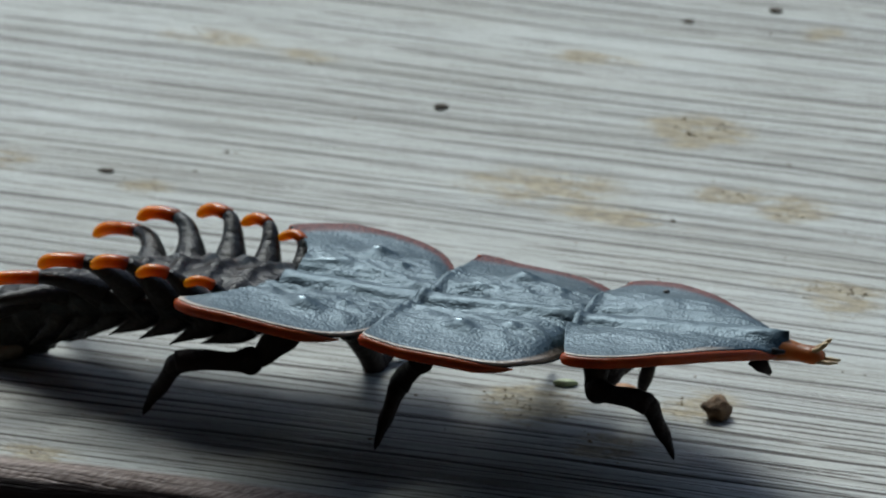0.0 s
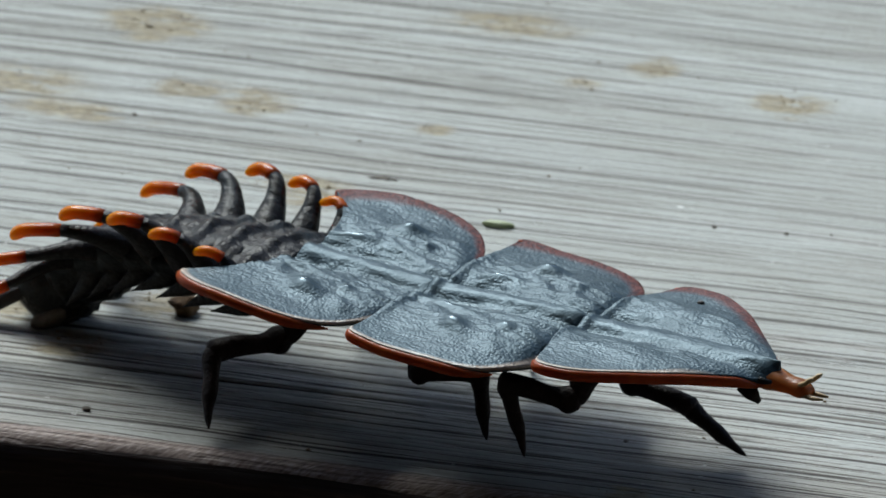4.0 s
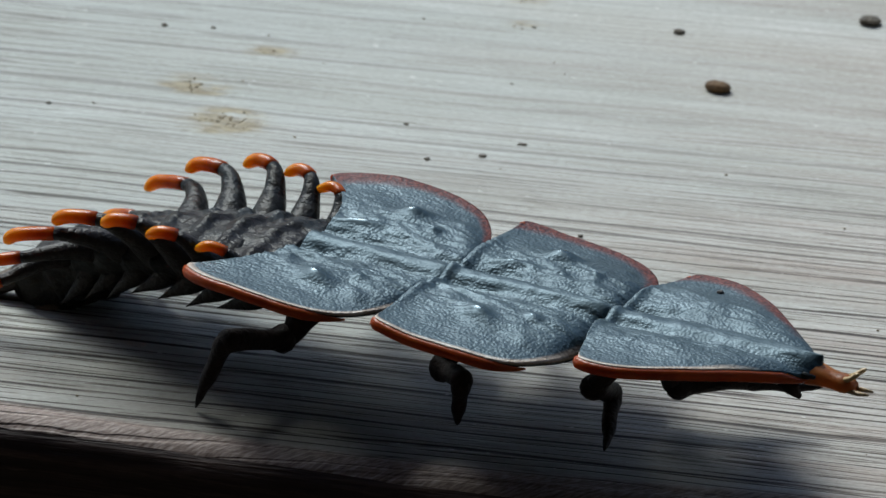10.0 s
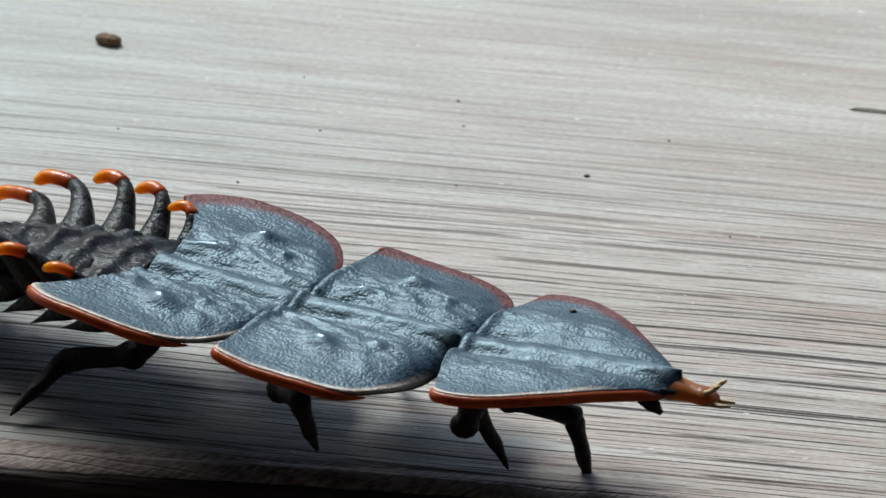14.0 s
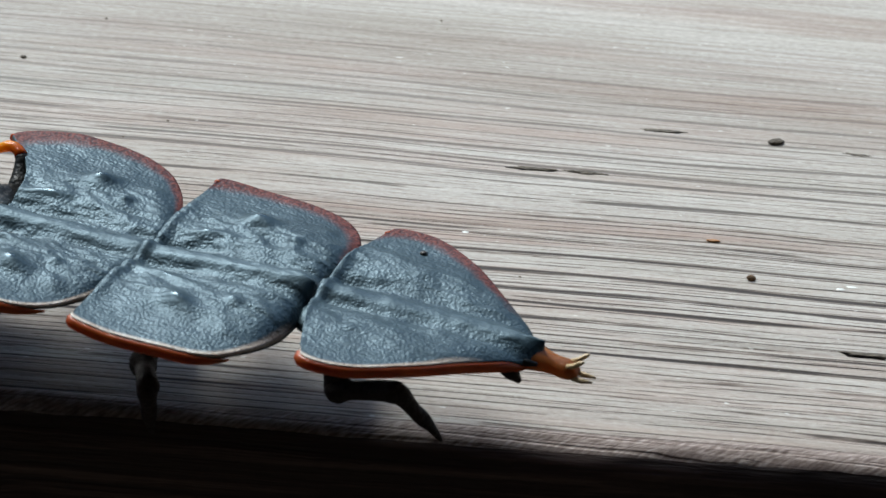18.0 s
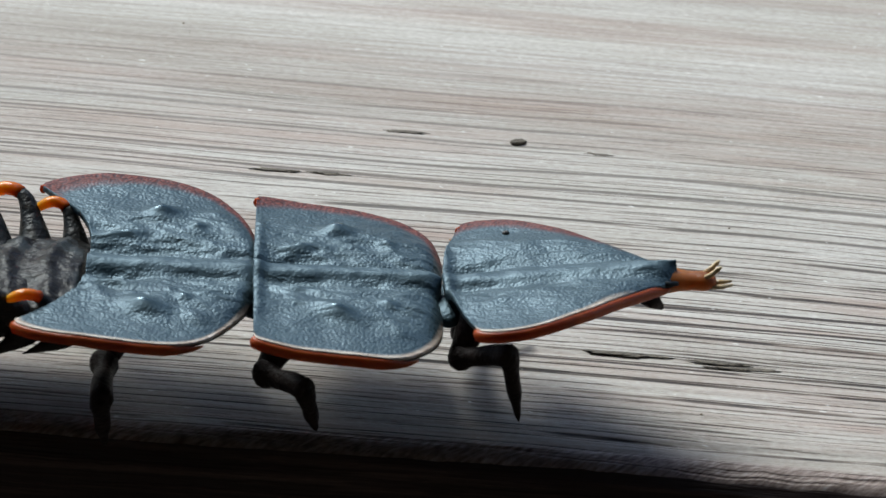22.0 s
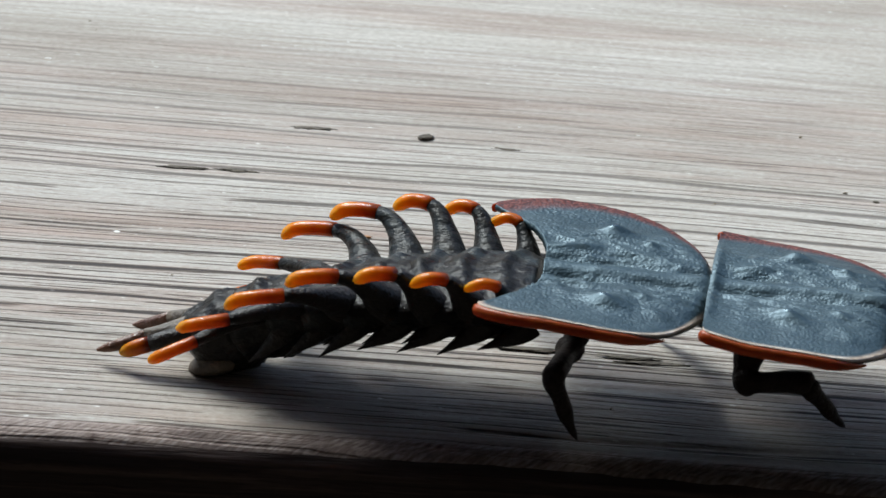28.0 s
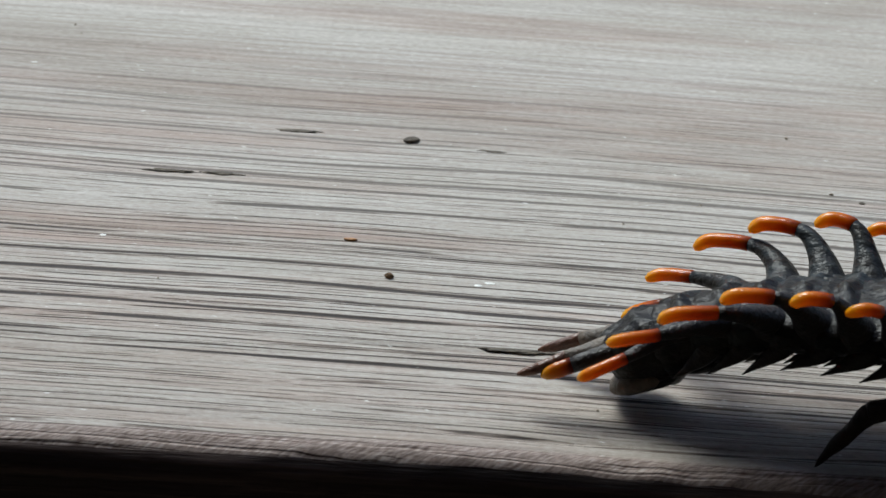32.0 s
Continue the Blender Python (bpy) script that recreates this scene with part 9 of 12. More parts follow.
    walk(legs["near_hind"][0], [(0, pose(-0.008174, -0.003567, -0.003327, 0.00, 0.83, -153.51)), (1, pose(-0.006691, -0.003147, -0.003155, -3.65, -11.91, -117.22)), (2, pose(-0.006108, -0.002911, -0.003227, -9.79, -7.37, -81.69)), (2.5, pose(-0.007185, -0.003216, -0.003334, -4.69, -20.09, -102.84)), (3, pose(-0.006962, -0.003577, -0.003182, -2.59, 15.68, -151.62)), (3.5, pose(-0.006962, -0.003577, -0.003182, 5.39, 12.62, -119.80)), (4, pose(-0.006962, -0.003577, -0.003182, 5.36, 1.59, -120.04)), (4.5, pose(-0.006898, -0.003671, -0.003133, -11.93, 22.13, 167.87)), (5, pose(-0.007132, -0.003617, -0.003041, -10.88, 8.40, 171.81)), (6, pose(-0.006352, -0.002920, -0.003029, -10.21, -7.38, -121.47)), (7, pose(-0.006526, -0.002921, -0.003950, -20.24, -25.05, -86.93)), (8, pose(-0.006453, -0.003566, -0.002591, -13.14, 6.83, -128.26)), (9, pose(-0.006099, -0.003133, -0.003590, -19.47, -20.13, -78.46)), (10, pose(-0.007185, -0.003745, -0.003576, -10.22, -10.94, -111.95)), (11, pose(-0.007275, -0.003463, -0.003961, -19.15, -26.44, -84.82)), (12, pose(-0.006630, -0.003466, -0.003617, -12.91, -13.84, -102.69)), (13, pose(-0.008110, -0.004442, -0.003259, -8.59, 3.51, -147.78)), (13.5, pose(-0.006956, -0.003588, -0.003177, -17.19, 14.17, 160.25)), (14, pose(-0.006962, -0.003577, -0.003182, -9.37, 16.82, -171.05)), (14.5, pose(-0.006962, -0.003577, -0.003182, -1.77, 7.02, -135.52)), (15, pose(-0.006962, -0.003577, -0.003182, -4.69, 6.93, -159.20)), (15.5, pose(-0.006962, -0.003578, -0.003181, -9.73, 9.53, 166.60)), (16, pose(-0.005624, -0.004445, -0.003309, -16.22, 39.70, 151.63)), (16.267, pose(-0.006378, -0.003860, -0.003323, 12.85, 10.19, -146.91)), (16.5, pose(-0.007131, -0.003274, -0.003336, 4.06, -28.09, -96.89)), (17, pose(-0.007198, -0.003140, -0.003434, 7.54, -29.74, -104.08)), (17.5, pose(-0.007243, -0.003047, -0.003495, 7.37, -25.72, -103.72)), (18, pose(-0.007169, -0.003150, -0.003436, 9.24, -29.76, -107.73)), (18.5, pose(-0.007102, -0.003278, -0.003354, 10.18, -28.38, -109.66)), (18.733, pose(-0.006825, -0.003881, -0.003043, 0.54, -3.22, -76.02)), (19, pose(-0.006549, -0.004484, -0.002733, 6.31, 22.96, -44.06)), (19.267, pose(-0.006809, -0.003872, -0.003030, 0.58, -2.94, -75.38)), (19.5, pose(-0.007069, -0.003261, -0.003328, 9.76, -27.94, -108.18)), (20, pose(-0.007073, -0.003189, -0.003353, 14.43, -28.36, -118.05)), (20.5, pose(-0.007042, -0.003223, -0.003364, 15.73, -28.03, -120.80)), (21, pose(-0.008016, -0.003281, -0.003407, 16.57, 4.92, -124.82)), (22, pose(-0.007044, -0.004072, -0.002897, 17.68, -1.71, -86.67)), (23, pose(-0.007726, -0.004415, -0.002886, 16.85, 6.73, -105.36)), (24, pose(-0.008169, -0.004833, -0.003117, -4.78, 32.84, -162.95)), (24.5, pose(-0.006932, -0.004258, -0.002882, -33.11, 13.04, 131.97)), (25, pose(-0.006962, -0.003577, -0.003182, -28.65, 4.22, 160.97)), (25.5, pose(-0.006962, -0.003577, -0.003182, -34.30, -15.31, -145.55)), (26, pose(-0.006962, -0.003577, -0.003182, -34.47, 14.65, -117.83)), (26.5, pose(-0.007008, -0.002991, -0.003437, -34.28, -13.01, -104.61)), (27, pose(-0.007381, -0.003210, -0.003480, -35.45, -5.39, -97.32)), (28, pose(-0.006567, -0.002884, -0.002616, -35.40, 1.16, -98.62)), (29, pose(-0.007974, -0.003190, -0.003241, -34.41, -6.24, -120.59)), (30, pose(-0.006081, -0.003307, -0.003727, -44.59, -13.26, -65.24)), (31, pose(-0.007161, -0.002921, -0.002580, -39.52, -1.22, -103.71)), (32, pose(-0.008580, -0.004110, -0.003051, -46.75, 11.69, -172.83))])
    walk(legs["near_hind"][1], [(0, pose(0.003900, 0.000000, 0.000000, 0.91, 53.72, -39.71)), (1, pose(0.003900, 0.000000, 0.000000, -41.48, 71.53, -116.31)), (2, pose(0.003900, 0.000000, 0.000000, -78.06, 66.16, 169.37)), (2.5, pose(0.003900, 0.000000, 0.000000, -106.73, 74.24, 160.39)), (2.7333, pose(0.003900, 0.000000, 0.000000, 63.73, 62.27, -8.96)), (3, pose(0.003900, 0.000000, 0.000000, 51.35, 19.78, 3.16)), (3.5, pose(0.003900, 0.000000, 0.000000, 99.50, 51.39, 44.52)), (4, pose(0.003900, 0.000000, 0.000000, 113.21, 51.86, 54.59)), (4.5, pose(0.003900, 0.000000, 0.000000, 58.37, 8.27, 54.85)), (5, pose(0.003900, 0.000000, 0.000000, 59.95, 26.22, 28.30)), (5.5, pose(0.003900, 0.000000, 0.000000, 70.39, 56.09, 3.29)), (6, pose(0.003900, 0.000000, 0.000000, 9.12, 82.10, -88.02)), (7, pose(0.003900, 0.000000, 0.000000, -39.34, 42.83, -159.38)), (8, pose(0.003900, 0.000000, 0.000000, 107.76, 78.71, 12.74)), (9, pose(0.003900, 0.000000, 0.000000, -57.99, 47.48, 165.74)), (10, pose(0.003900, 0.000000, 0.000000, 11.61, 79.70, -93.34)), (11, pose(0.003900, 0.000000, 0.000000, -20.50, 37.19, -139.48)), (12, pose(0.003900, 0.000000, 0.000000, -53.31, 71.79, -171.07)), (13, pose(0.003900, 0.000000, 0.000000, 50.34, 55.27, -27.48)), (13.267, pose(0.003900, 0.000000, 0.000000, 65.38, 31.28, 14.83)), (13.5, pose(0.003900, 0.000000, 0.000000, 59.99, 5.54, 44.82)), (14, pose(0.003900, 0.000000, 0.000000, 69.82, 11.79, 59.60)), (14.5, pose(0.003900, 0.000000, 0.000000, 72.33, 18.10, 8.70)), (15, pose(0.003900, 0.000000, 0.000000, 62.13, 19.94, 1.88)), (15.5, pose(0.003900, 0.000000, 0.000000, 60.56, 11.85, 37.26)), (15.733, pose(0.003900, 0.000000, 0.000000, 54.12, 19.76, 81.00)), (16, pose(0.003900, 0.000000, 0.000000, 55.42, 29.74, 127.05)), (16.267, pose(0.003900, 0.000000, 0.000000, 112.46, 53.61, 113.92)), (16.5, pose(0.003900, 0.000000, 0.000000, -140.63, 67.74, 159.94)), (17, pose(0.003900, 0.000000, 0.000000, -18.49, 73.41, -68.89)), (17.5, pose(0.003900, 0.000000, 0.000000, -4.52, 52.14, -55.03)), (18, pose(0.003900, 0.000000, 0.000000, -27.23, 73.29, -75.16)), (18.5, pose(0.003900, 0.000000, 0.000000, -149.92, 66.57, 161.07)), (19, pose(0.003900, 0.000000, 0.000000, -43.01, 51.97, -156.18)), (19.5, pose(0.003900, 0.000000, 0.000000, -142.70, 64.58, 165.61)), (20, pose(0.003900, 0.000000, 0.000000, -54.52, 64.91, -91.61)), (20.5, pose(0.003900, 0.000000, 0.000000, -36.20, 50.37, -67.55)), (20.733, pose(0.003900, 0.000000, 0.000000, 3.64, 43.14, -11.92)), (21, pose(0.003900, 0.000000, 0.000000, 20.09, 18.95, 22.79)), (21.5, pose(0.003900, 0.000000, 0.000000, 11.46, 65.64, -18.08)), (22, pose(0.003900, 0.000000, 0.000000, -97.92, 56.27, -154.78)), (23, pose(0.003900, 0.000000, 0.000000, -78.86, 55.83, -112.72)), (23.5, pose(0.003900, 0.000000, 0.000000, -15.41, 48.45, -13.93)), (24, pose(0.003900, 0.000000, 0.000000, -10.61, 10.45, 35.25)), (24.267, pose(0.003900, 0.000000, 0.000000, -15.44, 29.31, 70.18)), (24.5, pose(0.003900, 0.000000, 0.000000, -4.88, 46.87, 113.38)), (25, pose(0.003900, 0.000000, 0.000000, 47.66, 52.15, 146.21)), (25.5, pose(0.003900, 0.000000, 0.000000, 74.92, 23.33, 109.34)), (25.733, pose(0.003900, 0.000000, 0.000000, 60.17, 18.85, 62.30)), (26, pose(0.003900, 0.000000, 0.000000, 53.47, 5.95, 19.15)), (26.267, pose(0.003900, 0.000000, 0.000000, 57.16, 50.96, 22.38)), (26.5, pose(0.003900, 0.000000, 0.000000, -160.95, 82.53, 163.92)), (27, pose(0.003900, 0.000000, 0.000000, -158.69, 45.58, 156.38)), (28, pose(0.003900, 0.000000, 0.000000, 173.31, 35.25, 116.49)), (29, pose(0.003900, 0.000000, 0.000000, 130.81, 65.39, 91.25)), (29.5, pose(0.003900, 0.000000, 0.000000, -179.36, 38.96, 119.95)), (30, pose(0.003900, 0.000000, 0.000000, -153.77, 7.84, 118.05)), (31, pose(0.003900, 0.000000, 0.000000, 165.01, 45.76, 110.71)), (31.5, pose(0.003900, 0.000000, 0.000000, 90.81, 58.47, 58.88)), (32, pose(0.003900, 0.000000, 0.000000, 33.56, 33.89, 25.12))])
    walk(legs["far_front"][2], [(0, pose(0.008970, 0.002441, -0.000933, 153.40, 75.07, 154.18)), (0.5, pose(0.009322, 0.002180, -0.000880, 112.80, 75.51, 112.32)), (1, pose(0.009220, 0.002100, -0.001010, 152.31, 71.33, 153.38)), (1.5, pose(0.009746, 0.001711, -0.000571, 118.94, 76.16, 118.73)), (2, pose(0.009508, 0.001958, -0.000941, 150.17, 77.93, 150.74)), (2.5, pose(0.009554, 0.002478, -0.000900, 143.69, 74.38, 144.06)), (3, pose(0.009722, 0.002341, -0.000743, 148.93, 77.00, 149.47)), (3.5, pose(0.009827, 0.002280, -0.000709, 147.12, 76.22, 147.60)), (4, pose(0.009932, 0.002216, -0.000676, 145.53, 75.42, 145.97)), (4.5, pose(0.009945, 0.002264, -0.000834, 138.65, 70.41, 138.78)), (5, pose(0.009837, 0.002386, -0.001295, 145.64, 69.36, 146.22)), (5.5, pose(0.009932, 0.002335, -0.001344, 142.05, 70.92, 142.41)), (6, pose(0.010100, 0.001990, -0.000803, 156.19, 65.11, 157.62)), (6.5, pose(0.010549, 0.001930, -0.000290, 132.65, 76.23, 132.83)), (7, pose(0.010285, 0.002054, -0.000614, 180.00, 84.03, -179.29)), (7.5, pose(0.009941, 0.002450, -0.000914, 141.93, 77.72, 142.25)), (8, pose(0.009590, 0.002315, -0.001140, 178.44, 60.61, -179.27)), (8.5, pose(0.009633, 0.002383, -0.001675, 158.11, 63.07, 157.73)), (9, pose(0.009664, 0.002174, -0.001824, 161.37, 61.72, 161.41)), (9.5, pose(0.009917, 0.002376, -0.001362, 161.37, 71.83, 161.41)), (10, pose(0.010110, 0.002931, -0.002241, 85.12, 73.33, 82.55)), (10.5, pose(0.009906, 0.002543, -0.001419, 156.06, 71.89, 156.03)), (11, pose(0.010029, 0.002284, -0.001289, 161.20, 72.20, 161.43)), (11.5, pose(0.010035, 0.002502, -0.001119, 158.88, 74.69, 159.02)), (12, pose(0.010247, 0.003061, -0.001860, 84.74, 73.77, 82.76)), (13, pose(0.009830, 0.002918, -0.000252, 159.05, 67.65, 160.19)), (13.5, pose(0.010065, 0.002620, -0.000726, 150.05, 77.42, 150.79)), (14, pose(0.010178, 0.002434, -0.000809, 147.05, 75.77, 147.71)), (14.5, pose(0.010299, 0.002227, -0.000862, 146.34, 74.87, 146.98)), (15, pose(0.010414, 0.002014, -0.000916, 145.54, 73.95, 146.15)), (15.5, pose(0.010659, 0.001642, -0.000607, 178.47, 80.61, 179.80)), (16, pose(0.010469, 0.001585, -0.001275, 146.31, 71.30, 146.81)), (16.5, pose(0.010307, 0.001648, -0.001358, 153.18, 65.46, 154.19)), (17, pose(0.010174, 0.001867, -0.001099, 152.25, 65.73, 153.17)), (17.5, pose(0.010096, 0.001986, -0.000669, 171.56, 71.93, 173.81)), (18, pose(0.009961, 0.002200, -0.000629, 179.20, 71.94, -178.15)), (18.5, pose(0.009694, 0.002352, -0.001050, 163.99, 65.93, 165.59)), (19, pose(0.009568, 0.002564, -0.001182, 164.52, 66.83, 166.16)), (19.5, pose(0.009625, 0.002708, -0.001482, 162.92, 69.68, 164.44)), (20, pose(0.009658, 0.002867, -0.001643, 161.97, 77.91, 163.46)), (20.5, pose(0.009412, 0.003097, -0.001924, 162.89, 62.50, 164.42)), (21, pose(0.009676, 0.003072, -0.001874, 170.67, 72.31, 172.81)), (21.5, pose(0.009820, 0.002817, -0.001837, 168.01, 76.05, 170.05)), (22, pose(0.009956, 0.002679, -0.001571, 171.36, 79.37, 173.49)), (22.5, pose(0.010125, 0.002525, -0.001283, 164.68, 81.15, 166.71)), (23, pose(0.010409, 0.002341, -0.000621, 73.72, 83.10, 75.21)), (23.5, pose(0.010278, 0.002184, -0.000872, 117.19, 74.85, 119.31)), (24, pose(0.010335, 0.001619, -0.000514, 107.93, 76.59, 109.76)), (24.5, pose(0.010228, 0.001406, -0.000642, 118.83, 78.49, 120.92)), (25, pose(0.010241, 0.001396, -0.000665, 129.84, 78.95, 132.15)), (25.5, pose(0.010248, 0.001435, -0.000756, 132.62, 77.60, 134.99)), (26, pose(0.010254, 0.001473, -0.000845, 134.91, 76.24, 137.34)), (26.5, pose(0.010096, 0.001722, -0.000640, 131.15, 50.14, 133.23)), (27, pose(0.010114, 0.001671, -0.000686, 130.72, 49.01, 132.67)), (27.5, pose(0.010174, 0.001757, -0.000908, 129.82, 55.66, 131.53)), (28, pose(0.010462, 0.001706, -0.000286, 103.24, 68.94, 101.86)), (28.5, pose(0.010432, 0.001804, -0.000596, 100.91, 60.97, 99.29)), (29, pose(0.010311, 0.001468, -0.001080, 141.70, 73.67, 142.94)), (29.5, pose(0.010298, 0.001497, -0.001084, 141.50, 73.52, 142.73)), (30, pose(0.010249, 0.001291, -0.001032, 138.54, 73.33, 139.64)), (30.5, pose(0.010201, 0.001649, -0.001020, 139.12, 72.97, 140.25)), (31, pose(0.010170, 0.001838, -0.001015, 139.55, 72.80, 140.70)), (31.5, pose(0.010153, 0.001933, -0.001012, 139.80, 72.73, 140.96)), (32, pose(0.010146, 0.001973, -0.001011, 139.92, 72.70, 141.09))])
    walk(legs["far_front"][0], [(0, pose(0.008413, 0.002710, -0.003252, 0.00, -17.00, 64.84)), (0.5, pose(0.009094, 0.002736, -0.003204, 9.67, -16.19, 31.85)), (1, pose(0.008533, 0.002444, -0.003284, 7.99, -0.45, 43.30)), (1.5, pose(0.009470, 0.002215, -0.002901, 6.72, -11.23, 55.64)), (2, pose(0.009071, 0.002204, -0.003288, 7.83, -17.60, 51.20)), (2.5, pose(0.009030, 0.002857, -0.003212, 19.51, -9.05, 3.47)), (3, pose(0.009257, 0.002616, -0.003081, 7.95, -17.70, 50.61)), (3.5, pose(0.009345, 0.002586, -0.003040, 19.85, -16.46, 11.52)), (4, pose(0.009432, 0.002554, -0.002998, 20.31, 8.62, 5.04)), (4.5, pose(0.009340, 0.002794, -0.003095, 20.56, -12.22, -2.87)), (5, pose(0.009133, 0.002857, -0.003541, 12.26, -21.86, 24.87)), (5.5, pose(0.009311, 0.002813, -0.003612, 18.94, -21.17, 6.77)), (6, pose(0.009166, 0.002375, -0.002980, 12.39, -3.25, 36.71)), (6.5, pose(0.010160, 0.002349, -0.002621, 10.91, -6.72, 53.54)), (7, pose(0.010035, 0.002051, -0.003001, 8.03, -12.86, 70.34)), (7.5, pose(0.009537, 0.002763, -0.003259, 8.23, 3.10, 68.03)), (8, pose(0.008412, 0.002300, -0.003231, 8.99, 10.65, 74.39)), (8.5, pose(0.008627, 0.002795, -0.003814, 6.96, 13.33, 64.60)), (9, pose(0.008586, 0.002537, -0.003937, 6.24, 6.81, 60.52)), (9.5, pose(0.009208, 0.002615, -0.003642, 5.80, -13.25, 68.32)), (10, pose(0.010199, 0.003613, -0.004540, 13.11, -8.80, 31.40)), (10.5, pose(0.009224, 0.002846, -0.003700, 14.11, 12.02, 65.55)), (11, pose(0.009333, 0.002517, -0.003574, 14.07, -13.69, 68.34)), (11.5, pose(0.009443, 0.002729, -0.003434, 13.11, -16.47, 72.03)), (12, pose(0.010332, 0.003727, -0.004164, 21.85, -4.33, 26.36)), (13, pose(0.008971, 0.003228, -0.002471, 23.32, 8.13, 68.33)), (13.5, pose(0.009609, 0.002875, -0.003069, 23.18, -13.96, 70.93)), (14, pose(0.009680, 0.002750, -0.003135, 26.79, 6.90, 17.55)), (14.5, pose(0.009774, 0.002568, -0.003179, 25.87, -19.75, 25.50)), (15, pose(0.009863, 0.002384, -0.003223, 25.77, -17.95, 25.82)), (15.5, pose(0.010268, 0.001643, -0.002975, 13.32, -5.04, 82.91)), (16, pose(0.009825, 0.002006, -0.003549, 12.56, 13.15, 72.28)), (16.5, pose(0.009410, 0.002083, -0.003542, 11.38, 18.82, 68.01)), (17, pose(0.009294, 0.002312, -0.003287, 10.12, 18.51, 64.08)), (17.5, pose(0.009356, 0.002067, -0.002950, 17.66, -5.61, 123.76)), (18, pose(0.009217, 0.002176, -0.002911, 18.54, -4.89, 114.20)), (18.5, pose(0.008746, 0.002596, -0.003241, 23.66, -8.83, 73.13)), (19, pose(0.008651, 0.002790, -0.003388, 25.43, -12.10, 63.42)), (19.5, pose(0.008822, 0.002932, -0.003733, 25.24, -13.08, 64.30)), (20, pose(0.009176, 0.003010, -0.003990, 25.69, 7.42, 55.28)), (20.267, pose(0.008761, 0.003202, -0.004021, 18.86, -20.13, 110.56)), (20.5, pose(0.008345, 0.003394, -0.004053, -11.14, -27.61, 177.48)), (20.733, pose(0.008649, 0.003279, -0.004107, 18.32, -39.96, 127.13)), (21, pose(0.008953, 0.003163, -0.004161, 48.37, -28.40, 76.28)), (21.5, pose(0.009251, 0.002917, -0.004167, 39.95, -18.33, 97.23)), (22, pose(0.009516, 0.002730, -0.003930, 40.16, 10.63, 94.28)), (22.5, pose(0.009766, 0.002610, -0.003654, 36.39, 19.81, 80.04)), (23, pose(0.010483, 0.002619, -0.003003, 28.41, 5.33, 44.74)), (23.267, pose(0.010227, 0.002675, -0.003096, 26.74, -8.75, 96.32)), (23.5, pose(0.009970, 0.002731, -0.003188, 14.23, -15.93, 150.54)), (24, pose(0.010147, 0.002143, -0.002849, 12.32, -10.38, 158.92)), (24.267, pose(0.010064, 0.001980, -0.002921, 22.33, -15.58, 116.34)), (24.5, pose(0.009982, 0.001816, -0.002994, 33.35, -12.74, 73.32)), (25, pose(0.009933, 0.001737, -0.003020, 33.44, 11.92, 61.18)), (25.5, pose(0.009884, 0.001799, -0.003100, 36.86, -19.36, 13.32)), (26, pose(0.009834, 0.001860, -0.003176, 15.67, -20.64, 70.66)), (26.267, pose(0.009438, 0.002351, -0.002829, 1.32, -16.56, 113.73)), (26.5, pose(0.009042, 0.002842, -0.002482, -6.31, -4.50, 153.61)), (27, pose(0.009047, 0.002829, -0.002497, -5.79, -4.73, 147.09)), (27.5, pose(0.009277, 0.002771, -0.002890, -5.83, -11.05, 147.39)), (27.733, pose(0.009781, 0.002660, -0.002708, 8.73, -15.13, 88.58)), (28, pose(0.010285, 0.002550, -0.002526, 19.82, -5.20, 31.13)), (28.5, pose(0.010244, 0.002953, -0.002695, 19.72, -7.90, 32.00)), (29, pose(0.009772, 0.001875, -0.003384, 19.72, -7.90, 32.00)), (29.5, pose(0.009756, 0.001909, -0.003385, 19.72, -7.90, 32.00)), (30, pose(0.009725, 0.001737, -0.003331, 19.72, -7.90, 32.00)), (30.5, pose(0.009660, 0.002099, -0.003315, 19.72, -7.90, 32.00)), (31, pose(0.009621, 0.002288, -0.003307, 19.72, -7.90, 32.00)), (31.5, pose(0.009599, 0.002382, -0.003304, 19.72, -7.90, 32.00)), (32, pose(0.009590, 0.002421, -0.003303, 19.72, -7.90, 32.00))])
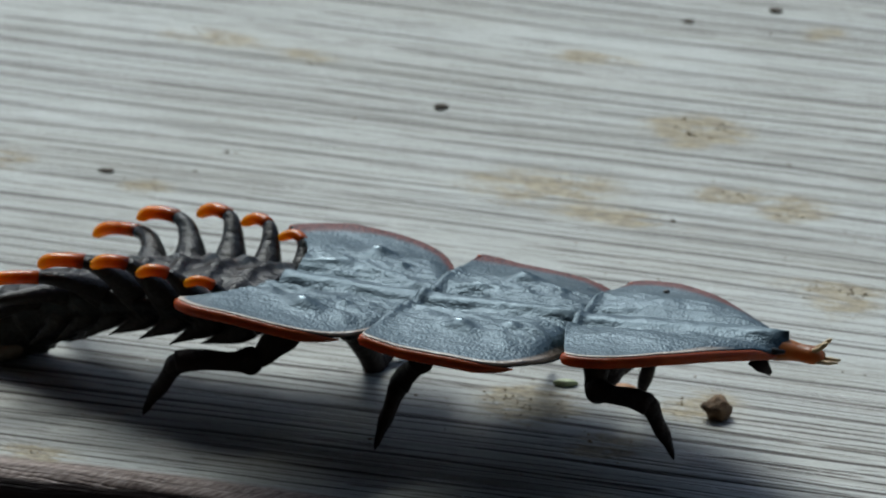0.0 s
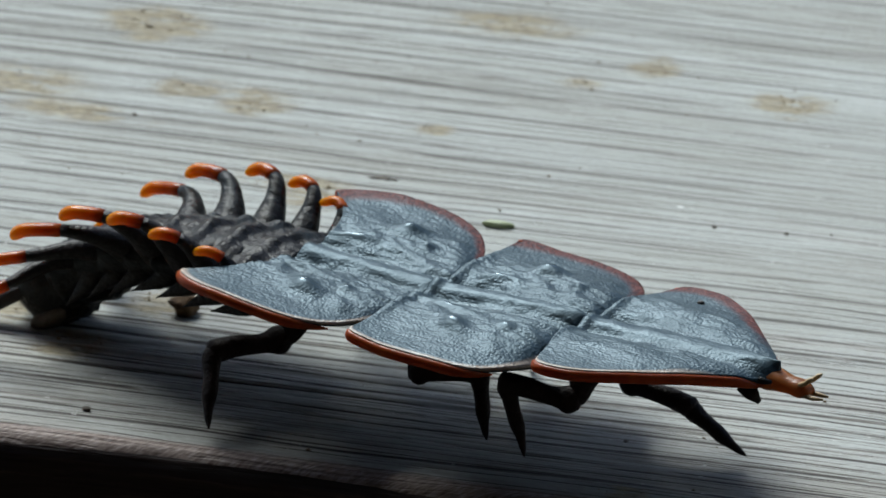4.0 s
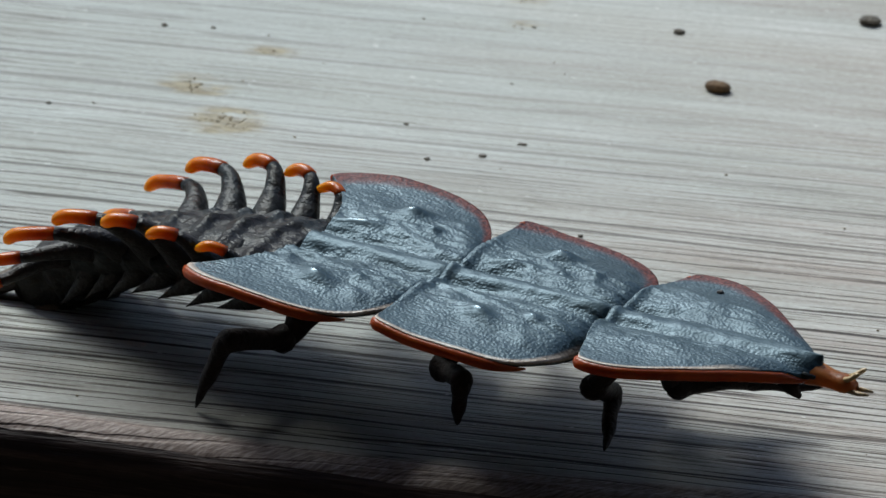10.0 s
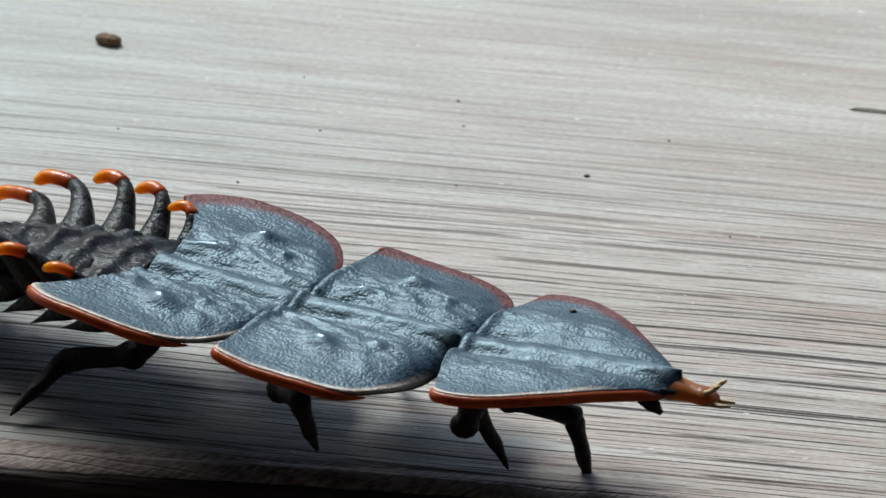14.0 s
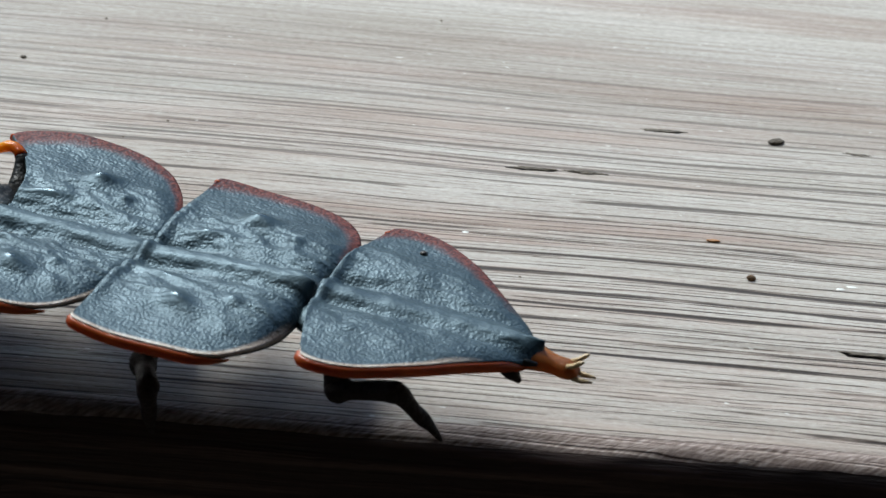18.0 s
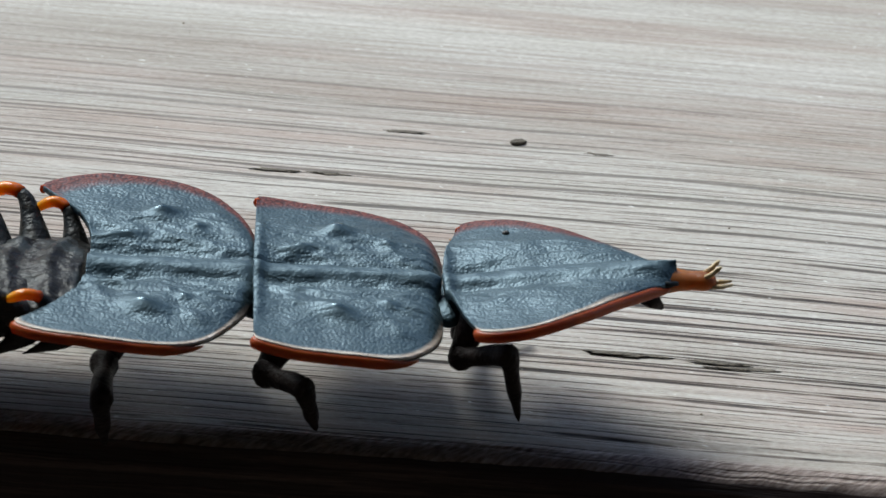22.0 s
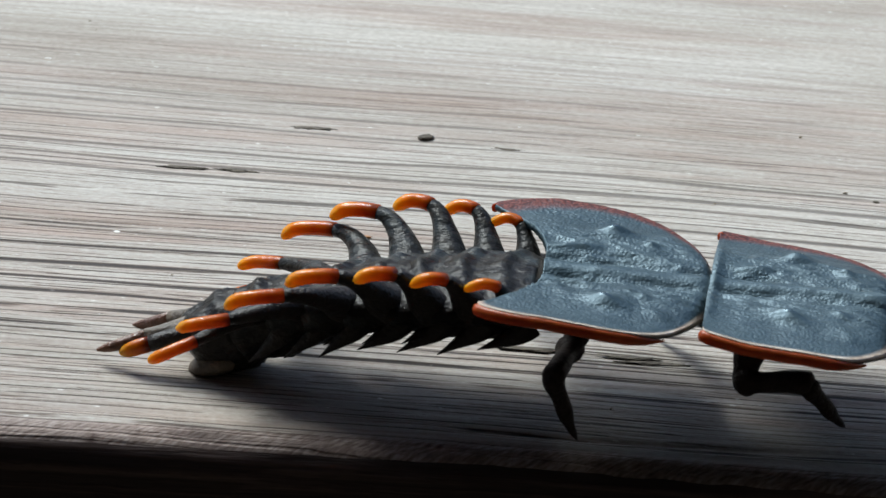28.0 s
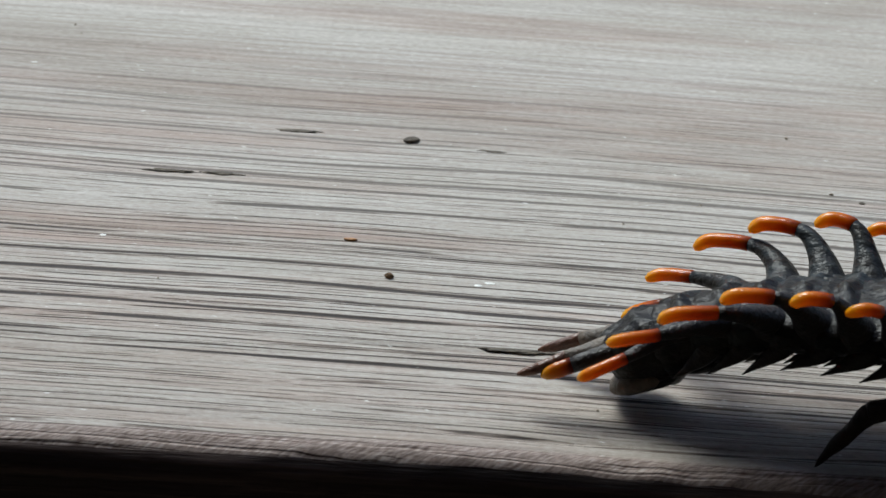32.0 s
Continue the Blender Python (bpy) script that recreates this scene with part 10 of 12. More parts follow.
    walk(legs["far_front"][1], [(0, pose(0.003600, 0.000000, 0.000000, 42.59, 64.65, 137.67)), (0.5, pose(0.003600, 0.000000, 0.000000, 122.03, 77.73, -108.64)), (1, pose(0.003600, 0.000000, 0.000000, -140.25, 23.03, -16.20)), (1.2667, pose(0.003600, 0.000000, 0.000000, -156.72, 76.41, -43.73)), (1.5, pose(0.003600, 0.000000, 0.000000, 62.59, 47.04, 165.69)), (2, pose(0.003600, 0.000000, 0.000000, 178.48, 71.45, -67.88)), (2.5, pose(0.003600, 0.000000, 0.000000, -133.38, 55.60, 31.97)), (3, pose(0.003600, 0.000000, 0.000000, 178.93, 76.70, -65.43)), (3.5, pose(0.003600, 0.000000, 0.000000, 145.65, 58.66, -61.42)), (4, pose(0.003600, 0.000000, 0.000000, 178.27, 16.98, -10.66)), (4.5, pose(0.003600, 0.000000, 0.000000, -147.29, 64.67, 35.21)), (4.7333, pose(0.003600, 0.000000, 0.000000, 5.41, 77.55, 174.57)), (5, pose(0.003600, 0.000000, 0.000000, 30.11, 42.17, -174.95)), (5.5, pose(0.003600, 0.000000, 0.000000, 137.72, 82.60, -47.19)), (6, pose(0.003600, 0.000000, 0.000000, -143.37, 28.33, 17.04)), (6.2667, pose(0.003600, 0.000000, 0.000000, -117.90, 70.60, 36.61)), (6.5, pose(0.003600, 0.000000, 0.000000, 14.22, 60.53, 163.49)), (7, pose(0.003600, 0.000000, 0.000000, 120.46, 75.19, -103.81)), (7.5, pose(0.003600, 0.000000, 0.000000, 151.20, 21.95, -76.01)), (8, pose(0.003600, 0.000000, 0.000000, 172.93, 4.60, -22.39)), (8.5, pose(0.003600, 0.000000, 0.000000, 167.30, 8.68, -65.78)), (9, pose(0.003600, 0.000000, 0.000000, 158.77, 24.48, -70.59)), (9.5, pose(0.003600, 0.000000, 0.000000, 147.64, 67.43, -77.38)), (9.7333, pose(0.003600, 0.000000, 0.000000, 171.80, 40.39, -33.13)), (10, pose(0.003600, 0.000000, 0.000000, 168.84, 10.40, -10.37)), (10.5, pose(0.003600, 0.000000, 0.000000, -176.24, -0.01, -65.90)), (10.733, pose(0.003600, 0.000000, 0.000000, 171.32, 47.65, -81.40)), (11, pose(0.003600, 0.000000, 0.000000, 72.12, 70.02, 177.20)), (11.5, pose(0.003600, 0.000000, 0.000000, 103.91, 73.42, -153.44)), (11.733, pose(0.003600, 0.000000, 0.000000, -168.60, 49.10, -38.97)), (12, pose(0.003600, 0.000000, 0.000000, -174.36, 6.49, -8.67)), (13, pose(0.003600, 0.000000, 0.000000, -160.16, 22.04, 4.54)), (13.267, pose(0.003600, 0.000000, 0.000000, -170.34, 63.31, -15.19)), (13.5, pose(0.003600, 0.000000, 0.000000, 66.02, 69.00, -146.89)), (14, pose(0.003600, 0.000000, 0.000000, 103.12, 56.31, -46.62)), (14.5, pose(0.003600, 0.000000, 0.000000, 42.60, 54.33, -124.93)), (15, pose(0.003600, 0.000000, 0.000000, 28.36, 49.02, -143.46)), (15.5, pose(0.003600, 0.000000, 0.000000, 121.60, 74.58, -100.37)), (16, pose(0.003600, 0.000000, 0.000000, 138.48, 15.31, -80.33)), (16.5, pose(0.003600, 0.000000, 0.000000, 143.65, 11.35, -71.95)), (17, pose(0.003600, 0.000000, 0.000000, 142.53, 8.79, -69.46)), (17.5, pose(0.003600, 0.000000, 0.000000, 152.57, 61.46, -107.85)), (18, pose(0.003600, 0.000000, 0.000000, 143.50, 66.59, -107.59)), (18.5, pose(0.003600, 0.000000, 0.000000, 48.10, 60.53, -168.97)), (19, pose(0.003600, 0.000000, 0.000000, 50.25, 64.78, -158.20)), (19.5, pose(0.003600, 0.000000, 0.000000, 122.17, 52.13, -78.70)), (20, pose(0.003600, 0.000000, 0.000000, 175.65, 36.04, 3.10)), (20.167, pose(0.003600, 0.000000, 0.000000, 171.48, 51.36, -49.11)), (20.333, pose(0.003600, 0.000000, 0.000000, 146.20, 56.23, -118.94)), (20.5, pose(0.003600, 0.000000, 0.000000, 129.86, 44.51, 179.07)), (21, pose(0.003600, 0.000000, 0.000000, 93.40, 39.30, -142.92)), (21.5, pose(0.003600, 0.000000, 0.000000, 129.01, 9.66, -108.19)), (22, pose(0.003600, 0.000000, 0.000000, 149.03, -15.38, -71.89)), (22.5, pose(0.003600, 0.000000, 0.000000, 145.23, -29.85, -48.47)), (22.733, pose(0.003600, 0.000000, 0.000000, 132.17, 0.87, -23.58)), (23, pose(0.003600, 0.000000, 0.000000, 132.48, 34.01, -2.01)), (23.267, pose(0.003600, 0.000000, 0.000000, 128.68, 41.21, -77.90)), (23.5, pose(0.003600, 0.000000, 0.000000, 118.60, 39.75, -158.03)), (24, pose(0.003600, 0.000000, 0.000000, 126.59, 26.74, -154.78)), (24.5, pose(0.003600, 0.000000, 0.000000, 83.12, 27.68, -128.72)), (25, pose(0.003600, 0.000000, 0.000000, 97.88, -24.37, -95.61)), (25.267, pose(0.003600, 0.000000, 0.000000, 66.76, 1.10, -69.75)), (25.5, pose(0.003600, 0.000000, 0.000000, 45.02, 35.01, -57.60)), (25.733, pose(0.003600, 0.000000, 0.000000, 40.73, 30.47, -105.97)), (26, pose(0.003600, 0.000000, 0.000000, 41.69, 24.74, -151.57)), (26.5, pose(0.003600, 0.000000, 0.000000, 77.41, 13.16, -159.43)), (27, pose(0.003600, 0.000000, 0.000000, 76.13, 18.99, -158.09)), (27.5, pose(0.003600, 0.000000, 0.000000, 73.57, 10.62, -159.03)), (27.733, pose(0.003600, 0.000000, 0.000000, 22.42, 29.59, -169.71)), (28, pose(0.003600, 0.000000, 0.000000, -37.86, 31.96, 165.46)), (28.5, pose(0.003600, 0.000000, 0.000000, -34.45, 30.48, 169.49)), (29, pose(0.003600, 0.000000, 0.000000, -34.45, 30.48, 169.49)), (29.5, pose(0.003600, 0.000000, 0.000000, -34.45, 30.48, 169.49)), (30, pose(0.003600, 0.000000, 0.000000, -34.45, 30.48, 169.49)), (30.5, pose(0.003600, 0.000000, 0.000000, -34.45, 30.48, 169.49)), (31, pose(0.003600, 0.000000, 0.000000, -34.45, 30.48, 169.49)), (31.5, pose(0.003600, 0.000000, 0.000000, -34.45, 30.48, 169.49)), (32, pose(0.003600, 0.000000, 0.000000, -34.45, 30.48, 169.49))])
    walk(legs["far_middle"][2], [(0, pose(0.001669, 0.002577, -0.000670, 114.50, 69.29, 115.97)), (0.5, pose(0.001696, 0.002563, -0.000720, 114.25, 67.58, 115.71)), (1, pose(0.001712, 0.002610, -0.000755, 111.48, 66.36, 112.70)), (1.5, pose(0.001947, 0.002457, -0.000570, 106.71, 68.60, 107.54)), (2, pose(0.001801, 0.002522, -0.000623, 111.89, 69.07, 113.09)), (2.5, pose(0.001574, 0.002751, -0.000870, 114.61, 64.75, 116.05)), (3, pose(0.001754, 0.002613, -0.000652, 111.63, 69.74, 112.82)), (3.5, pose(0.001869, 0.002596, -0.000632, 110.52, 69.38, 111.63)), (4, pose(0.001983, 0.002578, -0.000611, 109.43, 69.02, 110.46)), (4.5, pose(0.002088, 0.002582, -0.000631, 109.01, 67.68, 110.02)), (5, pose(0.002155, 0.002463, -0.000445, 112.50, 74.58, 113.69)), (5.5, pose(0.002039, 0.002537, -0.000657, 117.15, 69.43, 118.58)), (6, pose(0.002277, 0.002569, -0.000652, 107.23, 66.66, 107.89)), (6.5, pose(0.002364, 0.002475, -0.000486, 101.91, 70.06, 102.17)), (7, pose(0.002223, 0.002418, -0.000367, 107.37, 76.74, 107.86)), (7.5, pose(0.002039, 0.002550, -0.000613, 115.48, 69.95, 116.30)), (8, pose(0.002099, 0.002536, -0.000552, 113.13, 71.24, 113.82)), (8.5, pose(0.002011, 0.002571, -0.000776, 121.26, 67.42, 122.50)), (9, pose(0.002044, 0.002521, -0.000781, 122.16, 67.82, 123.48)), (9.5, pose(0.001997, 0.002571, -0.000756, 120.79, 68.60, 121.99)), (10, pose(0.001831, 0.002720, -0.001006, 121.27, 64.13, 122.52)), (10.5, pose(0.001883, 0.002736, -0.001011, 120.69, 63.58, 121.87)), (11, pose(0.002067, 0.002594, -0.000804, 118.71, 67.08, 119.69)), (11.5, pose(0.002092, 0.002584, -0.000716, 117.95, 69.18, 118.87)), (12, pose(0.002024, 0.002633, -0.000757, 118.00, 68.73, 118.93)), (12.5, pose(0.001869, 0.002803, -0.000950, 117.44, 65.00, 118.32)), (13, pose(0.001998, 0.002740, -0.000752, 112.98, 67.06, 113.44)), (13.5, pose(0.002112, 0.002592, -0.000632, 114.07, 70.05, 114.62)), (14, pose(0.002117, 0.002581, -0.000668, 113.58, 68.65, 114.09)), (14.5, pose(0.002131, 0.002548, -0.000663, 112.90, 68.27, 113.35)), (15, pose(0.002144, 0.002514, -0.000659, 112.20, 67.89, 112.60)), (15.5, pose(0.002216, 0.002336, -0.000299, 103.93, 76.47, 103.95)), (16, pose(0.002161, 0.002419, -0.000609, 113.61, 67.68, 114.08)), (16.5, pose(0.002104, 0.002488, -0.000717, 113.60, 66.35, 114.07)), (17, pose(0.002079, 0.002506, -0.000639, 111.12, 67.44, 111.38)), (17.5, pose(0.002017, 0.002547, -0.000666, 110.76, 67.59, 110.99)), (18, pose(0.001953, 0.002580, -0.000643, 111.45, 67.95, 111.74)), (18.5, pose(0.001924, 0.002587, -0.000622, 112.71, 67.60, 113.09)), (19, pose(0.001825, 0.002610, -0.000621, 115.89, 67.85, 116.53)), (19.5, pose(0.001756, 0.002635, -0.000681, 121.90, 66.76, 123.05)), (20, pose(0.001673, 0.002721, -0.000873, 123.26, 64.46, 124.54)), (20.5, pose(0.001818, 0.002687, -0.000918, 128.17, 67.18, 129.91)), (21, pose(0.001845, 0.002677, -0.000934, 131.92, 68.12, 133.97)), (21.5, pose(0.001855, 0.002652, -0.000985, 128.85, 67.30, 130.65)), (22, pose(0.001866, 0.002669, -0.000977, 125.08, 67.33, 126.57)), (22.5, pose(0.001855, 0.002685, -0.000942, 119.91, 67.43, 120.97)), (23, pose(0.001971, 0.002512, -0.000599, 131.96, 74.54, 133.69)), (23.5, pose(0.002029, 0.002434, -0.000485, 128.80, 75.95, 130.41)), (24, pose(0.002076, 0.002444, -0.000643, 105.13, 70.52, 105.75)), (24.5, pose(0.002039, 0.002428, -0.000721, 106.06, 69.68, 106.75)), (25, pose(0.002074, 0.002413, -0.000687, 108.01, 70.12, 108.82)), (25.5, pose(0.002106, 0.002419, -0.000691, 108.91, 69.64, 109.78)), (26, pose(0.002138, 0.002424, -0.000695, 109.76, 69.17, 110.69)), (26.5, pose(0.002115, 0.002647, -0.000765, 106.65, 50.87, 107.15)), (27, pose(0.002170, 0.002484, -0.000855, 108.29, 66.46, 109.04)), (27.5, pose(0.002204, 0.002566, -0.000982, 106.43, 64.55, 107.00)), (28, pose(0.002098, 0.002703, -0.000950, 109.77, 55.47, 110.85)), (28.5, pose(0.002155, 0.002581, -0.000925, 108.68, 64.93, 109.59)), (29, pose(0.002177, 0.002614, -0.000781, 111.39, 49.87, 112.78)), (29.5, pose(0.002244, 0.002571, -0.000876, 102.61, 60.90, 102.17)), (30, pose(0.002190, 0.002535, -0.000897, 105.66, 62.03, 105.64)), (30.5, pose(0.002128, 0.002508, -0.000753, 109.33, 65.94, 109.72)), (31, pose(0.002093, 0.002502, -0.000669, 112.63, 67.36, 113.32)), (31.5, pose(0.002070, 0.002523, -0.000664, 113.03, 67.26, 113.75)), (32, pose(0.002060, 0.002531, -0.000662, 113.20, 67.22, 113.94))])
    walk(legs["far_middle"][0], [(0, pose(0.001297, 0.003340, -0.002915, 0.00, -12.52, 67.75)), (0.5, pose(0.001299, 0.003388, -0.002938, 0.02, 12.31, 57.69)), (1, pose(0.001341, 0.003498, -0.002954, 2.73, 3.90, 76.69)), (1.5, pose(0.001683, 0.003292, -0.002804, 2.74, -10.55, 76.49)), (2, pose(0.001464, 0.003311, -0.002864, 2.93, 6.70, 70.93)), (2.5, pose(0.001124, 0.003671, -0.003041, -1.66, -14.76, 129.49)), (3, pose(0.001431, 0.003379, -0.002904, 8.47, -20.53, 96.93)), (3.5, pose(0.001557, 0.003381, -0.002878, 17.46, -17.70, 69.93)), (4, pose(0.001683, 0.003383, -0.002852, 6.59, -13.28, 109.14)), (4.5, pose(0.001776, 0.003438, -0.002851, 9.15, -11.38, 97.17)), (5, pose(0.001899, 0.003047, -0.002759, 10.80, 2.49, 76.24)), (5.5, pose(0.001636, 0.003278, -0.002904, 8.73, 16.63, 63.90)), (6, pose(0.001985, 0.003474, -0.002856, 11.63, -11.46, 121.09)), (6.5, pose(0.002192, 0.003275, -0.002742, 16.52, -9.46, 94.63)), (7, pose(0.002054, 0.002942, -0.002703, 17.31, 5.06, 74.58)), (7.5, pose(0.001674, 0.003288, -0.002868, 14.77, 14.75, 59.96)), (8, pose(0.001787, 0.003242, -0.002825, 15.17, 14.46, 61.54)), (8.5, pose(0.001516, 0.003349, -0.002992, 15.29, -13.88, 84.69)), (9, pose(0.001544, 0.003277, -0.003003, 16.04, -13.04, 81.45)), (9.5, pose(0.001533, 0.003314, -0.002990, 17.34, -5.14, 73.30)), (10, pose(0.001268, 0.003603, -0.003165, 12.94, -17.01, 95.80)), (10.5, pose(0.001319, 0.003643, -0.003160, -1.27, -16.92, 142.06)), (11, pose(0.001604, 0.003406, -0.003014, 17.07, -14.28, 80.13)), (11.5, pose(0.001680, 0.003331, -0.002960, 18.44, -1.09, 69.97)), (12, pose(0.001603, 0.003395, -0.002994, 18.50, -0.36, 65.59)), (12.5, pose(0.001388, 0.003696, -0.003125, 7.90, -16.28, 130.43)), (13, pose(0.001626, 0.003598, -0.002962, 16.13, -13.36, 99.01)), (13.5, pose(0.001771, 0.003337, -0.002888, 21.67, -11.29, 73.48)), (14, pose(0.001760, 0.003378, -0.002903, 15.72, -14.41, 99.74)), (14.5, pose(0.001778, 0.003363, -0.002893, 19.92, -14.10, 82.83)), (15, pose(0.001797, 0.003348, -0.002883, 33.72, -13.31, 28.72)), (15.5, pose(0.002081, 0.002881, -0.002633, 30.87, 6.21, 71.93)), (16, pose(0.001789, 0.003251, -0.002829, 26.73, 20.91, 54.57)), (16.5, pose(0.001711, 0.003367, -0.002916, 29.91, -12.53, 94.47)), (17, pose(0.001743, 0.003363, -0.002855, 27.90, -11.46, 104.09)), (17.5, pose(0.001689, 0.003401, -0.002885, 26.52, -11.98, 110.91)), (18, pose(0.001619, 0.003417, -0.002867, 30.27, -11.66, 92.73)), (18.5, pose(0.001566, 0.003428, -0.002841, 31.65, -11.21, 85.77)), (19, pose(0.001421, 0.003420, -0.002844, 33.73, -11.26, 75.11)), (19.5, pose(0.001239, 0.003428, -0.002887, 35.40, 1.67, 55.51)), (20, pose(0.001086, 0.003573, -0.003038, 26.96, -14.71, 121.01)), (20.5, pose(0.001221, 0.003401, -0.003130, 35.83, -16.37, 88.72)), (21, pose(0.001224, 0.003321, -0.003161, 42.81, -5.90, 53.83)), (21.5, pose(0.001252, 0.003355, -0.003200, 42.96, 0.88, 50.32)), (22, pose(0.001315, 0.003412, -0.003191, 40.97, -16.34, 64.86)), (22.5, pose(0.001381, 0.003475, -0.003159, 42.27, 24.63, 81.52)), (23, pose(0.001529, 0.002975, -0.002912, 34.04, 68.02, 70.97)), (23.5, pose(0.001651, 0.002878, -0.002813, 59.57, 82.12, 97.16)), (24, pose(0.001858, 0.003214, -0.002906, 3.28, 18.89, 36.05)), (24.5, pose(0.001798, 0.003226, -0.002971, 4.08, -13.52, 52.25)), (25, pose(0.001811, 0.003186, -0.002944, 13.83, -13.98, 12.75)), (25.5, pose(0.001823, 0.003204, -0.002941, 14.14, 14.57, 67.30)), (26, pose(0.001836, 0.003223, -0.002938, 14.10, -15.09, 75.68)), (26.5, pose(0.001669, 0.004095, -0.002626, 5.10, -7.42, 119.51)), (26.733, pose(0.001763, 0.003743, -0.002841, 7.00, 2.27, 79.15)), (27, pose(0.001858, 0.003390, -0.003055, 2.11, 10.86, 38.31)), (27.5, pose(0.001903, 0.003552, -0.003149, 1.91, -15.39, 43.34)), (27.733, pose(0.001758, 0.003763, -0.003038, -14.49, -20.95, 92.88)), (28, pose(0.001614, 0.003975, -0.002927, -29.49, -12.73, 141.65)), (28.5, pose(0.001814, 0.003539, -0.003099, -13.72, -11.90, 75.64)), (29, pose(0.001578, 0.004040, -0.002616, -26.38, -7.24, 143.01)), (29.267, pose(0.001788, 0.003876, -0.002795, -13.56, -17.86, 88.56)), (29.5, pose(0.001998, 0.003712, -0.002973, 2.87, -13.55, 32.44)), (29.733, pose(0.001942, 0.003665, -0.002995, -12.14, -20.51, 80.78)), (30, pose(0.001886, 0.003619, -0.003016, -27.54, -14.32, 129.34)), (30.267, pose(0.001842, 0.003524, -0.002980, -16.23, -17.51, 89.66)), (30.5, pose(0.001798, 0.003429, -0.002944, -5.45, -13.03, 50.25)), (31, pose(0.001727, 0.003351, -0.002884, -5.45, -11.96, 50.25)), (31.5, pose(0.001696, 0.003372, -0.002878, -5.45, -11.85, 50.25)), (32, pose(0.001683, 0.003380, -0.002875, -5.45, -11.81, 50.25))])
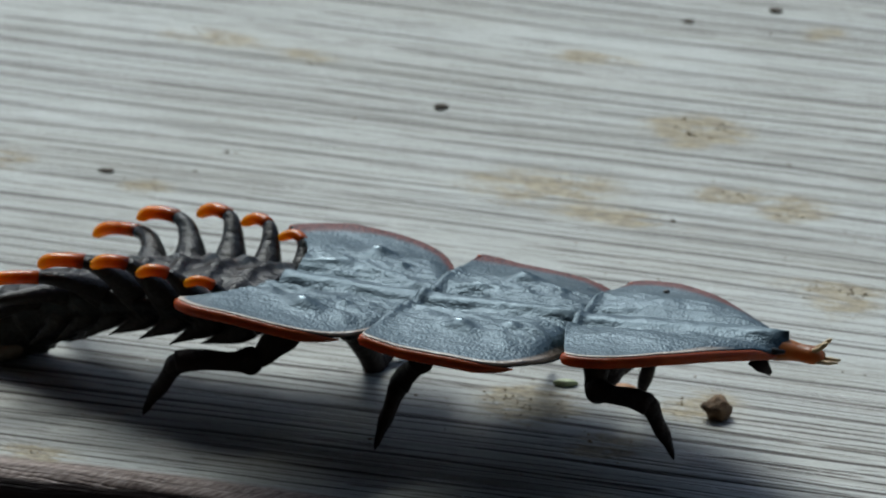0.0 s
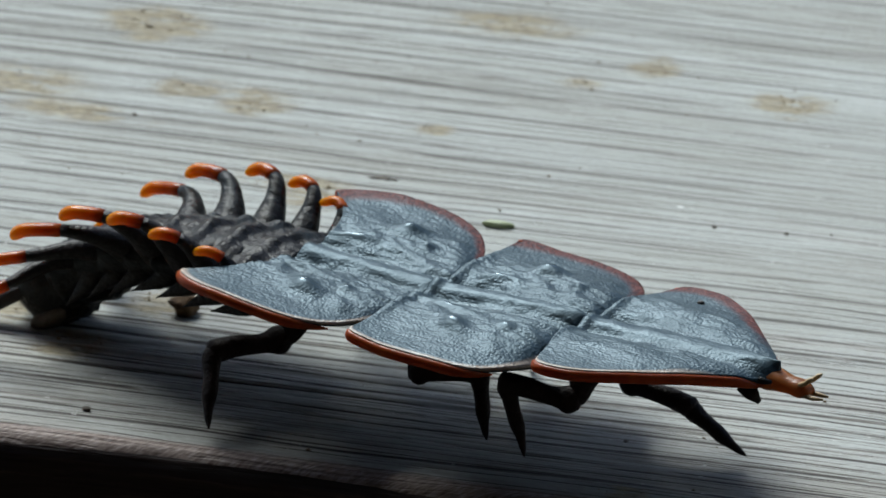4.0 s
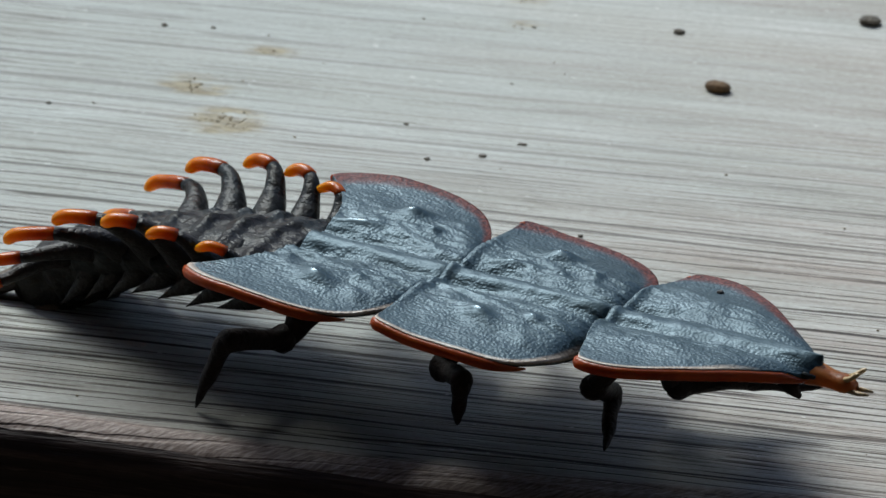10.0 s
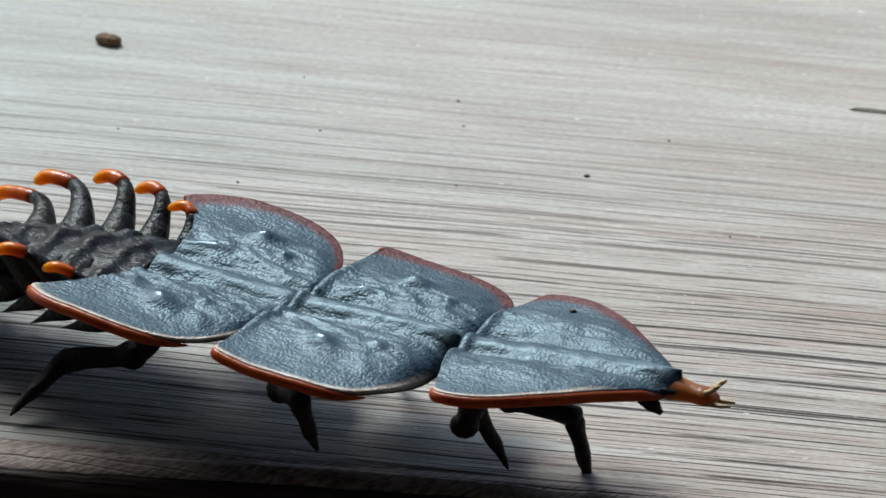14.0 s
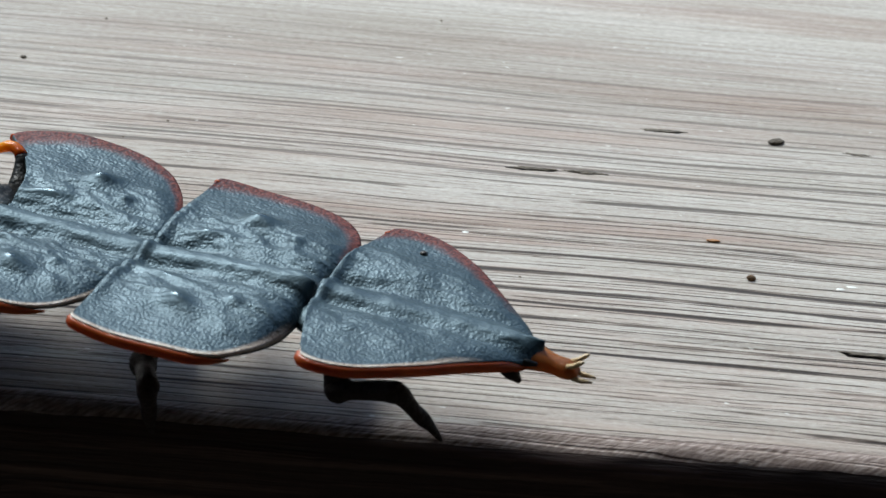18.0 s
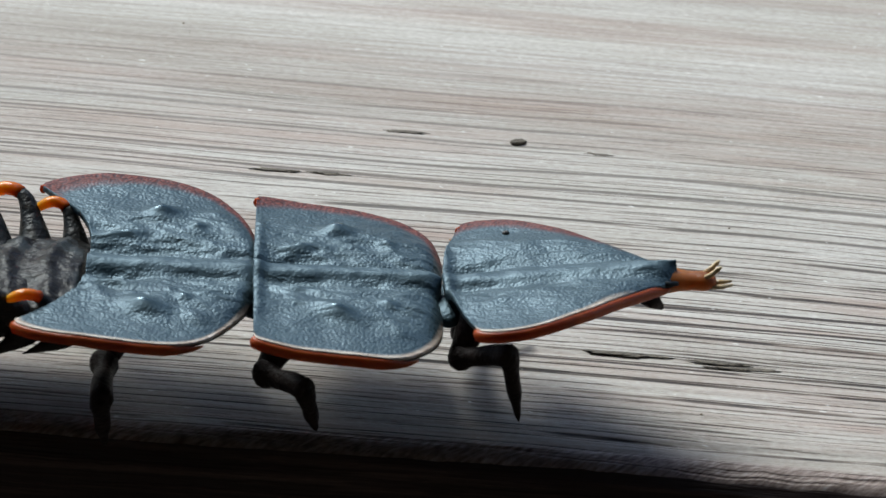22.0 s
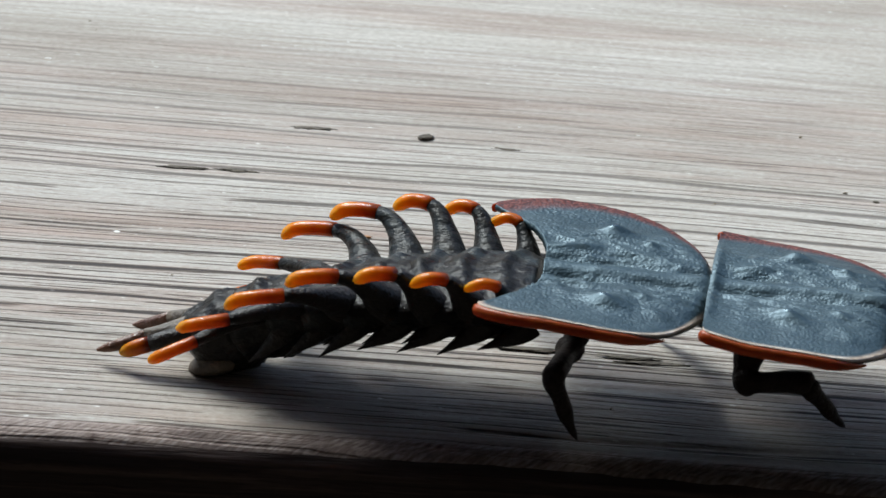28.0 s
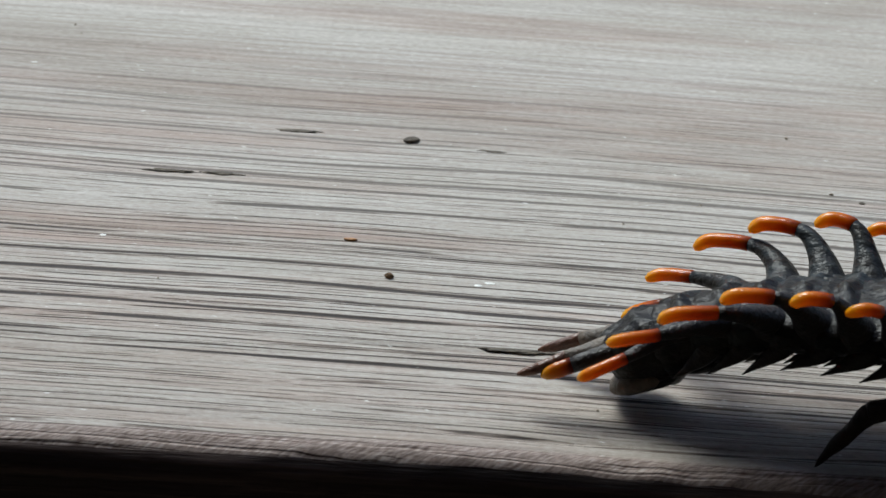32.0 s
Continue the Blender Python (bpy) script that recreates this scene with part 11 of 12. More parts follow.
    walk(legs["far_middle"][1], [(0, pose(0.003300, 0.000000, 0.000000, 5.70, 60.12, 17.84)), (0.5, pose(0.003300, 0.000000, 0.000000, -20.96, 14.41, -14.10)), (0.73333, pose(0.003300, 0.000000, 0.000000, 8.72, 35.94, 31.62)), (1, pose(0.003300, 0.000000, 0.000000, 48.38, 28.39, 86.04)), (1.5, pose(0.003300, 0.000000, 0.000000, 18.10, 68.76, 36.64)), (2, pose(0.003300, 0.000000, 0.000000, -33.98, 25.80, -22.21)), (2.5, pose(0.003300, 0.000000, 0.000000, -55.24, 62.24, -95.54)), (3, pose(0.003300, 0.000000, 0.000000, 22.11, 75.07, 17.91)), (3.5, pose(0.003300, 0.000000, 0.000000, -68.16, 31.01, -54.05)), (4, pose(0.003300, 0.000000, 0.000000, -83.71, 71.44, -118.20)), (4.5, pose(0.003300, 0.000000, 0.000000, -57.15, 82.18, -79.28)), (5, pose(0.003300, 0.000000, 0.000000, -14.53, 52.69, -13.88)), (5.5, pose(0.003300, 0.000000, 0.000000, -21.05, 11.21, -16.25)), (5.7333, pose(0.003300, 0.000000, 0.000000, -13.06, 41.63, -38.05)), (6, pose(0.003300, 0.000000, 0.000000, -30.11, 71.68, -78.30)), (6.5, pose(0.003300, 0.000000, 0.000000, -34.29, 64.00, -55.44)), (7, pose(0.003300, 0.000000, 0.000000, -27.34, 31.87, -27.57)), (7.5, pose(0.003300, 0.000000, 0.000000, -27.05, 9.40, -15.31)), (8, pose(0.003300, 0.000000, 0.000000, -26.79, 14.38, -15.75)), (8.2667, pose(0.003300, 0.000000, 0.000000, -26.33, 49.90, -30.22)), (8.5, pose(0.003300, 0.000000, 0.000000, -82.84, 80.32, -98.54)), (9, pose(0.003300, 0.000000, 0.000000, -54.78, 76.42, -66.67)), (9.5, pose(0.003300, 0.000000, 0.000000, -25.44, 52.74, -26.53)), (10, pose(0.003300, 0.000000, 0.000000, -61.41, 85.30, -86.48)), (10.5, pose(0.003300, 0.000000, 0.000000, -39.31, 53.74, -109.38)), (11, pose(0.003300, 0.000000, 0.000000, 7.77, 85.97, -0.19)), (11.5, pose(0.003300, 0.000000, 0.000000, -28.97, 43.17, -26.48)), (12, pose(0.003300, 0.000000, 0.000000, -31.12, 32.37, -25.20)), (12.267, pose(0.003300, 0.000000, 0.000000, -30.99, 41.65, -61.72)), (12.5, pose(0.003300, 0.000000, 0.000000, -39.26, 48.89, -104.21)), (13, pose(0.003300, 0.000000, 0.000000, -34.42, 78.23, -66.95)), (13.5, pose(0.003300, 0.000000, 0.000000, -19.84, 65.89, -26.10)), (14, pose(0.003300, 0.000000, 0.000000, -78.48, 65.70, -116.50)), (14.5, pose(0.003300, 0.000000, 0.000000, -103.32, 71.12, -125.84)), (15, pose(0.003300, 0.000000, 0.000000, -104.62, 82.68, -74.21)), (15.5, pose(0.003300, 0.000000, 0.000000, -30.10, 39.41, -31.84)), (16, pose(0.003300, 0.000000, 0.000000, -30.37, 7.05, -14.90)), (16.267, pose(0.003300, 0.000000, 0.000000, -26.47, 38.20, -40.68)), (16.5, pose(0.003300, 0.000000, 0.000000, -52.11, 65.87, -88.96)), (17, pose(0.003300, 0.000000, 0.000000, -44.10, 63.65, -90.41)), (17.5, pose(0.003300, 0.000000, 0.000000, -37.70, 62.76, -90.73)), (18, pose(0.003300, 0.000000, 0.000000, -58.24, 62.88, -93.81)), (18.5, pose(0.003300, 0.000000, 0.000000, -59.83, 63.04, -87.92)), (19, pose(0.003300, 0.000000, 0.000000, -56.73, 59.83, -72.57)), (19.5, pose(0.003300, 0.000000, 0.000000, -39.61, 37.28, -26.55)), (20, pose(0.003300, 0.000000, 0.000000, 24.36, 72.14, -26.98)), (20.5, pose(0.003300, 0.000000, 0.000000, -70.91, 60.67, -96.05)), (21, pose(0.003300, 0.000000, 0.000000, -62.79, 53.35, -44.95)), (21.5, pose(0.003300, 0.000000, 0.000000, -57.28, 28.51, -31.35)), (22, pose(0.003300, 0.000000, 0.000000, -95.44, 78.73, -94.45)), (22.5, pose(0.003300, 0.000000, 0.000000, 38.95, 43.07, 69.18)), (23, pose(0.003300, 0.000000, 0.000000, 8.00, -9.43, 100.62)), (23.5, pose(0.003300, 0.000000, 0.000000, -7.71, -31.35, 113.25)), (23.733, pose(0.003300, 0.000000, 0.000000, 41.68, -19.30, 76.54)), (24, pose(0.003300, 0.000000, 0.000000, 75.99, 11.66, 59.75)), (24.5, pose(0.003300, 0.000000, 0.000000, 67.88, 55.68, 1.69)), (24.733, pose(0.003300, 0.000000, 0.000000, 118.33, 58.42, 77.01)), (25, pose(0.003300, 0.000000, 0.000000, 140.02, 35.61, 125.45)), (25.5, pose(0.003300, 0.000000, 0.000000, 122.64, 26.97, 103.15)), (26, pose(0.003300, 0.000000, 0.000000, 168.17, 62.93, 122.77)), (26.267, pose(0.003300, 0.000000, 0.000000, -80.52, 65.70, -143.83)), (26.5, pose(0.003300, 0.000000, 0.000000, -43.07, 30.45, -126.46)), (26.667, pose(0.003300, 0.000000, 0.000000, -17.16, 40.92, -59.22)), (26.833, pose(0.003300, 0.000000, 0.000000, 4.41, 25.82, 4.73)), (27, pose(0.003300, 0.000000, 0.000000, 1.44, 2.61, 55.88)), (27.5, pose(0.003300, 0.000000, 0.000000, -6.65, 34.21, -8.01)), (27.733, pose(0.003300, 0.000000, 0.000000, 47.62, 55.46, 4.94)), (28, pose(0.003300, 0.000000, 0.000000, 126.96, 55.30, 46.15)), (28.267, pose(0.003300, 0.000000, 0.000000, 115.71, 30.58, 66.68)), (28.5, pose(0.003300, 0.000000, 0.000000, 97.99, 10.47, 88.72)), (28.733, pose(0.003300, 0.000000, 0.000000, 118.50, 70.38, 60.00)), (29, pose(0.003300, 0.000000, 0.000000, -34.22, 46.68, -133.02)), (29.167, pose(0.003300, 0.000000, 0.000000, -8.10, 78.63, -63.94)), (29.333, pose(0.003300, 0.000000, 0.000000, 76.21, 57.21, 61.93)), (29.5, pose(0.003300, 0.000000, 0.000000, 61.84, 25.42, 96.93)), (29.733, pose(0.003300, 0.000000, 0.000000, 94.73, 68.10, 72.64)), (30, pose(0.003300, 0.000000, 0.000000, -71.21, 64.47, -142.30)), (30.267, pose(0.003300, 0.000000, 0.000000, 22.18, 79.56, -10.33)), (30.5, pose(0.003300, 0.000000, 0.000000, 41.41, 52.31, 48.71)), (31, pose(0.003300, 0.000000, 0.000000, 40.06, 51.09, 47.51)), (31.5, pose(0.003300, 0.000000, 0.000000, 39.92, 50.96, 47.39)), (32, pose(0.003300, 0.000000, 0.000000, 39.87, 50.91, 47.34))])
    walk(legs["far_hind"][2], [(0, pose(-0.005832, 0.002459, -0.000546, 117.97, 74.68, 118.84)), (0.5, pose(-0.005957, 0.002725, -0.000998, 115.13, 62.64, 115.80)), (1, pose(-0.005956, 0.002714, -0.000980, 115.63, 62.72, 116.36)), (1.5, pose(-0.005910, 0.002619, -0.000849, 115.99, 65.96, 116.76)), (2, pose(-0.006002, 0.002779, -0.001075, 117.14, 61.03, 118.05)), (2.5, pose(-0.005975, 0.002729, -0.001005, 117.16, 62.15, 118.08)), (3, pose(-0.005889, 0.002579, -0.000783, 115.79, 67.51, 116.57)), (3.5, pose(-0.005889, 0.002579, -0.000783, 115.79, 67.51, 116.57)), (4, pose(-0.005889, 0.002579, -0.000783, 115.79, 67.51, 116.57)), (4.5, pose(-0.005902, 0.002602, -0.000822, 116.04, 66.60, 116.83)), (5, pose(-0.005899, 0.002596, -0.000813, 116.09, 66.82, 116.89)), (5.5, pose(-0.005932, 0.002652, -0.000902, 116.82, 64.72, 117.69)), (6, pose(-0.005931, 0.002648, -0.000896, 116.95, 64.85, 117.83)), (6.5, pose(-0.005897, 0.002592, -0.000805, 116.02, 66.97, 116.82)), (7, pose(-0.005916, 0.002625, -0.000860, 116.49, 65.66, 117.33)), (7.5, pose(-0.005926, 0.002643, -0.000887, 116.45, 65.00, 117.28)), (8, pose(-0.005922, 0.002636, -0.000877, 116.50, 65.26, 117.33)), (8.5, pose(-0.005923, 0.002637, -0.000884, 116.52, 65.39, 117.36)), (9, pose(-0.005935, 0.002658, -0.000915, 116.77, 64.68, 117.63)), (9.5, pose(-0.005954, 0.002693, -0.000967, 116.80, 63.60, 117.67)), (10, pose(-0.005963, 0.002716, -0.000994, 116.48, 62.90, 117.31)), (10.5, pose(-0.005952, 0.002693, -0.000962, 116.63, 63.52, 117.48)), (11, pose(-0.005937, 0.002663, -0.000920, 116.71, 64.42, 117.57)), (11.5, pose(-0.005968, 0.002722, -0.001004, 116.66, 62.70, 117.51)), (12, pose(-0.005955, 0.002706, -0.000976, 116.04, 63.13, 116.81)), (12.5, pose(-0.005956, 0.002709, -0.000984, 115.95, 63.18, 116.72)), (13, pose(-0.005827, 0.002457, -0.000521, 114.73, 74.11, 115.41)), (13.5, pose(-0.005919, 0.002637, -0.000877, 116.00, 65.33, 116.76)), (14, pose(-0.005889, 0.002579, -0.000783, 115.82, 67.51, 116.57)), (14.5, pose(-0.005889, 0.002579, -0.000783, 115.82, 67.51, 116.57)), (15, pose(-0.005889, 0.002579, -0.000783, 115.82, 67.51, 116.57)), (15.5, pose(-0.005911, 0.002619, -0.000851, 116.10, 66.02, 116.87)), (16, pose(-0.005914, 0.002624, -0.000862, 116.12, 65.87, 116.89)), (16.5, pose(-0.005912, 0.002620, -0.000854, 116.07, 65.95, 116.83)), (17, pose(-0.005903, 0.002605, -0.000830, 115.93, 66.56, 116.69)), (17.5, pose(-0.005909, 0.002616, -0.000849, 115.93, 66.23, 116.68)), (18, pose(-0.005910, 0.002621, -0.000857, 115.81, 66.09, 116.55)), (18.5, pose(-0.005918, 0.002636, -0.000882, 115.75, 65.60, 116.49)), (19, pose(-0.005917, 0.002637, -0.000881, 115.55, 65.52, 116.26)), (19.5, pose(-0.005906, 0.002616, -0.000844, 115.32, 66.13, 116.02)), (20, pose(-0.005905, 0.002618, -0.000845, 115.10, 66.06, 115.78)), (20.5, pose(-0.005900, 0.002606, -0.000829, 115.16, 66.58, 115.84)), (21, pose(-0.005898, 0.002605, -0.000827, 114.94, 66.69, 115.60)), (21.5, pose(-0.005905, 0.002629, -0.000866, 114.11, 66.03, 114.70)), (22, pose(-0.005913, 0.002656, -0.000908, 113.28, 65.28, 113.78)), (22.5, pose(-0.005919, 0.002688, -0.000952, 112.10, 64.42, 112.48)), (23, pose(-0.005925, 0.002702, -0.000966, 112.02, 63.85, 112.39)), (23.5, pose(-0.005923, 0.002694, -0.000956, 112.34, 64.11, 112.74)), (24, pose(-0.005879, 0.002547, -0.000726, 117.50, 68.64, 118.38)), (24.5, pose(-0.005919, 0.002695, -0.000954, 111.65, 64.07, 111.99)), (25, pose(-0.005889, 0.002579, -0.000783, 115.82, 67.51, 116.57)), (25.5, pose(-0.005889, 0.002579, -0.000783, 115.82, 67.51, 116.57)), (26, pose(-0.005889, 0.002579, -0.000783, 115.82, 67.51, 116.57)), (26.5, pose(-0.005931, 0.002737, -0.001013, 110.97, 63.13, 111.23)), (27, pose(-0.005926, 0.002727, -0.000993, 110.85, 63.18, 111.10)), (27.5, pose(-0.005921, 0.002726, -0.000992, 110.23, 63.32, 110.40)), (28, pose(-0.005918, 0.002698, -0.000948, 111.30, 63.71, 111.60)), (28.5, pose(-0.005922, 0.002714, -0.000972, 110.95, 63.39, 111.21)), (29, pose(-0.005926, 0.002735, -0.000999, 110.44, 62.86, 110.63)), (29.5, pose(-0.005930, 0.002776, -0.001038, 109.11, 61.68, 109.13)), (30, pose(-0.005911, 0.002676, -0.000923, 111.61, 64.45, 111.94)), (30.5, pose(-0.005902, 0.002638, -0.000873, 112.82, 65.64, 113.27)), (31, pose(-0.005898, 0.002614, -0.000836, 113.94, 66.28, 114.50)), (31.5, pose(-0.005897, 0.002614, -0.000836, 113.90, 66.36, 114.46)), (32, pose(-0.005889, 0.002579, -0.000783, 115.84, 67.51, 116.57))])
    walk(legs["far_hind"][0], [(0, pose(-0.006138, 0.003014, -0.002860, 0.00, 48.85, 76.03)), (0.5, pose(-0.006437, 0.003718, -0.003130, 28.68, -1.04, 135.57)), (1, pose(-0.006444, 0.003700, -0.003113, 28.55, -13.54, 136.59)), (1.5, pose(-0.006351, 0.003492, -0.003040, 40.73, -12.44, 85.82)), (2, pose(-0.006549, 0.003805, -0.003175, 32.25, -2.14, 146.24)), (2.5, pose(-0.006503, 0.003718, -0.003127, 32.91, -13.76, 141.50)), (3, pose(-0.006300, 0.003400, -0.003000, 40.74, -18.46, 113.79)), (3.5, pose(-0.006300, 0.003400, -0.003000, 36.06, 1.67, 144.61)), (4, pose(-0.006300, 0.003400, -0.003000, 36.43, -9.42, 139.26)), (4.5, pose(-0.006332, 0.003452, -0.003025, 48.24, -12.21, 81.51)), (5, pose(-0.006327, 0.003439, -0.003020, 47.99, -12.13, 82.68)), (5.5, pose(-0.006408, 0.003559, -0.003072, 42.73, 1.49, 135.13)), (6, pose(-0.006407, 0.003550, -0.003069, 42.61, -12.87, 136.25)), (6.5, pose(-0.006320, 0.003430, -0.003014, 54.30, -12.05, 85.51)), (7, pose(-0.006371, 0.003504, -0.003047, 43.68, -12.54, 132.66)), (7.5, pose(-0.006390, 0.003545, -0.003063, 43.51, 1.87, 134.51)), (8, pose(-0.006383, 0.003528, -0.003057, 43.56, -12.69, 133.95)), (8.5, pose(-0.006382, 0.003525, -0.003066, 43.24, 5.21, 138.83)), (9, pose(-0.006411, 0.003567, -0.003084, 43.42, 2.04, 141.60)), (9.5, pose(-0.006449, 0.003638, -0.003117, 43.55, -4.71, 135.67)), (10, pose(-0.006465, 0.003687, -0.003130, 43.77, -13.80, 134.33)), (10.5, pose(-0.006446, 0.003642, -0.003110, 46.38, -13.50, 123.30)), (11, pose(-0.006417, 0.003582, -0.003085, 45.05, -13.12, 129.07)), (11.5, pose(-0.006476, 0.003699, -0.003137, 43.51, -3.19, 139.88)), (12, pose(-0.006444, 0.003674, -0.003117, 44.20, -13.60, 135.14)), (12.5, pose(-0.006442, 0.003676, -0.003126, 45.57, -13.74, 129.38)), (12.733, pose(-0.006276, 0.003363, -0.002978, 44.25, 20.32, 107.73)), (13, pose(-0.006109, 0.003050, -0.002829, 23.52, 50.20, 73.69)), (13.5, pose(-0.006370, 0.003531, -0.003058, 22.31, -12.71, 70.49)), (14, pose(-0.006300, 0.003400, -0.003000, 5.63, -14.94, 133.54)), (14.5, pose(-0.006300, 0.003400, -0.003000, 25.98, -15.98, 65.64)), (15, pose(-0.006300, 0.003400, -0.003000, 28.27, -14.81, 57.02)), (15.5, pose(-0.006352, 0.003489, -0.003044, 26.03, -12.50, 66.52)), (16, pose(-0.006358, 0.003499, -0.003052, 18.64, 1.01, 131.80)), (16.5, pose(-0.006353, 0.003493, -0.003045, 18.53, -12.52, 132.85)), (17, pose(-0.006332, 0.003459, -0.003032, 20.43, -10.50, 123.33)), (17.5, pose(-0.006343, 0.003480, -0.003045, 22.41, -8.20, 111.21)), (18, pose(-0.006345, 0.003491, -0.003051, 20.64, -10.15, 122.25)), (18.5, pose(-0.006360, 0.003523, -0.003067, 19.25, -10.05, 130.16)), (19, pose(-0.006357, 0.003529, -0.003065, 19.31, 0.82, 129.51)), (19.5, pose(-0.006332, 0.003489, -0.003039, 19.21, -12.42, 130.43)), (20, pose(-0.006329, 0.003495, -0.003039, 20.81, -12.42, 123.03)), (20.5, pose(-0.006316, 0.003465, -0.003032, 22.97, -12.31, 112.96)), (21, pose(-0.006308, 0.003461, -0.003031, 22.44, -9.02, 115.82)), (21.5, pose(-0.006313, 0.003515, -0.003059, 20.66, -4.49, 130.85)), (22, pose(-0.006318, 0.003575, -0.003088, 20.77, -9.26, 129.92)), (22.5, pose(-0.006315, 0.003646, -0.003117, 20.97, -13.20, 128.90)), (23, pose(-0.006327, 0.003680, -0.003120, 21.37, -13.65, 127.17)), (23.5, pose(-0.006328, 0.003660, -0.003115, 22.17, -13.57, 123.77)), (23.733, pose(-0.006311, 0.003488, -0.003038, 20.66, 20.53, 100.34)), (24, pose(-0.006295, 0.003316, -0.002962, -1.65, 49.70, 63.63)), (24.267, pose(-0.006303, 0.003492, -0.003037, 22.39, 21.38, 102.73)), (24.5, pose(-0.006312, 0.003668, -0.003113, 24.39, -12.66, 127.44)), (25, pose(-0.006300, 0.003400, -0.003000, 21.45, -14.08, 140.09)), (25.5, pose(-0.006300, 0.003400, -0.003000, 21.23, -14.81, 140.98)), (26, pose(-0.006300, 0.003400, -0.003000, 21.94, -15.18, 138.22)), (26.267, pose(-0.006312, 0.003574, -0.003077, 21.45, 16.60, 101.17)), (26.5, pose(-0.006324, 0.003748, -0.003154, -3.51, 39.86, 51.92)), (26.733, pose(-0.006320, 0.003742, -0.003144, 15.70, 15.60, 91.06)), (27, pose(-0.006316, 0.003737, -0.003135, 16.18, -13.87, 121.00)), (27.5, pose(-0.006297, 0.003736, -0.003136, 15.95, 0.03, 122.88)), (28, pose(-0.006309, 0.003686, -0.003100, 15.81, -13.34, 124.05)), (28.5, pose(-0.006311, 0.003716, -0.003118, 15.99, -13.62, 123.29)), (29, pose(-0.006312, 0.003760, -0.003135, 19.57, -13.86, 108.32)), (29.5, pose(-0.006303, 0.003851, -0.003151, 32.69, -14.11, 57.42)), (30, pose(-0.006298, 0.003637, -0.003089, 26.27, 5.10, 127.72)), (30.5, pose(-0.006294, 0.003548, -0.003059, 25.71, 6.05, 121.96)), (31, pose(-0.006298, 0.003493, -0.003034, 25.57, -12.34, 124.45)), (31.5, pose(-0.006296, 0.003490, -0.003035, 41.75, -12.36, 57.25)), (32, pose(-0.006300, 0.003400, -0.003000, 41.75, -11.84, 57.25))])
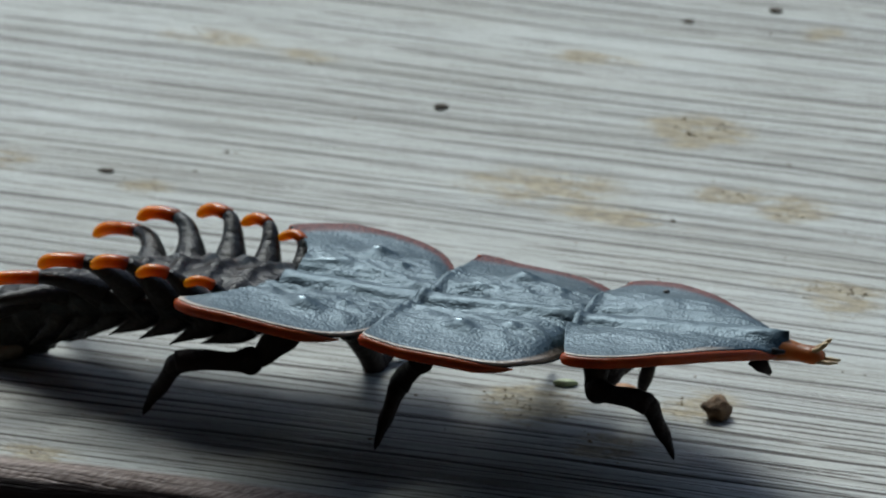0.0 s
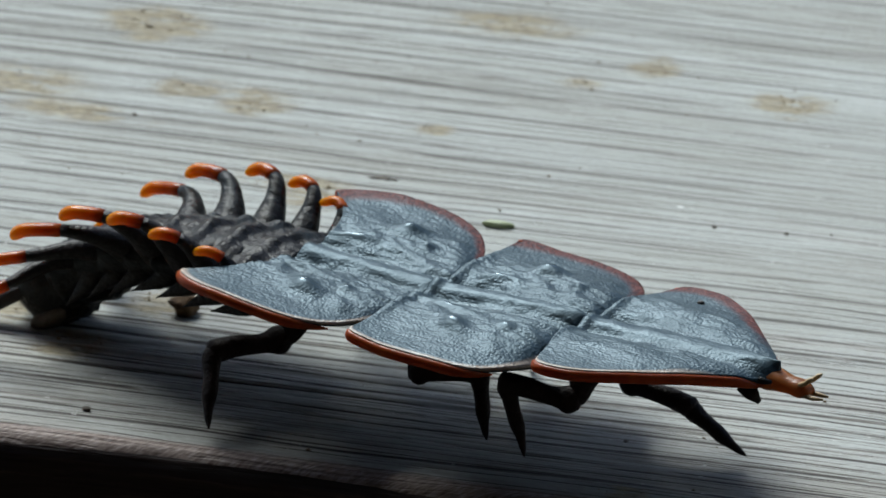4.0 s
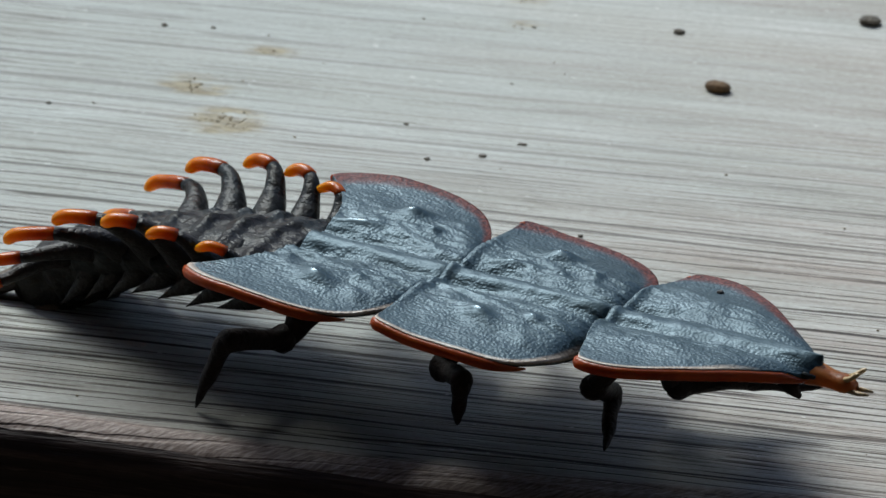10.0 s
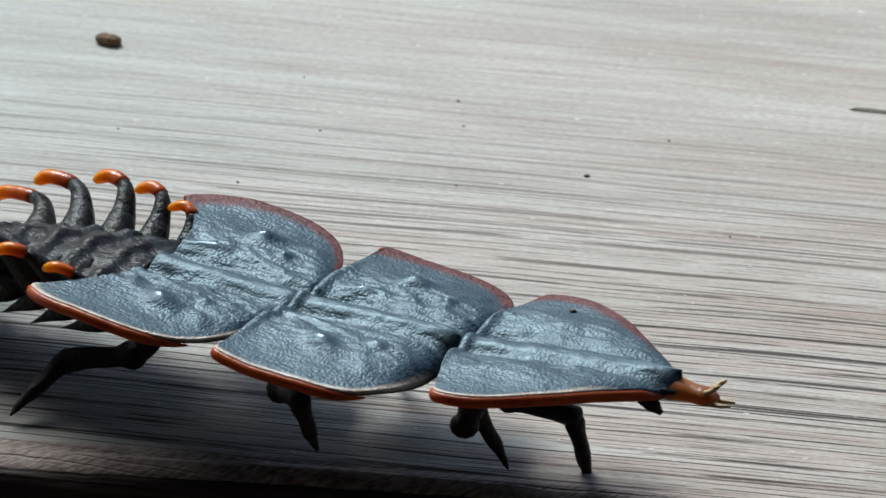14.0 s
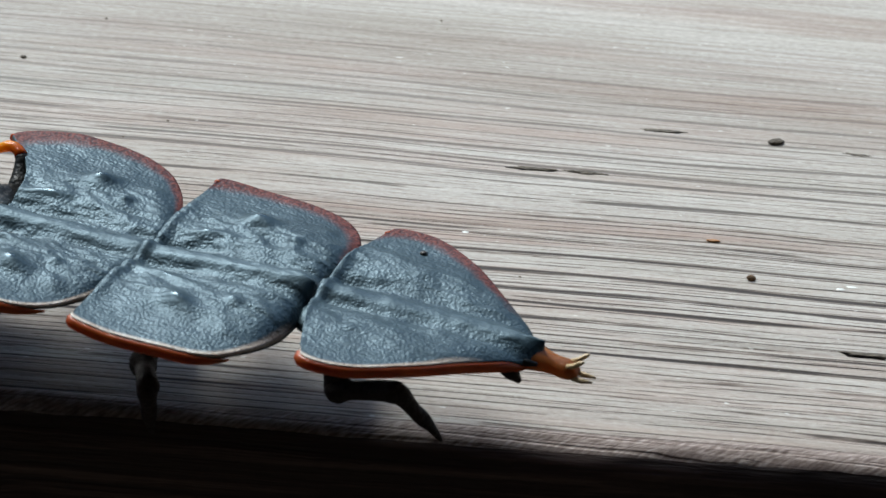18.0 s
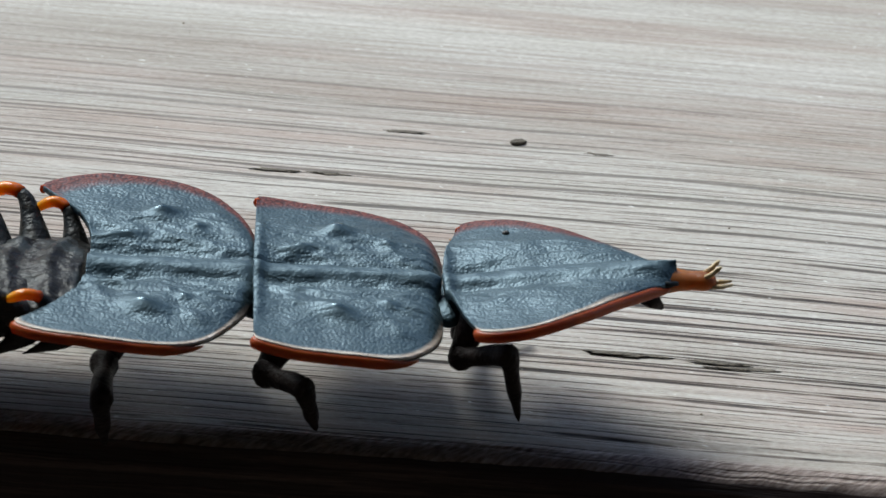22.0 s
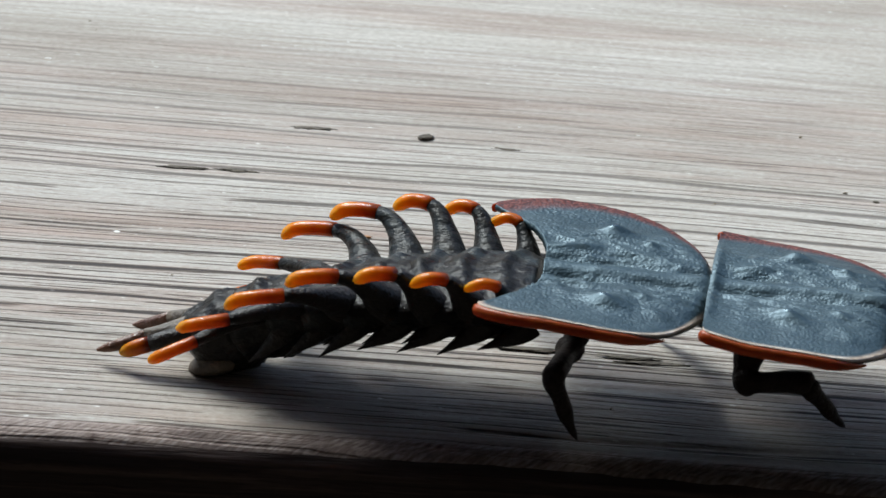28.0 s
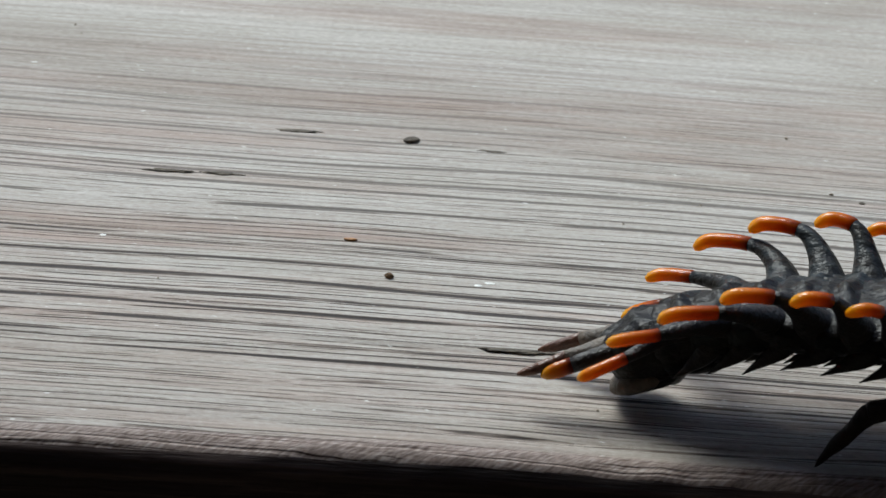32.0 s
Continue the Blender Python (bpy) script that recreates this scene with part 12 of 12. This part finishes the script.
    walk(legs["far_hind"][1], [(0, pose(0.003900, 0.000000, 0.000000, 3.42, -72.88, -4.15)), (0.26667, pose(0.003900, 0.000000, 0.000000, -15.61, -27.58, -2.67)), (0.5, pose(0.003900, 0.000000, 0.000000, -32.03, 16.04, -15.30)), (1, pose(0.003900, 0.000000, 0.000000, -54.03, 15.83, -71.92)), (1.5, pose(0.003900, 0.000000, 0.000000, -88.90, 29.65, -61.07)), (2, pose(0.003900, 0.000000, 0.000000, -24.22, 13.78, -19.80)), (2.5, pose(0.003900, 0.000000, 0.000000, -40.57, 17.45, -54.64)), (3, pose(0.003900, 0.000000, 0.000000, -69.42, 17.50, -73.24)), (3.5, pose(0.003900, 0.000000, 0.000000, -23.42, 11.75, -16.33)), (4, pose(0.003900, 0.000000, 0.000000, -39.63, 20.27, -52.13)), (4.5, pose(0.003900, 0.000000, 0.000000, -93.41, 35.63, -61.62)), (5, pose(0.003900, 0.000000, 0.000000, -93.05, 35.49, -62.83)), (5.5, pose(0.003900, 0.000000, 0.000000, -32.99, 10.20, -16.21)), (6, pose(0.003900, 0.000000, 0.000000, -47.13, 8.20, -69.36)), (6.5, pose(0.003900, 0.000000, 0.000000, -86.69, 28.98, -61.39)), (7, pose(0.003900, 0.000000, 0.000000, -51.30, 4.86, -75.51)), (7.5, pose(0.003900, 0.000000, 0.000000, -35.17, 9.72, -15.89)), (8, pose(0.003900, 0.000000, 0.000000, -50.21, 8.02, -69.71)), (8.5, pose(0.003900, 0.000000, 0.000000, -30.70, 10.62, -15.79)), (9, pose(0.003900, 0.000000, 0.000000, -29.83, 10.61, -14.68)), (9.5, pose(0.003900, 0.000000, 0.000000, -35.73, 14.98, -27.39)), (10, pose(0.003900, 0.000000, 0.000000, -47.18, 3.94, -66.56)), (10.5, pose(0.003900, 0.000000, 0.000000, -53.30, -9.49, -83.81)), (11, pose(0.003900, 0.000000, 0.000000, -49.88, -0.96, -78.39)), (11.5, pose(0.003900, 0.000000, 0.000000, -28.50, 14.23, -12.29)), (12, pose(0.003900, 0.000000, 0.000000, -42.30, 10.09, -52.33)), (12.5, pose(0.003900, 0.000000, 0.000000, -47.81, -2.50, -74.53)), (12.733, pose(0.003900, 0.000000, 0.000000, -39.59, -32.93, -20.96)), (13, pose(0.003900, 0.000000, 0.000000, -73.53, -52.90, 59.04)), (13.267, pose(0.003900, 0.000000, 0.000000, -41.19, -6.83, 4.28)), (13.5, pose(0.003900, 0.000000, 0.000000, -55.94, 44.54, -37.96)), (14, pose(0.003900, 0.000000, 0.000000, -34.11, 39.15, -76.71)), (14.5, pose(0.003900, 0.000000, 0.000000, -58.90, 63.25, -33.80)), (15, pose(0.003900, 0.000000, 0.000000, -71.48, 52.92, -39.56)), (15.5, pose(0.003900, 0.000000, 0.000000, -67.64, 47.31, -45.26)), (16, pose(0.003900, 0.000000, 0.000000, 2.77, 21.45, -11.57)), (16.5, pose(0.003900, 0.000000, 0.000000, -13.19, 36.30, -39.93)), (17, pose(0.003900, 0.000000, 0.000000, -40.71, 29.78, -77.29)), (17.5, pose(0.003900, 0.000000, 0.000000, -49.46, 22.05, -80.68)), (18, pose(0.003900, 0.000000, 0.000000, -41.28, 30.08, -77.44)), (18.5, pose(0.003900, 0.000000, 0.000000, -13.57, 38.39, -40.71)), (19, pose(0.003900, 0.000000, 0.000000, 4.40, 17.39, -6.40)), (19.5, pose(0.003900, 0.000000, 0.000000, -10.04, 30.64, -36.75)), (20, pose(0.003900, 0.000000, 0.000000, -29.37, 16.93, -71.20)), (20.5, pose(0.003900, 0.000000, 0.000000, -39.45, 22.45, -81.96)), (21, pose(0.003900, 0.000000, 0.000000, -33.64, 25.35, -78.12)), (21.5, pose(0.003900, 0.000000, 0.000000, 6.31, 32.29, -27.89)), (22, pose(0.003900, 0.000000, 0.000000, -1.37, 34.89, -38.63)), (22.5, pose(0.003900, 0.000000, 0.000000, -13.72, 33.57, -56.56)), (23, pose(0.003900, 0.000000, 0.000000, -21.04, 20.44, -69.29)), (23.5, pose(0.003900, 0.000000, 0.000000, -25.61, 19.03, -76.64)), (23.733, pose(0.003900, 0.000000, 0.000000, 1.55, -22.80, -37.15)), (24, pose(0.003900, 0.000000, 0.000000, -12.84, -71.64, 14.93)), (24.267, pose(0.003900, 0.000000, 0.000000, -2.19, -19.52, -27.84)), (24.5, pose(0.003900, 0.000000, 0.000000, -28.53, 26.32, -63.86)), (25, pose(0.003900, 0.000000, 0.000000, -16.53, 28.97, -55.85)), (25.5, pose(0.003900, 0.000000, 0.000000, -22.02, 22.80, -68.75)), (26, pose(0.003900, 0.000000, 0.000000, -28.10, 14.08, -81.63)), (26.267, pose(0.003900, 0.000000, 0.000000, -6.93, -21.97, -23.47)), (26.5, pose(0.003900, 0.000000, 0.000000, -40.16, -55.49, 58.30)), (26.733, pose(0.003900, 0.000000, 0.000000, -9.34, -14.67, -9.64)), (27, pose(0.003900, 0.000000, 0.000000, -30.26, 27.96, -61.01)), (27.5, pose(0.003900, 0.000000, 0.000000, 5.26, 20.85, 5.67)), (28, pose(0.003900, 0.000000, 0.000000, -7.35, 33.02, -23.06)), (28.5, pose(0.003900, 0.000000, 0.000000, -24.61, 25.20, -56.49)), (29, pose(0.003900, 0.000000, 0.000000, -38.94, 10.47, -74.66)), (29.5, pose(0.003900, 0.000000, 0.000000, -50.48, 34.07, -21.36)), (30, pose(0.003900, 0.000000, 0.000000, -5.18, 17.76, 0.01)), (30.5, pose(0.003900, 0.000000, 0.000000, -7.47, 17.27, -1.92)), (31, pose(0.003900, 0.000000, 0.000000, -31.38, 25.76, -55.95)), (31.5, pose(0.003900, 0.000000, 0.000000, -74.26, 38.55, -39.24)), (32, pose(0.003900, 0.000000, 0.000000, -73.74, 38.08, -38.37))])


motions()
